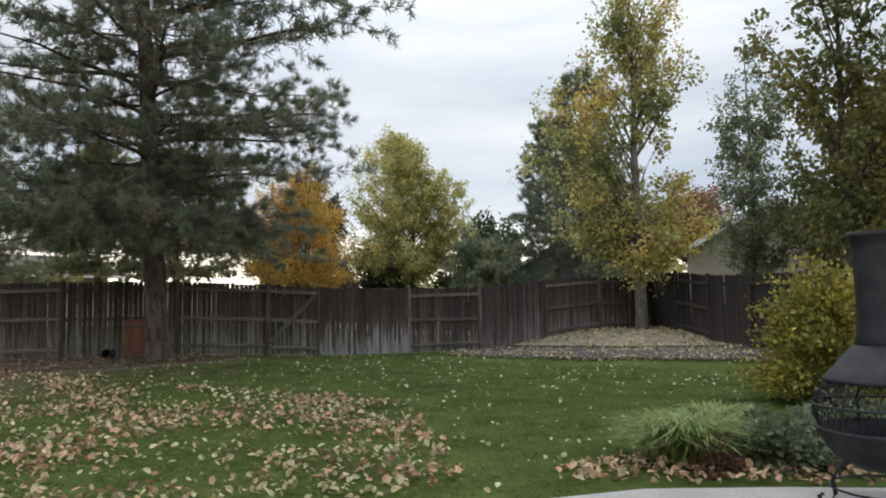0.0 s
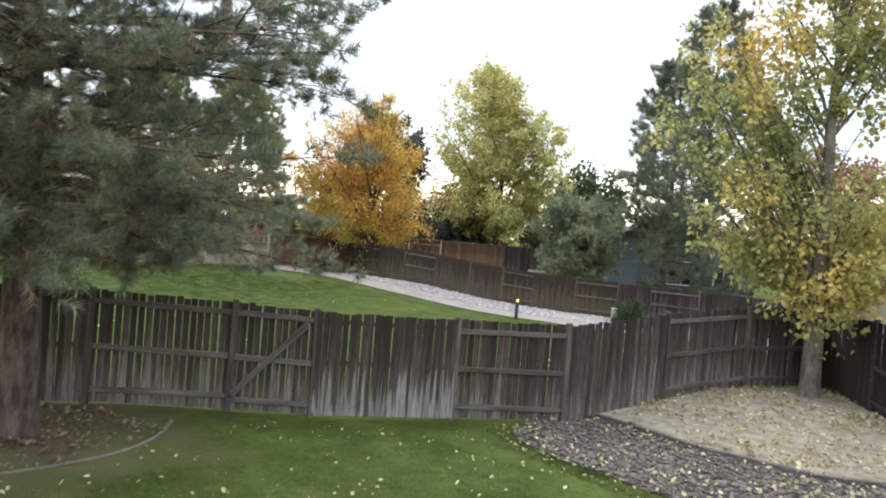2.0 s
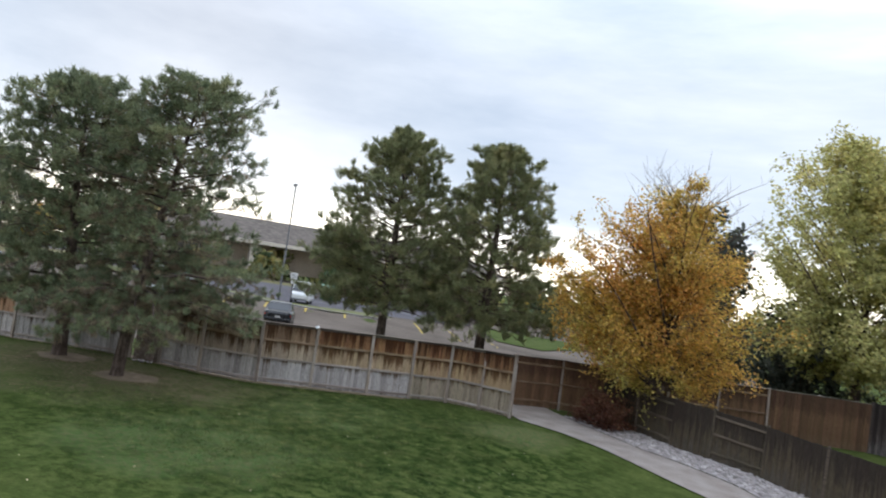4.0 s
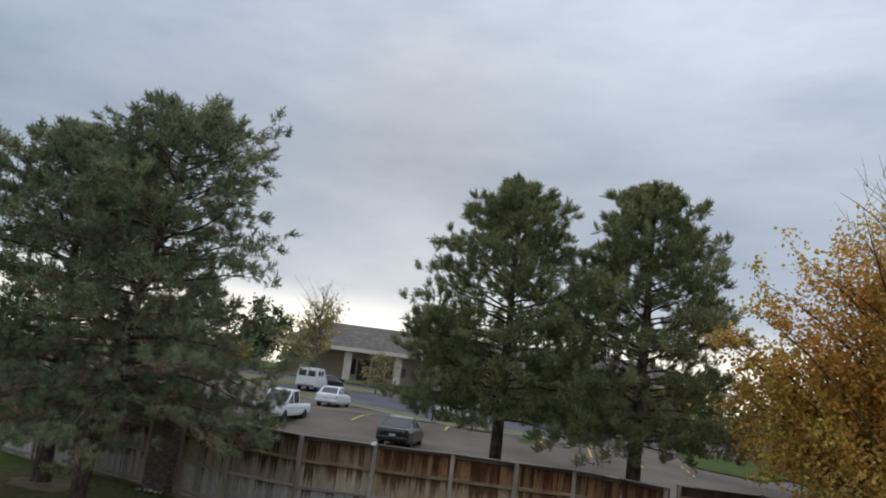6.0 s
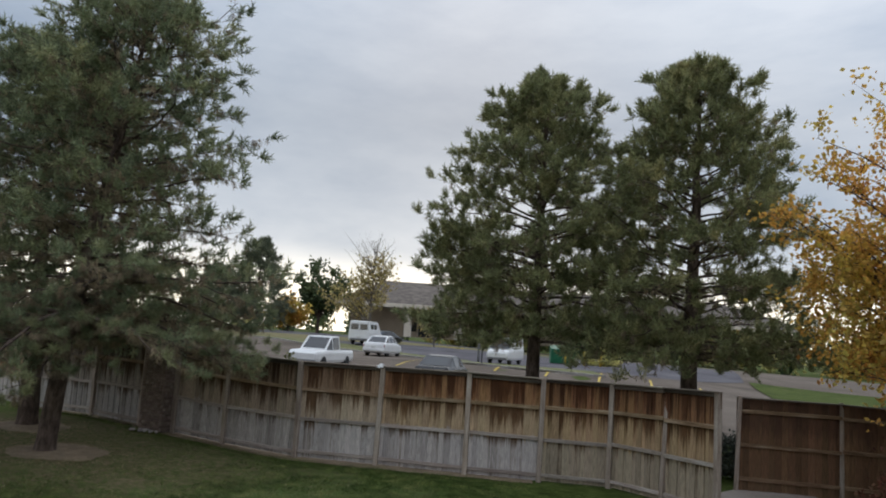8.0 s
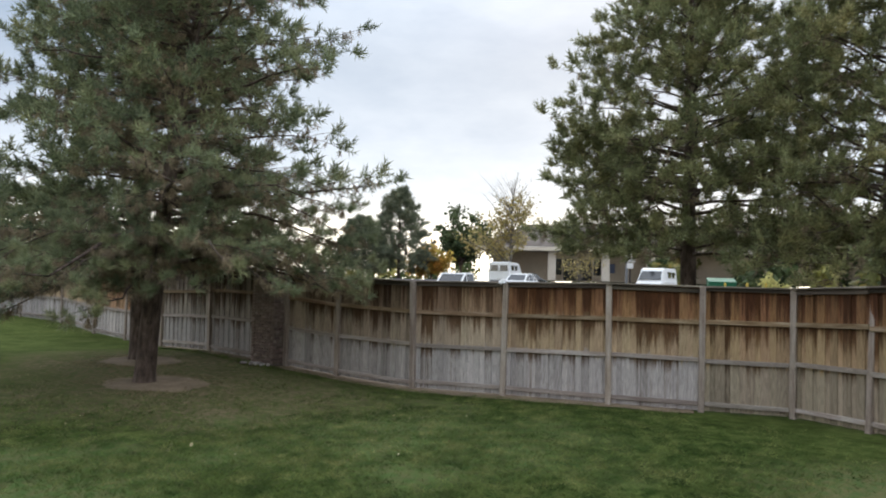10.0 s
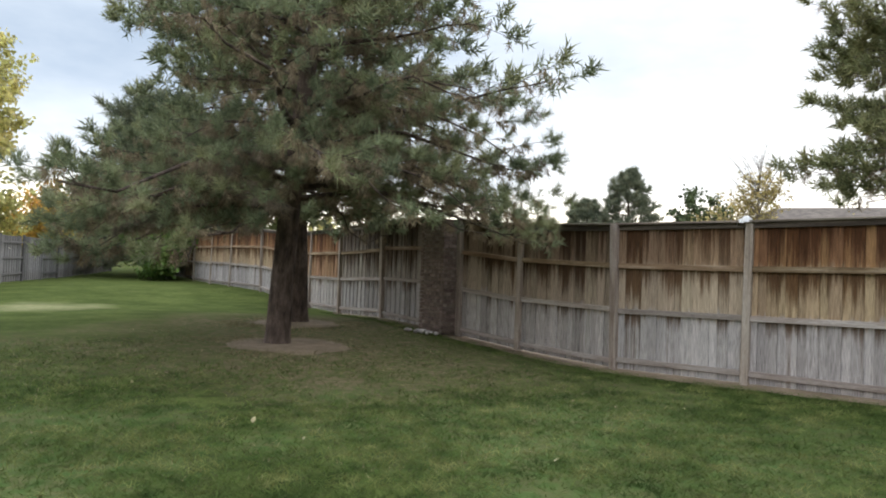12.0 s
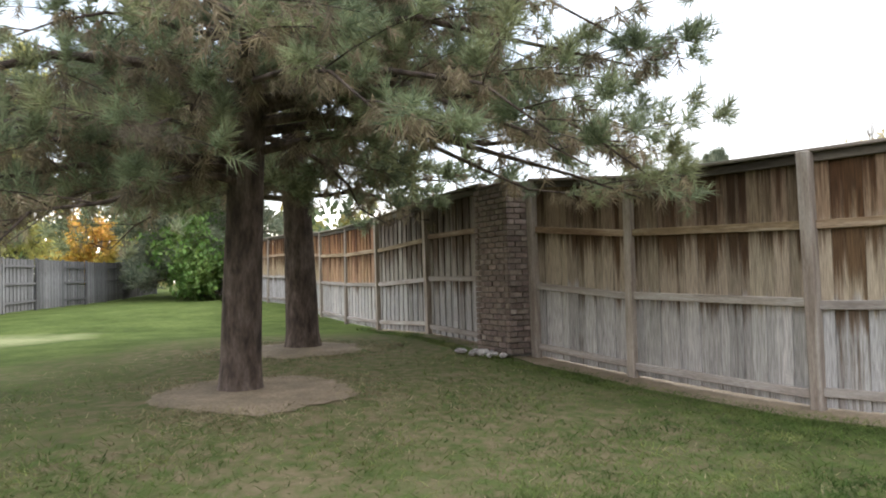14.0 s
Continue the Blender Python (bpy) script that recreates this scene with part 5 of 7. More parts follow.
# ---- more trees and shrubs ----
leafy("willow_tree", "pale yellow poplar beyond the grey fence", (-52.5, 7.5), 14.0, 2.0, [(0, 0, 9.5, 2.2, 4.0, 3), (0.5, 0, 5, 2.8, 2.6, 2)], LEAF_YELLOWGREEN, BARK_PALE, 0.22, 31, limbs=44, sides=8, leaves=22, size=0.26)
leafy("maple_tree", "low orange autumn tree beyond the grey fence", (-58.0, 8.2), 5.6, 0.8, [(0, 0, 3.2, 2.6, 2.0, 3)], LEAF_ORANGE, BARK, 0.12, 32, limbs=34, sides=7, leaves=20, size=0.24)
pine("pine_tree", "broad blue-green pine at the far end of the lawn", (-54.0, 16.4), 9.8, 0.8, 3.7, PINE_FULL, NEEDLE_BLUE, BARK, 0.2, 33, limbs=110, sides=9, shoot=TUFT_FAR, cluster=4, along=3, size=1.2, rise=0.3, droop=0.3)
leafy("elm_tree", "bright green young tree at the end of the cedar fence", (-51.0, 17.6), 4.6, 0.4, [(0, 0, 2.4, 2.3, 1.8, 3), (1.4, 0.5, 1.6, 1.4, 1.1, 1)], LEAF_GREEN, BARK, 0.08, 34, limbs=44, sides=7, leaves=22, size=0.20)
leafy("elm_tree", "olive green tree behind the grey fence", (-62.0, 12.5), 8.0, 1.2, [(0, 0, 4.8, 3.4, 2.8, 3)], LEAF_OLIVE, BARK, 0.16, 35, limbs=44, sides=7, leaves=20, size=0.26)
leafy("maple_tree", "distant red autumn tree", (12.8, 57.0), 11.5, 2.0, [(0, 0, 8, 3.0, 3.0, 3), (1.5, 0, 6, 2.2, 2.0, 1)], LEAF_RED, BARK, 0.2, 36, limbs=40, sides=7, leaves=22, size=0.28)
leafy("maple_tree", "rust-red tree beyond the side fence", (15.5, 31.5), 6.6, 1.4, [(0, 0, 4.4, 2.4, 1.9, 3)], LEAF_RUST, BARK, 0.14, 37, limbs=34, sides=7, leaves=20, size=0.2)
leafy("elm_tree", "green-gold tree behind the shrub and side fence", (14.0, 27.0), 9.5, 1.5, [(0, 0, 6, 2.8, 3.0, 3), (-1.8, 0, 4, 1.8, 1.8, 1)], LEAF_OLIVE, BARK, 0.18, 38, limbs=44, sides=7, leaves=22, size=0.19)
leafy("elm_tree", "dim green tree between the houses", (-3.5, 66.0), 10.5, 1.5, [(0, 0, 6, 4.2, 3.6, 3)], LEAF_DARK, BARK, 0.2, 39, limbs=44, sides=7, leaves=20, size=0.34)
leafy("elm_tree", "thin grey-green tree behind the orange one", (-16.8, 57.5), 11.6, 2.0, [(0.6, 0, 8, 2.0, 3.0, 3), (0, 0, 5, 2.4, 2, 1)], LEAF_GREYDARK, BARK, 0.18, 40, limbs=40, sides=7, leaves=16, size=0.28)
pine("pine_tree", "distant blue-green pine beyond the parking lot", (-109.0, 54.5), 12.5, 1.5, 4.2, PINE_CONE, NEEDLE_BLUE, BARK, 0.25, 41, limbs=70, sides=8, shoot=TUFT_FAR, cluster=3, along=2, size=1.7, rise=0.3, droop=0.3)
pine("pine_tree", "distant pine beyond the parking lot", (-107.0, 49.0), 8.0, 1.0, 3.6, PINE_CONE, NEEDLE_BLUE, BARK, 0.22, 42, limbs=60, sides=8, shoot=TUFT_FAR, cluster=3, along=2, size=1.6, rise=0.3, droop=0.3)
leafy("elm_tree", "distant dark green tree beyond the parking lot", (-114.0, 65.0), 11.0, 2.0, [(0, 0, 7, 4.6, 3.6, 3)], LEAF_DARK, BARK, 0.25, 43, limbs=44, sides=7, leaves=18, size=0.5)
leafy("aspen_tree", "nearly bare tan tree before the building", (-83.5, 60.5), 11.6, 2.0, [(0.5, 0.8, 7.4, 2.8, 3.4, 3), (-2.2, -2.6, 6.2, 3.2, 2.6, 3)], LEAF_BARE, BARK_PALE, 0.2, 44, limbs=70, sides=8, leaves=7, size=0.26, bare=34)
leafy("maple_tree", "low golden tree beyond the parking lot", (-112.0, 60.0), 5.0, 1.0, [(0, 0, 3, 3.4, 1.8, 3)], LEAF_ORANGE, BARK, 0.15, 45, limbs=30, sides=6, leaves=16, size=0.5)
leafy("elm_tree", "bare-twigged shrubby tree before the building", (-79.5, 66.5), 5.2, 0.8, [(0, 0, 3.2, 2.6, 1.8, 3)], LEAF_BARE, BARK_PALE, 0.1, 46, limbs=36, sides=6, leaves=3, size=0.22, bare=10)
leafy("elm_tree", "dull dark green tree behind the rear fence", (-12.0, 58.5), 7.0, 0.8, [(0, 0, 3.6, 3.0, 2.8, 3), (1.8, 0.5, 2.6, 2.2, 1.8, 1)], LEAF_GREYDARK, BARK, 0.14, 47, limbs=50, sides=8, leaves=22, size=0.22)
leafy("elm_tree", "low dark tree in the corner behind the fences", (-5.0, 61.5), 6.0, 0.8, [(0, 0, 3.2, 3.4, 2.2, 3)], LEAF_DARK, BARK, 0.14, 48, limbs=44, sides=8, leaves=22, size=0.24)
leafy("elm_tree", "dusky green tree beyond the rear fence", (-18.0, 63.0), 6.5, 0.8, [(0, 0, 3.4, 3.2, 2.4, 3)], LEAF_GREYDARK, BARK, 0.14, 49, limbs=40, sides=8, leaves=20, size=0.26)
shrub("barberry_bush", "rust-red barberry bush at the end of the fence", (-15.6, 44.3), 2.3, 1.75, LEAF_RUST, 51, 5200, 0.09, 40)
# Added to darken the pale fence opening; stands in for dark boulders.
shrub("filler_shrub", "low dark green shrub added in place of boulders beyond the cedar fence opening", (-21.1, 45.0), 2.1, 1.25, LEAF_GREYDARK, 57, 4200, 0.08, 40)
shrub("clipped_bush", "rounded dark green clipped bush on the stones", (1.55, 40.4), 1.75, 1.3, LEAF_BOX, 52, 5200, 0.07, 40, group="bushes on the stone bed", lumpy=0.06)
shrub("clipped_bush", "small dark green bush on the stones", (3.5, 40.6), 1.0, 0.75, LEAF_BOX, 53, 2600, 0.06, 30, group="bushes on the stone bed", lumpy=0.06)
shrub("golden_shrub", "large golden-green leafy shrub beside the patio", (7.0, 7.9), 1.75, 1.62, LEAF_SHRUB, 54, 21000, 0.06, 90, lumpy=0.16)
shrub("olive_shrub", "low olive shrub at the lot edge", (-35.5, 37.3), 1.2, 1.5, LEAF_OLIVE, 55, 2600, 0.12, 30)
shrub("yellow_shrub", "low yellow shrub by the lot kerb", (-57.0, 71.0), 2.6, 1.6, LEAF_YELLOWGREEN, 56, 1800, 0.2, 24)

# ---- low plants by the patio ----


def blade_clump(name, label, at, reach, tall, count, material, seed, wide=0.016):
    rng = np.random.default_rng(seed)
    root = thing(name, label, "plant", (at[0], at[1], gz(*at)))
    s = Soup()
    for k in range(count):
        az = rng.uniform(0, 6.283)
        o = np.array([rng.normal(0, 0.09), rng.normal(0, 0.09), 0])
        L, hgt = reach * rng.uniform(0.4, 1.1), tall * rng.uniform(0.6, 1.15)
        d = np.array([math.cos(az), math.sin(az), 0])
        sd = np.array([-d[1], d[0], 0]) * wide * rng.uniform(0.6, 1.2)
        q = np.array([0, 0.35, 0.7, 1.0])
        c = o + d * (L * q**1.4)[:, None] + np.array([0, 0, 1.0]) * (hgt * (1.9 * q - 1.25 * q**2))[:, None]
        w = np.array([0.7, 1.0, 0.8, 0.05])[:, None]
        v = np.concatenate([c - sd * w, c + sd * w])
        s.add(v, np.array([[0, 1, 5, 4], [1, 2, 6, 5], [2, 3, 7, 6]]))
    link("blade_tuft", s.mesh("blade_tuft"), material, root)
    return root


blade_clump("daylily_clump", "arching clump of long green blades at the patio edge", (4.7, 4.2), 0.66, 0.46, 1100, BLADE_LONG, 61, 0.006)
blade_clump("daylily_clump", "second clump of long green blades behind the first", (5.05, 5.1), 0.55, 0.42, 800, BLADE_LONG, 62, 0.006)
shrub("catmint_plant", "low grey-green leafy plant at the patio edge", (5.45, 4.25), 1.0, 0.42, LEAF_SAGE, 63, 2600, 0.055, 30, category="plant")
shrub("catmint_plant", "low grey-green leafy plant behind the fire pit", (6.05, 4.6), 1.1, 0.5, LEAF_SAGE, 64, 2800, 0.055, 30, category="plant")
shrub("dry_seed_plant", "small dark dried flower plant in leaf litter", (4.88, 3.72), 0.34, 0.28, LEAF_RUST, 65, 500, 0.03, 18, category="plant")

# ---- chiminea ----


def chiminea(at):
    root = thing("chiminea", "black cast-iron chiminea on curled legs on the patio", "fire pit", (at[0], at[1], gz(*at) + 0.06), 35)
    neck = [(0.185, 1.12), (0.19, 1.14), (0.175, 1.2), (0.165, 1.35), (0.168, 1.6), (0.176, 1.82), (0.188, 1.9), (0.205, 1.91), (0.205, 1.945), (0.17, 1.945), (0.155, 1.9), (0.15, 1.3)]
    part("flue", lathe(neck, 36), IRON, root, smooth=True)
    hood = [(0.395, 0.855), (0.412, 0.87), (0.405, 0.89), (0.35, 0.955), (0.28, 1.035), (0.225, 1.10), (0.185, 1.13), (0.17, 1.13), (0.2, 1.07), (0.30, 0.965), (0.38, 0.865)]
    part("hood", lathe(hood, 40), IRON, root, "flared black hood", smooth=True)
    bowl = [(0.05, 0.22), (0.22, 0.25), (0.36, 0.33), (0.44, 0.44), (0.465, 0.5), (0.475, 0.51), (0.475, 0.535), (0.455, 0.54), (0.42, 0.44), (0.30, 0.32), (0.05, 0.28)]
    part("bowl", lathe(bowl, 40), IRON, root, smooth=True)
    for k in range(6):
        a = 2 * math.pi * k / 6
        v, f = tube_arrays([(0.45 * math.cos(a), 0.45 * math.sin(a), 0.53), (0.485 * math.cos(a), 0.485 * math.sin(a), 0.68), (0.395 * math.cos(a), 0.395 * math.sin(a), 0.87)], [0.011] * 3, 8)
        link("rib", array_mesh("rib", v, f, True), IRON, root)
    s = Soup()
    for k in range(64):
        a = 2 * math.pi * k / 64
        for way in (0.3, -0.3):
            s.add(*tube_arrays([((0.455 - 0.07 * w**2 + 0.05 * math.sin(math.pi * w)) * math.cos(a + w * way), (0.455 - 0.07 * w**2 + 0.05 * math.sin(math.pi * w)) * math.sin(a + w * way), 0.54 + 0.33 * w) for w in np.linspace(0, 1, 7)], [0.003] * 7, 3))
    link("screen", s.mesh("screen"), MESH_SCREEN, root, "dark wire spark screen")
    ring = [(0.492 * math.cos(a), 0.492 * math.sin(a), 0.70) for a in np.linspace(0, 2 * math.pi, 33)]
    v, f = tube_arrays(ring, [0.01] * 33, 6)
    link("hoop", array_mesh("hoop", v, f, True), IRON, root)
    for k in range(3):
        a = 2 * math.pi * k / 3 + 0.5
        pr = [(0.26, 0.30), (0.36, 0.26), (0.40, 0.16), (0.385, 0.07), (0.42, 0.012), (0.48, 0.012), (0.50, 0.05), (0.47, 0.07)]
        v, f = tube_arrays([(r * math.cos(a), r * math.sin(a), z) for r, z in pr], [0.016] * 8, 8)
        link("leg", array_mesh("leg", v, f, True), IRON, root)
    ring = [(0.40 * math.cos(a), 0.40 * math.sin(a), 0.11) for a in np.linspace(0, 2 * math.pi, 33)]
    v, f = tube_arrays(ring, [0.009] * 33, 6)
    link("brace_ring", array_mesh("brace_ring", v, f, True), IRON, root)
    return root


chim = chiminea((5.69, 2.79))
chim.scale = (0.82, 0.82, 0.82)

# ---- bed edging, pipe, bollard, pedestal ----


def strip(name, label, pts, wide, tall, material, category, kind="structure"):
    """A low strip of edging along a bent line."""
    v, f = [], []
    p = np.array(pts, float)
    t = np.gradient(p, axis=0)
    t /= np.linalg.norm(t, axis=1)[:, None]
    n = np.stack([-t[:, 1], t[:, 0]], 1) * wide / 2
    z = hs(p)
    for a, b, zz in zip(p - n, p + n, z):
        v += [(*a, zz - 0.05), (*a, zz + tall), (*b, zz + tall), (*b, zz - 0.05)]
    m = len(p)
    for k in range(m - 1):
        for j in range(3):
            f.append([4 * k + j, 4 * k + j + 1, 4 * k + 4 + j + 1, 4 * k + 4 + j])
    f += [[0, 3, 2, 1], [4 * m - 4, 4 * m - 3, 4 * m - 2, 4 * m - 1]]
    return tagged(link(name, array_mesh(name, v, f), material), label, category, "", kind)


def smooth_line(pts, n=24):
    p = np.array(pts, float)
    s = np.concatenate([[0], np.cumsum(np.linalg.norm(np.diff(p, axis=0), axis=1))])
    q = np.linspace(0, s[-1], n)
    out = np.stack([np.interp(q, s, p[:, k]) for k in range(2)], 1)
    for _ in range(3):
        out[1:-1] = (out[:-2] + 2 * out[1:-1] + out[2:]) / 4
    return out


strip("bed_edging", "thin pale edging round the pine bed", smooth_line([(-7.5, 8.6), (-5.5, 9.2), (-4.2, 10.0), (-3.5, 11.0), (-3.05, 12.0), (-3.1, 12.9), (-3.5, 13.7)], 30), 0.055, 0.012, MORTAR, "edging")
for a, b in (((1.7, 18.3), (2.5, 17.75)), ((2.55, 17.7), (3.55, 16.8)), ((3.6, 16.75), (5.0, 16.15)), ((5.05, 16.1), (6.9, 16.3)), ((6.95, 16.3), (8.1, 16.15))):
    strip("edging_timber", "dark weathered timber edging the mulch", smooth_line([a, b], 6), 0.10, 0.10, RAIL_A, "edging")

pipe = thing("drain_pipe", "short black drain pipe by the fence foot", "pipe", (-5.75, 12.35, gz(-5.75, 12.35)), 20)
part("pipe_shell", lathe([(0.10, 0.0), (0.115, 0.01), (0.115, 0.34), (0.10, 0.34), (0.095, 0.05)], 20), IRON, pipe, smooth=True).matrix_basis = pose(0, 0, 0.12, 90, 0, 0)

bol = thing("bollard_light", "slim dark path light with an amber lamp", "path light", (-3.24, 37.0, gz(-3.24, 37.0)))
part("shaft", lathe([(0.085, 0), (0.09, 0.02), (0.085, 0.05), (0.078, 0.06), (0.078, 0.74), (0.07, 0.75)], 20), IRON, bol, smooth=True)
part("lamp", lathe([(0.05, 0.75), (0.055, 0.76), (0.055, 0.87), (0.05, 0.88)], 16), AMBER, bol, "glowing amber lamp", smooth=True)
part("lamp_cap", lathe([(0.085, 0.88), (0.09, 0.885), (0.088, 0.93), (0.06, 0.965), (0.01, 0.975)], 20), IRON, bol, smooth=True)
for k in range(3):
    part("strut", box(-0.008, 0.008, -0.008, 0.008, 0.74, 0.89), IRON, bol).matrix_basis = pose(0.07 * math.cos(2.1 * k), 0.07 * math.sin(2.1 * k), 0, 0, 0, 120 * k)

ped = thing("utility_pedestal", "pale green utility pedestal on the stones", "utility box", (0.6, 41.45, gz(0.6, 41.45)), 12)
part("housing", box(-0.11, 0.11, -0.11, 0.11, 0, 0.56, 0.02), PALE_GREEN, ped)
part("lid", box(-0.125, 0.125, -0.125, 0.125, 0.56, 0.64, 0.03), PALE_GREEN, ped)

# ---- brick pillar in the cedar fence ----
pil = thing("brick_pillar", "dark brown brick pillar between fence panels", "pillar", (-29.1, 31.95, gz(-29.1, 31.95)), 35)
part("core", box(-0.36, 0.36, -0.30, 0.30, -0.1, 2.52), MORTAR, pil)
BRICKS = {L: bm_mesh("brick", box(-L / 2, L / 2, -0.05, 0.05, -0.0335, 0.0335, 0.004)) for L in (0.19, 0.09)}
for me in BRICKS.values():
    me.materials.append(BRICK)
for row in range(30):
    z, odd = 0.04 + row * 0.082, row % 2
    for side, (w, off) in enumerate(((0.39, 0.335), (0.33, 0.395), (0.39, 0.335), (0.33, 0.395))):
        if side == 2:
            continue
        x = -w
        while x < w - 0.03:
            L = 0.09 if (x == -w and odd) else 0.19
            if x + L > w:
                L = 0.09
            ob = link("brick", BRICKS[L], None, pil)
            ob.matrix_basis = pose(0, 0, 0, 0, 0, 90 * side) @ pose(x + L / 2, -off + 0.03 + random.uniform(-0.004, 0.004), z + 0.0335)
            x += L + 0.012
part("pillar_cap", box(-0.40, 0.40, -0.34, 0.34, 2.52, 2.56, 0.01), BRICK, pil)
pil.scale = (1, 1, 0.92)

# ---- brace on the back fence gate ----
gb = thing("gate_brace", "diagonal wooden brace on the fence gate", "brace", (-3.28, 14.70, gz(-3.3, 14.75) + 0.25), 33.7)
part("brace_board", box(0, 1.55, -0.03, 0.012, -0.045, 0.045, 0.006), RAIL_A, gb).matrix_basis = pose(0.05, -0.04, 0.03, 0, -46, 0)

# ---- small things by the fences ----
cover = thing("cover_board", "reddish brown plywood sheet leaning on the dark fence", "board", (-5.72, 13.17, gz(-5.72, 13.17)), 27.6)
part("sheet", box(-0.24, 0.24, -0.012, 0.012, 0, 0.82, 0.004), RED_PLY, cover).matrix_basis = pose(0, 0, 0, -5, 0, 0)
part("batten", box(-0.22, 0.22, -0.034, -0.014, 0.66, 0.72, 0.004), RAIL_A, cover).matrix_basis = pose(0, 0, 0, -5, 0, 0)


def crumpled_scrap(at, wide, tall, seed):
    """A thin sheet draped over a post head and crushed into folds."""
    rng = np.random.default_rng(seed)
    n, v, f = 12, [], []
    for i in range(n):
        for j in range(n):
            a, b = i / (n - 1) - 0.5, j / (n - 1) - 0.5
            r = math.hypot(a, b)
            v.append((a * wide * (1 - 0.5 * r) + rng.normal(0, 0.006), b * wide * (1 - 0.5 * r) + rng.normal(0, 0.006), tall * (0.32 - 1.5 * r * r) + 0.02 * math.sin(9 * a + 5 * b) + rng.normal(0, 0.008)))
    for i in range(n - 1):
        for j in range(n - 1):
            f.append([i * n + j, i * n + j + 1, (i + 1) * n + j + 1, (i + 1) * n + j])
    ob = link("plastic_scrap", array_mesh("plastic_scrap", v, f, True), SIGN_WHITE)
    ob.matrix_world = pose(*at)
    return tagged(ob, "crumpled white plastic scrap caught on a fence post", "litter")


crumpled_scrap((-24.44, 36.36, gz(-24.44, 36.4) + 2.42), 0.26, 0.17, 5)

# ---- vehicles ----


def wheel(root, x, y, r=0.32, w=0.21):
    s = -1 if y < 0 else 1
    hub = part("wheel", lathe([(0.06, 0), (r * 0.62, 0.0), (r * 0.64, -0.02), (0.05, -0.03)], 20), RIM, root)
    hub.matrix_basis = pose(x, y, r, -90 * s, 0, 0)
    part("tyre", lathe([(r * 0.62, 0.012), (r * 0.9, 0.018), (r, -0.02), (r, -w + 0.02), (r * 0.9, -w), (r * 0.55, -w)], 24), TYRE, hub, smooth=True)


def loft(sections):
    """A closed hull through cross-sections: (x, [(y, z), ...])."""
    bm = bmesh.new()
    rings = [[bm.verts.new((x, y, z)) for y, z in ring] for x, ring in sections]
    n = len(rings[0])
    for a, b in zip(rings, rings[1:]):
        for k in range(n):
            bm.faces.new((a[k], a[(k + 1) % n], b[(k + 1) % n], b[k]))
    bm.faces.new(rings[0][::-1])
    bm.faces.new(rings[-1])
    return bm


def hull_ring(half, low, high, tuck=0.06):
    return [(-half + tuck, low), (half - tuck, low), (half, low + 0.15), (half, high - 0.16), (half - 0.05, high - 0.03), (half - 0.16, high), (-half + 0.16, high), (-half + 0.05, high - 0.03), (-half, high - 0.16), (-half, low + 0.15)]


def glass_ring(b, t, low, high):
    return [(-b, low), (b, low), (t, high), (-t, high)]


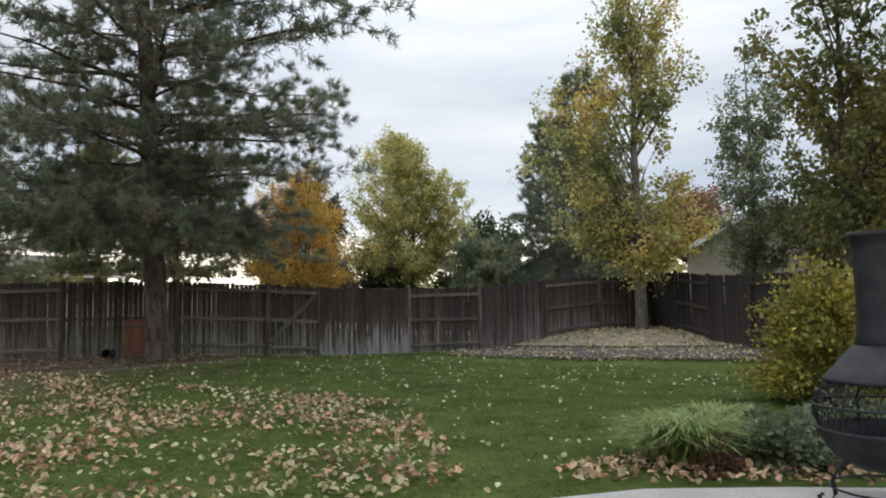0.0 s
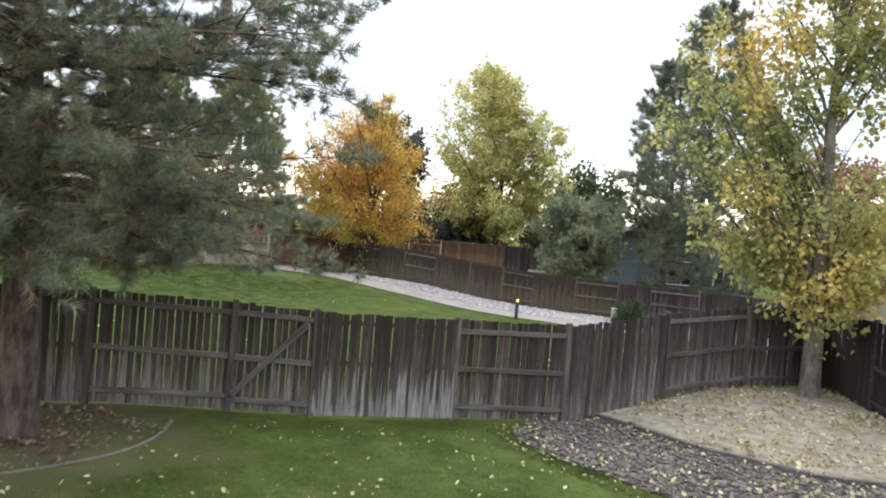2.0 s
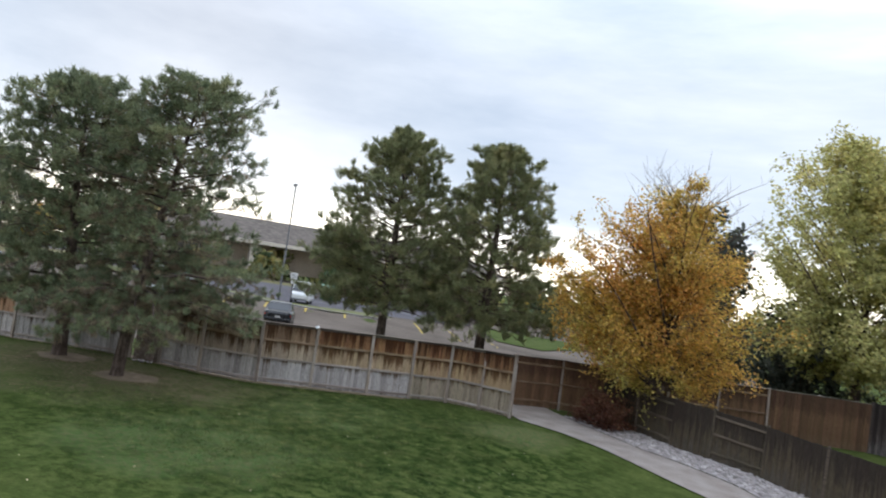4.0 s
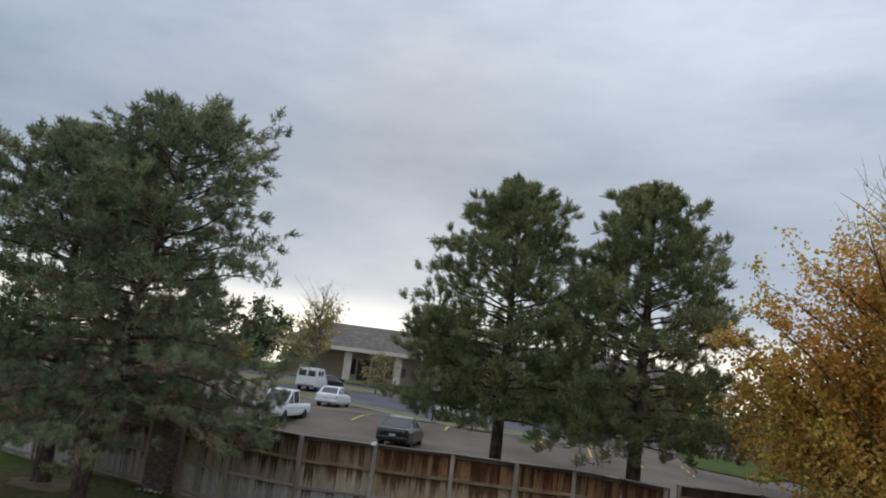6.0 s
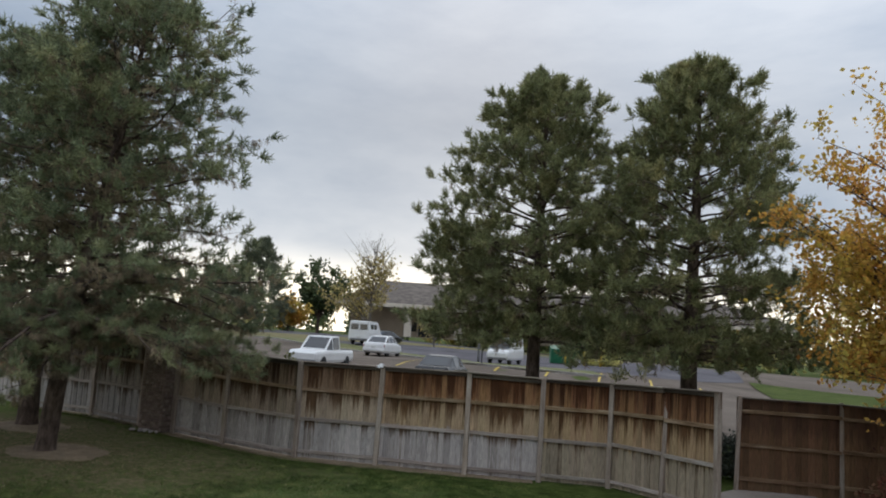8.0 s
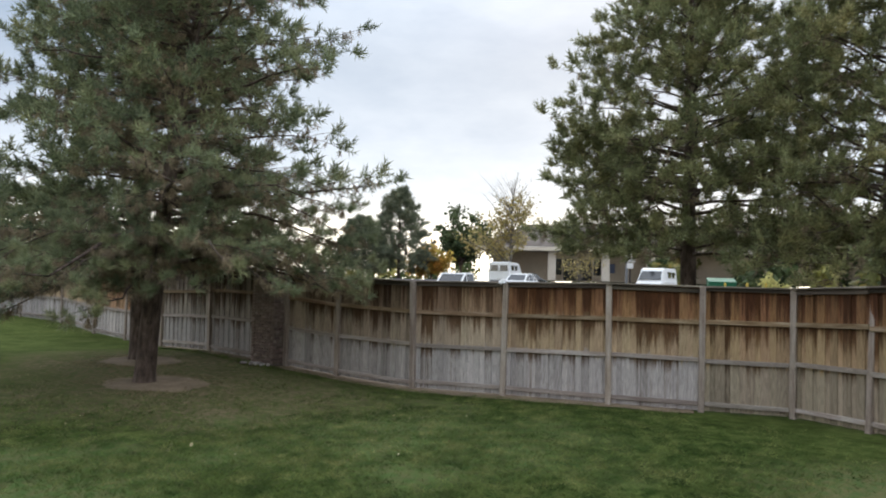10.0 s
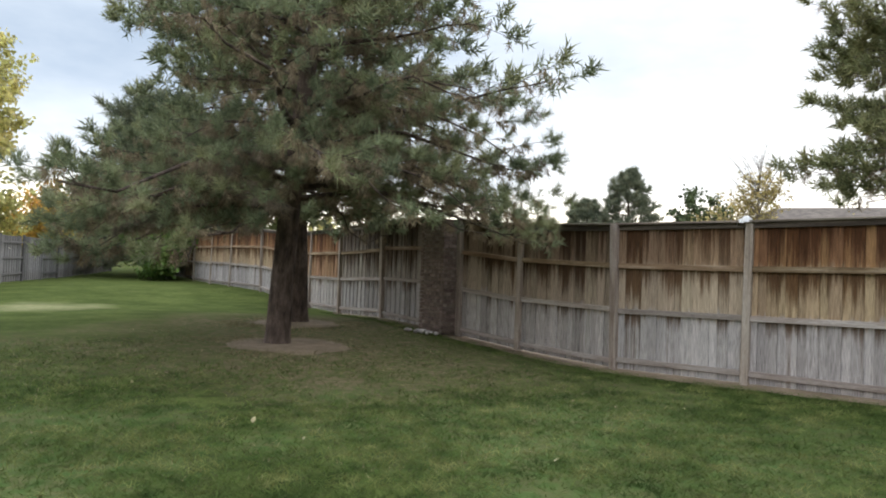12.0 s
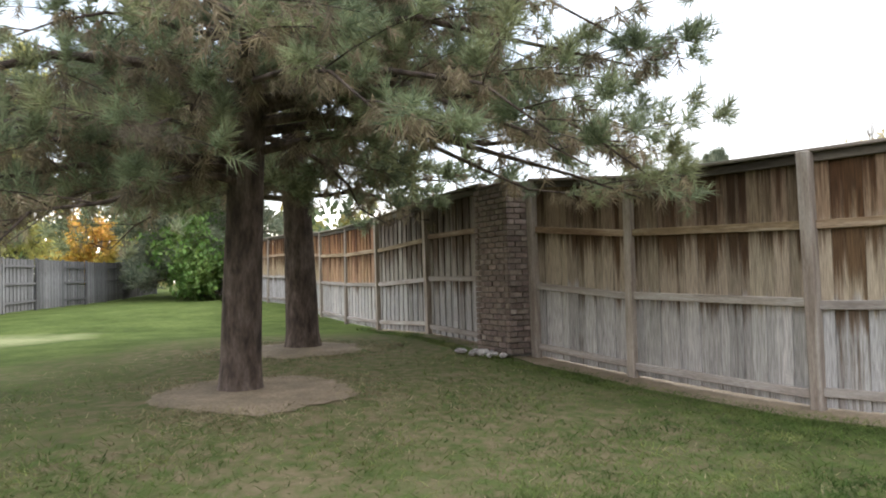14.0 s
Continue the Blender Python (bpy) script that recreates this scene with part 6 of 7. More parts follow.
def vehicle(kind, label, at, turn, paint):
    root = thing(kind, label, "car" if kind != "van" else "van", (at[0], at[1], gz(*at) + 0.055), turn)
    if kind == "sedan":
        body = [(-2.3, 0.62, 0.42, 0.78), (-2.22, 0.80, 0.28, 0.93), (-1.4, 0.88, 0.22, 0.96), (0.0, 0.89, 0.2, 0.93), (1.1, 0.88, 0.2, 0.88), (2.0, 0.82, 0.24, 0.74), (2.3, 0.66, 0.38, 0.62)]
        cab = [(-1.75, 0.78, 0.70, 0.9, 0.93), (-1.05, 0.80, 0.62, 0.9, 1.36), (-0.1, 0.81, 0.63, 0.9, 1.41), (0.55, 0.80, 0.60, 0.88, 1.33), (1.35, 0.76, 0.68, 0.84, 0.88)]
        axles, r = (-1.35, 1.4), 0.31
    elif kind == "pickup":
        body = [(-2.65, 0.80, 0.5, 0.98), (-2.6, 0.88, 0.42, 1.02), (-0.5, 0.90, 0.36, 1.03), (0.9, 0.90, 0.36, 1.05), (2.3, 0.86, 0.38, 1.0), (2.6, 0.74, 0.45, 0.86)]
        cab = [(-0.72, 0.80, 0.68, 1.0, 1.72), (-0.6, 0.82, 0.70, 1.0, 1.76), (0.35, 0.82, 0.70, 1.0, 1.74), (1.15, 0.80, 0.74, 1.0, 1.06)]
        axles, r = (-1.65, 1.7), 0.37
    else:
        body = [(-2.6, 0.92, 0.42, 1.2), (-2.55, 0.97, 0.34, 1.25), (0.9, 0.98, 0.32, 1.25), (1.7, 0.96, 0.34, 1.15), (2.5, 0.86, 0.38, 1.0), (2.6, 0.78, 0.48, 0.85)]
        cab = [(-2.58, 0.93, 0.84, 1.2, 2.0), (-2.45, 0.94, 0.82, 1.2, 2.06), (0.6, 0.94, 0.82, 1.2, 2.05), (1.1, 0.93, 0.80, 1.2, 1.95), (1.85, 0.90, 0.84, 1.1, 1.2)]
        axles, r = (-1.6, 1.65), 0.36
    bm = loft([(x, hull_ring(h, lo, hi)) for x, h, lo, hi in body])
    bmesh.ops.bevel(bm, geom=bm.edges[:], offset=0.02, segments=1, affect="EDGES")
    part("body", bm, paint, root)
    bm = loft([(x, glass_ring(b, t, lo, hi)) for x, b, t, lo, hi in cab])
    bmesh.ops.recalc_face_normals(bm, faces=bm.faces[:])
    panes = [([v.co.copy() for v in f.verts], f.normal.copy()) for f in bm.faces if -0.3 < f.normal.z < 0.93 and f.calc_area() > 0.12] if kind != "van" else []
    part("cabin", bm, paint, root)
    for ring, n in panes:
        mid = sum(ring, Vector()) / len(ring)
        pb = bmesh.new()
        low = [pb.verts.new(mid + (c - mid) * 0.86 - n * 0.01) for c in ring]
        top = [pb.verts.new(mid + (c - mid) * 0.85 + n * 0.012) for c in ring]
        pb.faces.new(top)
        for k in range(len(ring)):
            pb.faces.new((low[k], low[(k + 1) % len(ring)], top[(k + 1) % len(ring)], top[k]))
        part("window", pb, GLASS_DARK, root, "dark window pane")
    roof = [c for c in cab if c[4] > 1.2][:3]
    top = [(x + (0.05 if k == 0 else -0.05), [(-t - 0.01, hi - 0.03), (t + 0.01, hi - 0.03), (t - 0.04, hi + 0.02), (-t + 0.04, hi + 0.02)]) for k, (x, b, t, lo, hi) in enumerate(roof)]
    part("roof", loft(top), paint, root)
    if kind == "van":
        x0 = -2.615
        for y in (-0.42, 0.42):
            part("rear_window", box(x0 - 0.02, x0 + 0.03, y - 0.33, y + 0.33, 1.32, 1.8, 0.01), GLASS_DARK, root)
            for xw in (-1.5, -0.3):
                s = math.copysign(1, y)
                part("side_window", box(xw - 0.42, xw + 0.42, s * 0.875 - 0.04, s * 0.875 + 0.055, 1.36, 1.8, 0.01), GLASS_DARK, root)
        part("windscreen", loft([(1.14, [(-0.76, 1.26), (0.76, 1.26), (0.72, 1.9), (-0.72, 1.9)]), (1.88, [(-0.8, 1.22), (0.8, 1.22), (0.8, 1.25), (-0.8, 1.25)])]), GLASS_DARK, root)
    if kind == "pickup":
        part("bed_lining", box(-2.5, -0.8, -0.74, 0.74, 0.98, 1.036), TYRE, root)
    for x in axles:
        for y in (-0.80, 0.80):
            wheel(root, x, y * (1.1 if kind != "sedan" else 1.0), r)
    xr, xf = body[0][0], body[-1][0]
    for y in (-0.6, 0.6):
        part("tail_light", box(xr - 0.015 + 0.06, xr + 0.1, y - 0.17, y + 0.17, body[1][3] - 0.3, body[1][3] - 0.14, 0.01), TAIL, root)
        part("headlight", box(xf - 0.14, xf - 0.03, y - 0.17, y + 0.17, body[-1][3] - 0.17, body[-1][3] - 0.03, 0.01), LAMP_GLASS, root)
    part("rear_bumper", box(xr - 0.06, xr + 0.12, -0.78, 0.78, 0.36, 0.54, 0.03), paint if kind == "sedan" else TRIM_GREY, root)
    part("front_bumper", box(xf - 0.14, xf + 0.05, -0.76, 0.76, 0.36, 0.54, 0.03), paint if kind == "sedan" else TRIM_GREY, root)
    part("plate", box(xr - 0.075, xr - 0.055, -0.16, 0.16, 0.56, 0.68), PLATE, root, "pale number plate")
    return root


vehicle("sedan", "black sedan parked beyond the cedar fence", (-38.8, 45.9), 138, PAINT_BLACK)
vehicle("sedan", "white sedan parked in the lot", (-56.8, 50.6), 140, PAINT_WHITE)
vehicle("pickup", "white pickup truck parked in the lot", (-46.9, 42.6), -42, PAINT_WHITE)
vehicle("van", "white panel van parked across the lot", (-71.5, 55.3), 143, PAINT_WHITE)
vehicle("van", "white passenger van with its front to the grass median", (-48.5, 55.6), -46, PAINT_WHITE).scale = (0.85, 0.8, 0.82)
vehicle("sedan", "dark car near the building", (-86.5, 64.0), 120, PAINT_BLACK)
vehicle("sedan", "dark blue car at the edge of the lot", (-74.0, 40.0), 100, PAINT_BLUE)

# ---- parking lot markings, sign, bin ----
for k in range(8):
    cx, cy = -46.5 + 1.9 * k, 46.9 + 2.1 * k
    o = wobble([(cx, cy), (cx + 0.10, cy + 0.09), (cx - 4.2, cy + 3.9), (cx - 4.3, cy + 3.81)], 0.004, k, 2)
    patch("parking_line", o, PAINT_YELLOW, 0.065, 2.0, label="worn yellow parking line", category="line")
for k in range(5):
    cx, cy = -35.5 + 1.9 * k, 42.0 + 2.1 * k
    o = [(cx, cy), (cx + 0.10, cy + 0.09), (cx - 3.0, cy + 2.8), (cx - 3.1, cy + 2.71)]
    patch("parking_line", o, PAINT_YELLOW, 0.065, 2.0, label="worn yellow parking line", category="line")
strip("yellow_kerb", "yellow painted kerb by the building", smooth_line([(-92, 62), (-86, 74)], 8), 0.3, 0.14, PAINT_YELLOW, "kerb")
strip("median_kerb", "pale concrete kerb along the grass median", smooth_line([(-100, 46.9), (-70, 48.5), (-61, 53.1), (-54, 53.5), (-46.5, 50.7), (-42.2, 53.4), (-40.9, 57.5)], 40), 0.22, 0.15, CONCRETE, "kerb")

sg = thing("parking_sign", "two white signs on a dark post", "sign", (-45.6, 52.1, gz(-45.6, 52.1)), 62)
part("post", box(-0.04, 0.04, -0.04, 0.04, 0, 2.35, 0.008), IRON, sg)
part("upper_sign", box(-0.26, 0.26, -0.065, -0.042, 1.98, 2.42, 0.012), SIGN_WHITE, sg, "white sign plate with grey bars")
part("lower_sign", box(-0.17, 0.17, -0.065, -0.042, 1.62, 1.92, 0.012), SIGN_WHITE, sg)
for k in range(3):
    part("text_bar", box(-0.18, 0.18, -0.069, -0.066, 2.08 + 0.1 * k, 2.12 + 0.1 * k), TRIM_GREY, sg)

bin_ = thing("waste_bin", "dark green steel waste container", "waste bin", (-58.8, 68.0, gz(-58.8, 68.0)), 60)
part("tub", loft([(-1.0, [(-0.6, 0.1), (0.6, 0.1), (0.75, 1.5), (-0.75, 1.2)]), (1.0, [(-0.6, 0.1), (0.6, 0.1), (0.75, 1.5), (-0.75, 1.2)])]), BIN_GREEN, bin_)
part("bin_lid", loft([(-1.02, [(-0.78, 1.22), (0.78, 1.52), (0.78, 1.57), (-0.78, 1.27)]), (1.02, [(-0.78, 1.22), (0.78, 1.52), (0.78, 1.57), (-0.78, 1.27)])]), BIN_GREEN, bin_)
for k, (x, y) in enumerate(((-57.3, 67.2), (-56.6, 68.6), (-56.0, 69.8))):
    b = thing("guard_post", "yellow steel guard post", "bollard", (x, y, gz(x, y)), group="guard posts by the bin")
    part("pipe", lathe([(0.09, 0), (0.09, 1.15), (0.07, 1.22), (0.01, 1.25)], 14), PAINT_YELLOW, b, smooth=True)

lamp = thing("lot_lamp", "slim grey parking lot lamp post", "street lamp", (-50.0, 54.5, gz(-50.0, 54.5)), 150)
part("pole", lathe([(0.1, 0), (0.09, 0.3), (0.05, 9.3), (0.045, 9.4)], 12), TRIM_GREY, lamp, smooth=True)
part("lamp_head", box(-0.1, 0.7, -0.13, 0.13, 9.35, 9.5, 0.03), TRIM_GREY, lamp)

# ---- building beyond the lot ----
bld = thing("hall_building", "tan single-storey hall with a low hipped brown roof", "building", (-106.0, 80.0, 3.2), 65)
bld.scale = (1.25, 1.25, 1.25)
part("wall", box(-10.0, 44.0, 3.0, 18.0, 0, 3.9), TAN_WALL, bld)
part("roof", loft([(-11.5, [(-1.2, 3.6), (20, 3.6), (20, 3.75), (-1.2, 3.75)]), (-6.3, [(-1.2, 3.6), (20, 3.6), (11, 7.0), (8, 7.0)]), (38.0, [(-1.2, 3.6), (20, 3.6), (11, 7.0), (8, 7.0)]), (46.0, [(-1.2, 3.6), (20, 3.6), (20, 3.75), (-1.2, 3.75)])]), ROOF_BROWN, bld)
part("eave_board", box(-11.6, 46.1, -1.32, -1.21, 3.35, 3.80, 0.01), STUCCO_PALE, bld)
for x in (-8.0, -3.0, 3.0, 8.0):
    part("column", box(x - 0.45, x + 0.45, -0.45, 0.45, 0, 3.75, 0.04), STUCCO_PALE, bld)
part("beam", box(-8.8, 8.8, -0.32, 0.32, 3.35, 3.72, 0.02), STUCCO_PALE, bld)
for x in (-2.6, -0.9, 0.9, 2.6):
    w = part("door" if abs(x) < 1 else "window", box(x - 0.75, x + 0.75, 2.9, 3.02, 0.1 if abs(x) < 1 else 0.7, 2.6, 0.02), GLASS_DARK, bld)
    part("frame", box(x - 0.82, x - 0.75, 2.87, 3.03, 0.05, 2.68), STUCCO_PALE, w)
part("posters", box(3.6, 4.3, 2.93, 2.99, 1.0, 2.1), PAINT_BLUE, bld)

# ---- houses ----


def house(name, label, at, turn, wide, deep, eave, ridge, wall_m, roof_m, windows):
    root = thing(name, label, "house", (at[0], at[1], gz(*at)), turn)
    h, d = wide / 2, deep
    part("wall", loft([(-h, [(0, -0.2), (d, -0.2), (d, eave), (0, eave)]), (0, [(0, -0.2), (d, -0.2), (d, ridge), (0, ridge)]), (h, [(0, -0.2), (d, -0.2), (d, eave), (0, eave)])]), wall_m, root)
    bm = bmesh.new()
    rise = (ridge - eave) / h
    for s in (-1, 1):
        x1 = s * (h + 0.5)
        z1 = eave - 0.5 * rise
        v = [bm.verts.new(p) for p in ((x1, -0.5, z1 + 0.03), (0, -0.5, ridge + 0.03), (0, d + 0.5, ridge + 0.03), (x1, d + 0.5, z1 + 0.03), (x1, -0.5, z1 + 0.22), (0, -0.5, ridge + 0.22), (0, d + 0.5, ridge + 0.22), (x1, d + 0.5, z1 + 0.22))]
        for q in ((0, 1, 2, 3), (4, 5, 6, 7), (0, 1, 5, 4), (1, 2, 6, 5), (2, 3, 7, 6), (3, 0, 4, 7)):
            bm.faces.new([v[i] for i in q])
    part("roof", bm, roof_m, root)
    for s in (-1, 1):
        b = bmesh.new()
        add_box(b, 0, math.hypot(h + 0.5, (h + 0.5) * rise), -0.03, 0.03, -0.12, 0.12)
        ob = part("bargeboard", b, TRIM_WHITE, root)
        ob.matrix_basis = pose(0, -0.54, ridge + 0.06, 0, 0, 0) @ (pose(0, 0, 0, 0, math.degrees(math.atan(rise)), 0) if s > 0 else pose(0, 0, 0, 0, 0, 180) @ pose(0, 0, 0, 0, math.degrees(math.atan(rise)), 0))
    for x, z, w, t in windows:
        win = part("window", box(x - w / 2, x + w / 2, -0.05, 0.05, z, z + t, 0.01), GLASS_DARK, root)
        for bx in ((x - w / 2 - 0.09, x - w / 2, z - 0.09, z + t + 0.09), (x + w / 2, x + w / 2 + 0.09, z - 0.09, z + t + 0.09), (x - w / 2, x + w / 2, z - 0.09, z), (x - w / 2, x + w / 2, z + t, z + t + 0.09), (x - 0.03, x + 0.03, z, z + t)):
            part("frame", box(bx[0], bx[1], -0.09, 0.06, bx[2], bx[3]), TRIM_WHITE, win)
    return root


house("blue_house", "blue-grey gabled house behind the evergreens", (3.4, 55.5), 6, 9.0, 10.0, 3.6, 6.0, BLUE_SIDING, ROOF_GREY, [(0.3, 1.0, 1.8, 1.4), (2.9, 1.0, 1.1, 1.3)])
house("beige_house", "beige gabled house beyond the side fence", (13.3, 36.0), -12, 8.0, 9.0, 4.1, 6.4, BEIGE_SIDING, ROOF_BROWN, [(-1.6, 0.9, 1.2, 1.1), (1.8, 0.9, 1.2, 1.1)])
house("tan_house", "tan house with a low brown roof beyond the trees", (18.5, 49.0), -10, 12.0, 9.0, 3.2, 5.6, BEIGE_SIDING, ROOF_BROWN, [(-3, 0.9, 1.4, 1.1), (3, 0.9, 1.4, 1.1)])
for x0, y0, x1, y1, tall in ((-6.2, 55.6, -1.0, 54.6, 0.9), (-5.6, 52.8, -2.2, 52.2, 0.55)):
    wl = thing("garden_wall", "low pinkish stone garden wall", "wall", (x0, y0, gz(x0, y0)), math.degrees(math.atan2(y1 - y0, x1 - x0)))
    L = math.dist((x0, y0), (x1, y1))
    for row in range(int(tall / 0.18)):
        x = -0.25 * (row % 2)
        while x < L:
            w = random.uniform(0.35, 0.6)
            part("stone", box(x, x + w - 0.02, random.uniform(-0.17, -0.13), 0.15, row * 0.18, row * 0.18 + 0.168, 0.02), PINK_STONE, wl)
            x += w

# ---- far woods ----
rng = np.random.default_rng(77)
FAR = []
for a0, a1, r0, r1, n, tall in ((95, 180, 150, 260, 90, 9), (92, 150, 110, 170, 90, 6), (40, 95, 95, 170, 110, 9), (-25, 40, 60, 120, 70, 8), (180, 215, 85, 150, 50, 9)):
    for k in range(n):
        a, r = math.radians(rng.uniform(a0, a1)), rng.uniform(r0, r1)
        FAR.append((r * math.cos(a), 20 + r * math.sin(a), tall * rng.uniform(0.45, 1.1), rng.uniform(3.0, 6.0)))
for mat, pick, nm in ((LEAF_DARK, 0, "far_woods"), (LEAF_OLIVE, 1, "far_woods"), (LEAF_YELLOWGREEN, 2, "far_woods")):
    PP = []
    for k, (x, y, t, w) in enumerate(FAR):
        if (k * 7) % 5 // 2 != pick:
            continue
        n = 130
        d = rng.normal(size=(n, 3))
        d /= np.linalg.norm(d, axis=1)[:, None]
        d *= rng.uniform(0.45, 1.05, (n, 1))
        PP.append(np.array([x, y, gz(x, y) + t * 0.52]) + d * [w * 0.5, w * 0.5, t * 0.5])
    PP = np.concatenate(PP)
    v, f = spread(LEAF_T[0], LEAF_T[1], PP, rng.normal(size=PP.shape), rng.uniform(0.7, 1.5, len(PP)), rng)
    tagged(link(nm, array_mesh(nm, v, f), mat), "distant line of mixed trees", "trees", "", "stuff")

# ---- stones, mulch chips, fallen leaves, grass ----


def scatter(outline, count, seed):
    rng = np.random.default_rng(seed)
    o = np.array(outline)
    lo, hi = o.min(0), o.max(0)
    out = np.zeros((0, 2))
    while len(out) < count:
        p = rng.uniform(lo, hi, (count * 2, 2))
        out = np.concatenate([out, p[inside(p, list(outline))]])
    return out[:count], rng


def pebbles(name, label, outline, count, size, material, seed, lift=0.03, flat=0.6, category="stones"):
    p, rng = scatter(outline, count, seed)
    g = (1 + 5**0.5) / 2
    ico = np.array([(-1, g, 0), (1, g, 0), (-1, -g, 0), (1, -g, 0), (0, -1, g), (0, 1, g), (0, -1, -g), (0, 1, -g), (g, 0, -1), (g, 0, 1), (-g, 0, -1), (-g, 0, 1)]) / 1.9
    tri = np.array([(0, 11, 5), (0, 5, 1), (0, 1, 7), (0, 7, 10), (0, 10, 11), (1, 5, 9), (5, 11, 4), (11, 10, 2), (10, 7, 6), (7, 1, 8), (3, 9, 4), (3, 4, 2), (3, 2, 6), (3, 6, 8), (3, 8, 9), (4, 9, 5), (2, 4, 11), (6, 2, 10), (8, 6, 7), (9, 8, 1)])
    s = size * rng.uniform(0.5, 1.5, (count, 1, 1)) * rng.uniform(0.7, 1.3, (count, 1, 3)) * [1, 1, flat]
    a = rng.uniform(0, 6.28, count)
    v = ico[None] * (1 + rng.uniform(-0.15, 0.15, (count, 12, 1))) * s
    x = v[..., 0] * np.cos(a)[:, None] - v[..., 1] * np.sin(a)[:, None] + p[:, 0:1]
    y = v[..., 0] * np.sin(a)[:, None] + v[..., 1] * np.cos(a)[:, None] + p[:, 1:2]
    z = v[..., 2] + (hs(p) + lift)[:, None] + size * 0.25
    vv = np.stack([x, y, z], -1).reshape(-1, 3)
    ff = (tri[None] + 12 * np.arange(count)[:, None, None]).reshape(-1, 3)
    return tagged(link(name, array_mesh(name, vv, ff), material), label, category, "", "stuff")


pebbles("river_stones", "loose pale river stones beside the path", ROCK_OUT, 6800, 0.055, STONE, 81)
pebbles("mulch_chips", "dark bark chips", [(x, y) for x, y in BARK_OUT], 4800, 0.036, MULCH, 82, flat=0.45, category="mulch")
pebbles("dirt_clods", "small pale stones at the pillar foot", [(-28.9, 31.0), (-28.2, 31.6), (-28.5, 31.9), (-29.0, 31.4)], 14, 0.06, STONE, 83)

CURL = (np.array([(0, 0, 0), (0.34, 0.28, 0.10), (0.26, 0.72, 0.14), (0, 1, 0.04), (-0.26, 0.72, 0.14), (-0.34, 0.28, 0.10)]), np.array([(0, 1, 2, 3), (0, 3, 4, 5)]))


def litter(name, label, outline, count, size, material, seed, lift=0.02, clump=0.0, scale=0.8, flat=0.6):
    """Fallen leaves lying on the ground; clump: how strongly they gather into drifts."""
    p, rng = scatter(outline, count * (3 if clump else 1), seed)
    if clump:
        w = np.array([noise.noise((x * scale, y * scale, seed)) + 0.5 * noise.noise((x * scale * 3, y * scale * 3, seed)) for x, y in p])
        p = p[np.argsort(-(w * clump + rng.uniform(-0.5, 0.5, len(p))))[:count]]
    n = len(p)
    pts = np.column_stack([p, hs(p) + lift + rng.uniform(0, 0.03, n)])
    a = rng.uniform(0, 6.28, n)
    aim = np.stack([np.cos(a), np.sin(a), rng.normal(0, flat, n)], 1)
    y = aim / np.linalg.norm(aim, axis=1)[:, None]
    up = np.stack([rng.normal(0, flat, n), rng.normal(0, flat, n), np.ones(n)], 1)
    x = np.cross(y, up)
    x /= np.linalg.norm(x, axis=1)[:, None]
    z = np.cross(x, y)
    t = CURL[0][None] * (size * rng.uniform(0.5, 1.35, n))[:, None, None]
    v = pts[:, None] + t[..., 0:1] * x[:, None] + t[..., 1:2] * y[:, None] + t[..., 2:3] * z[:, None]
    f = (CURL[1][None] + 6 * np.arange(n)[:, None, None]).reshape(-1, 4)
    return tagged(link(name, array_mesh(name, v.reshape(-1, 3), f), material), label, "leaves", "", "stuff")


YARD = [(-11, -2), (2.4, -2), (3.6, 3.2), (6.0, 4.0), (6.0, 8), (8.5, 11.5), (3.5, 13.4), (0.5, 16.2), (-2.6, 14.6), (-3.2, 11.5), (-4.5, 9.5), (-12, 8)]
NEARLEFT = [(-10, 0.5), (1.2, 0.5), (3.1, 3.4), (2.6, 5.0), (1.6, 7.6), (-1.0, 8.2), (-4.5, 9.3), (-11, 8.5)]
litter("fallen_leaves", "drifts of tan fallen leaves on the lawn", NEARLEFT, 6500, 0.068, FALLEN_TAN, 91, 0.03, 1.3, 0.75)
litter("fallen_leaves", "straw-coloured leaves mixed into the drifts", NEARLEFT, 5500, 0.062, FALLEN_STRAW, 90, 0.03, 1.1, 0.75)
litter("fallen_leaves", "pale yellow leaves scattered on the lawn", YARD, 2300, 0.056, FALLEN_PALE, 92, 0.03, 0.5)
litter("fallen_leaves", "brown leaves under the pine", [(-12, 8.4), (-6, 8.8), (-4.2, 10.0), (-3.2, 11.5), (-3.2, 13.2), (-4.6, 13.6), (-13, 10.9)], 4200, 0.06, FALLEN_BROWN, 93, 0.015, 0.5)
litter("fallen_leaves", "pale leaves over the dark mulch", BARK_OUT, 1100, 0.062, FALLEN_PALE, 94, 0.06, 0.5)
litter("fallen_leaves", "tan leaves over the straw mound", STRAW_OUT, 1900, 0.075, FALLEN_STRAW, 95, 0.05, 0.9)
litter("fallen_leaves", "pale leaves on the lawn below the poplar", [(1.0, 19.8), (6, 24), (13, 26), (13, 33.5), (5, 33.8), (1.5, 29.5), (-0.6, 23)], 2400, 0.07, FALLEN_PALE, 96, 0.03, 0.8, 0.25)
litter("fallen_leaves", "few pale leaves on the shared lawn", [(-3, 18), (2, 20), (-2, 34), (-12, 37), (-24, 35), (-22, 22)], 150, 0.06, FALLEN_PALE, 97, 0.03)
litter("fallen_leaves", "tan leaf litter along the patio edge", [(3.9, 3.35), (7.5, 3.6), (7.2, 4.2), (5.0, 3.95), (4.2, 4.3), (3.7, 3.8)], 560, 0.068, FALLEN_TAN, 98, 0.02)


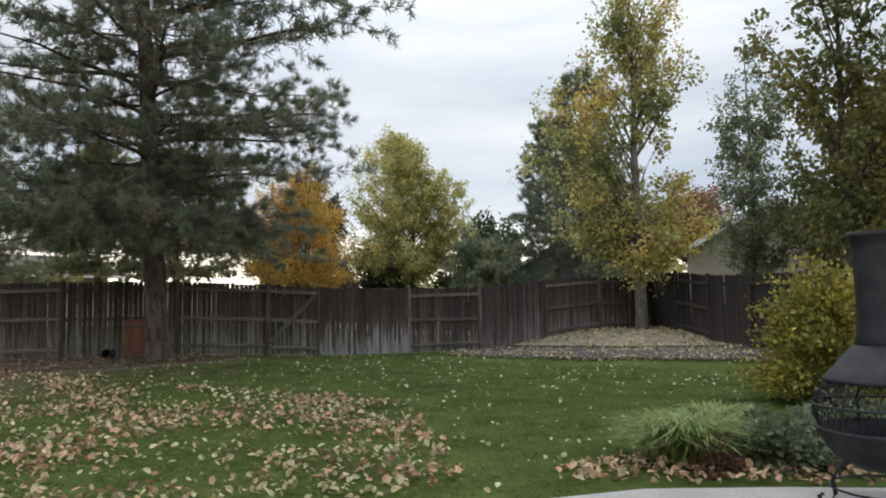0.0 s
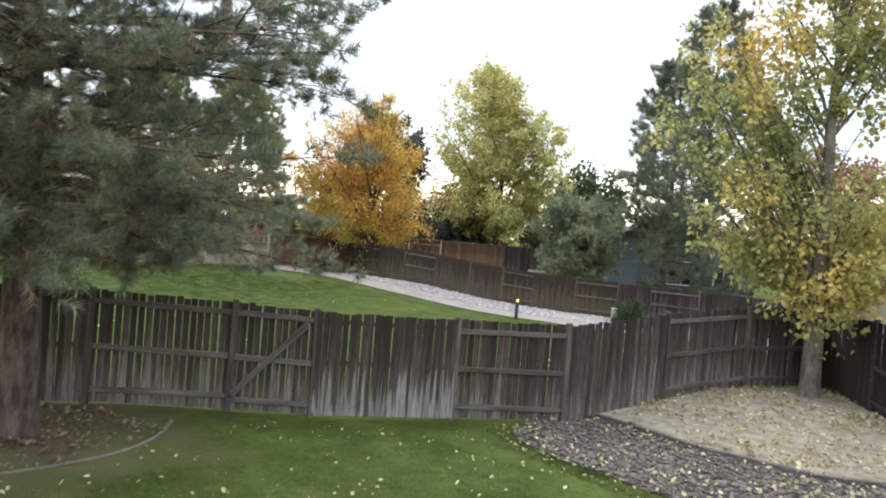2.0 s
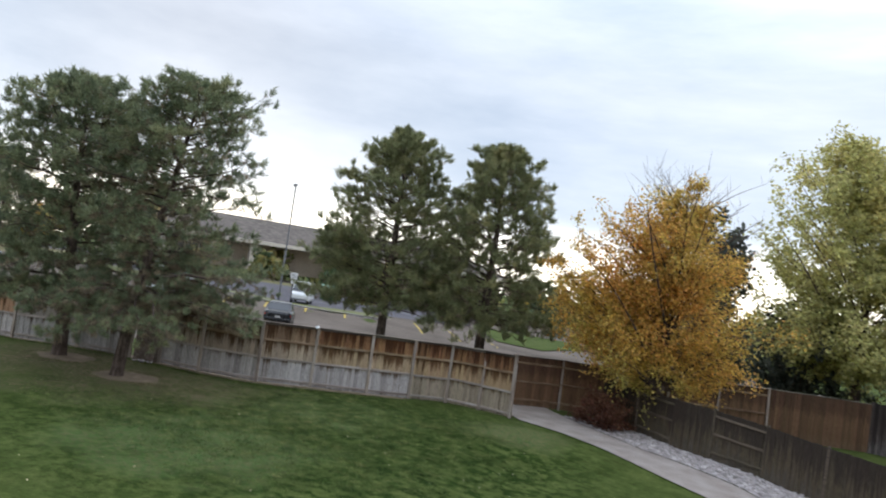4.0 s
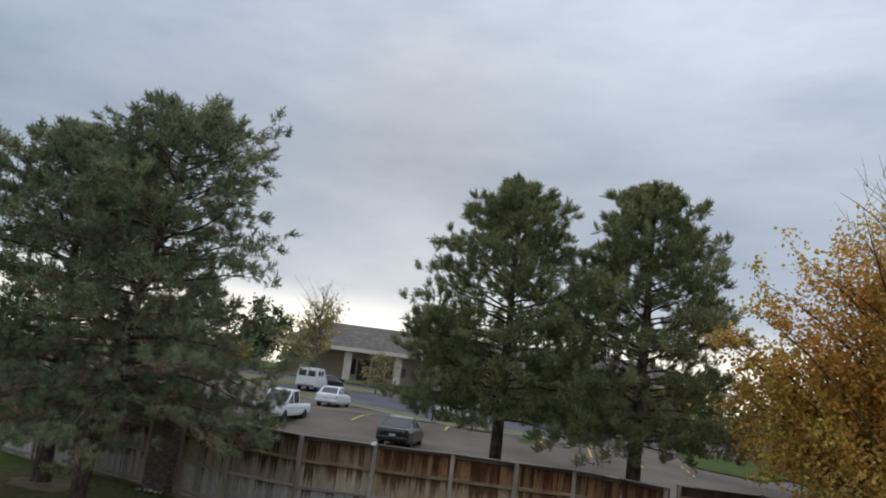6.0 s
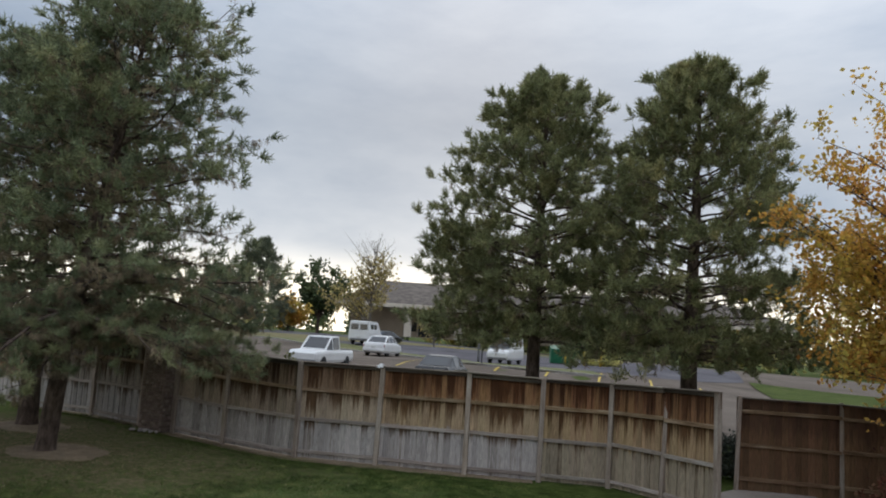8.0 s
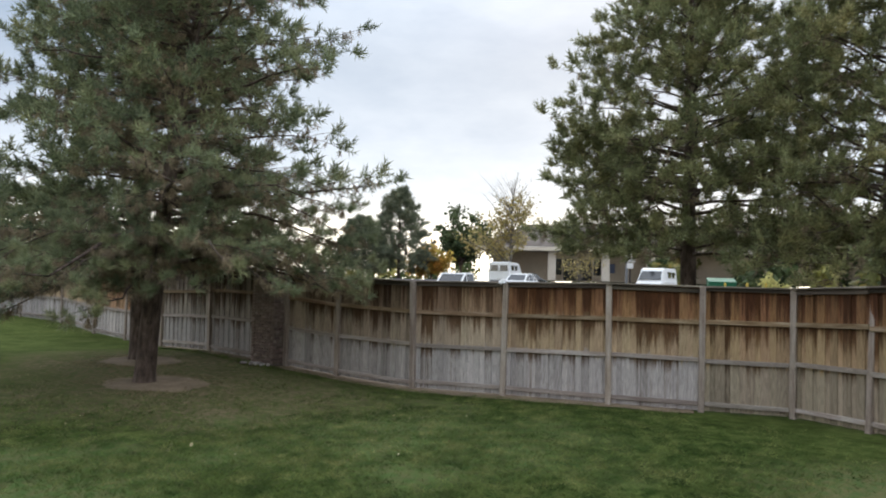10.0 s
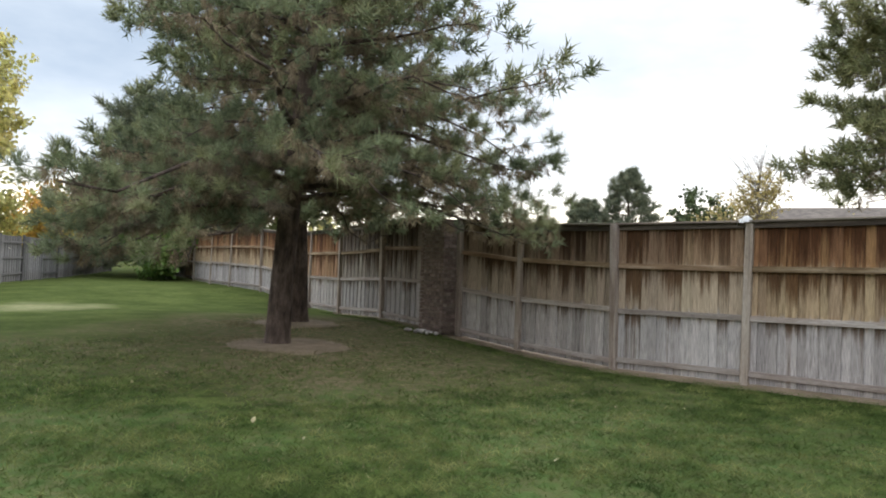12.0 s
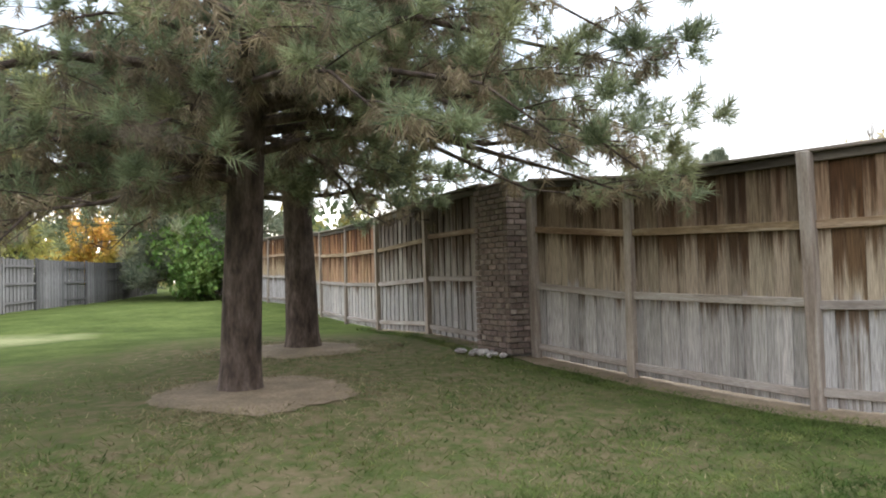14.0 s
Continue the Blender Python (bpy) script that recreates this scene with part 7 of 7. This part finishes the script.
def grass(name, label, outline, count, tall, wide, seed, material=None, clump=0.0, centre=None, bare=()):
    p, rng = scatter(outline, count, seed)
    if centre:
        d = np.hypot(p[:, 0] - centre[0], p[:, 1] - centre[1])
        p = p[(centre[2] - d) / centre[3] > rng.uniform(0, 1, len(p))]
    for x0, y0, r0, r1 in bare:
        d = np.hypot(p[:, 0] - x0, p[:, 1] - y0)
        p = p[(d - r0) / (r1 - r0) > rng.uniform(0, 1, len(p))]
    if clump:
        w = np.array([noise.noise((x * 0.9, y * 0.9, 3.0)) for x, y in p])
        p = p[w + rng.uniform(-0.5, 0.5, len(p)) > -clump]
    n = len(p)
    base = np.column_stack([p, hs(p) - 0.005])
    a = rng.uniform(0, 6.28, n)
    s = np.stack([np.cos(a), np.sin(a), np.zeros(n)], 1) * (wide * rng.uniform(0.6, 1.3, n))[:, None]
    tip = base + np.stack([rng.normal(0, 1.1, n), rng.normal(0, 1.1, n), np.full(n, 0.7)], 1) * (tall * rng.uniform(0.5, 1.3, n))[:, None]
    v = np.stack([base - s, base + s, tip], 1).reshape(-1, 3)
    return tagged(link(name, array_mesh(name, v, np.arange(3 * n).reshape(-1, 3)), material or BLADE), label, "grass", "", "stuff")


grass("grass_blades", "short green grass blades in the yard", [(-5, 2.0), (3.2, 2.0), (5.0, 5.0), (8, 11), (3, 13), (0, 15.5), (-4, 9.5)], 70000, 0.05, 0.005, 101)
grass("grass_blades", "short grass blades on the shared lawn", [(-12.5, 25.5), (-12.5, 39), (-20, 40.2), (-24.5, 35.6), (-28.0, 32.2), (-30, 25)], 420000, 0.075, 0.0055, 102, clump=0.2, centre=(-20.0, 31.8, 8.5, 6.0), bare=((-25.8, 29.4, 1.0, 5.0),))
grass("dry_grass_blades", "dry tan grass blades under the pines", [(-18.5, 26), (-17.0, 33.5), (-23.6, 35.3), (-29, 31.2), (-31, 25), (-25, 24.2)], 42000, 0.05, 0.005, 103, BLADE_DRY, clump=0.1, centre=(-24.2, 30.6, 6.0, 5.0), bare=((-25.8, 29.4, 0.9, 1.2),))
for cx, cy, seed in ((-25.8, 29.4, 104), (-29.2, 28.8, 105)):
    grass("grass_fringe", "ragged dry grass edge round the bare dirt ring", [(cx - 1.6, cy - 1.6), (cx + 1.6, cy - 1.6), (cx + 1.6, cy + 1.6), (cx - 1.6, cy + 1.6)], 16000, 0.05, 0.005, seed, BLADE_DRY, clump=0.2, centre=(cx, cy, 1.7, 0.8), bare=((cx, cy, 0.72, 1.15),))
grass("grass_fringe", "ragged grass edge along the fence dirt", [(x + 0.10, y - 0.12) for x, y in FOOT] + [(x + 0.46, y - 0.52) for x, y in FOOT[::-1]], 22000, 0.06, 0.005, 106, clump=0.15)
EDGE = [(0.6, 16.7), (1.4, 15.7), (2.4, 14.9), (4.3, 13.8), (6.8, 13.2), (9.0, 12.5)]
grass("grass_fringe", "ragged grass edge along the mulch bed", [(x - 0.25, y - 0.3) for x, y in EDGE] + [(x + 0.14, y + 0.2) for x, y in EDGE[::-1]], 15000, 0.06, 0.006, 107, clump=0.15)
litter("fallen_leaves", "tan leaves caught along the mulch edge", [(x - 0.3, y - 0.35) for x, y in EDGE] + [(x + 0.2, y + 0.25) for x, y in EDGE[::-1]], 420, 0.06, FALLEN_STRAW, 99, 0.04, 0.5)
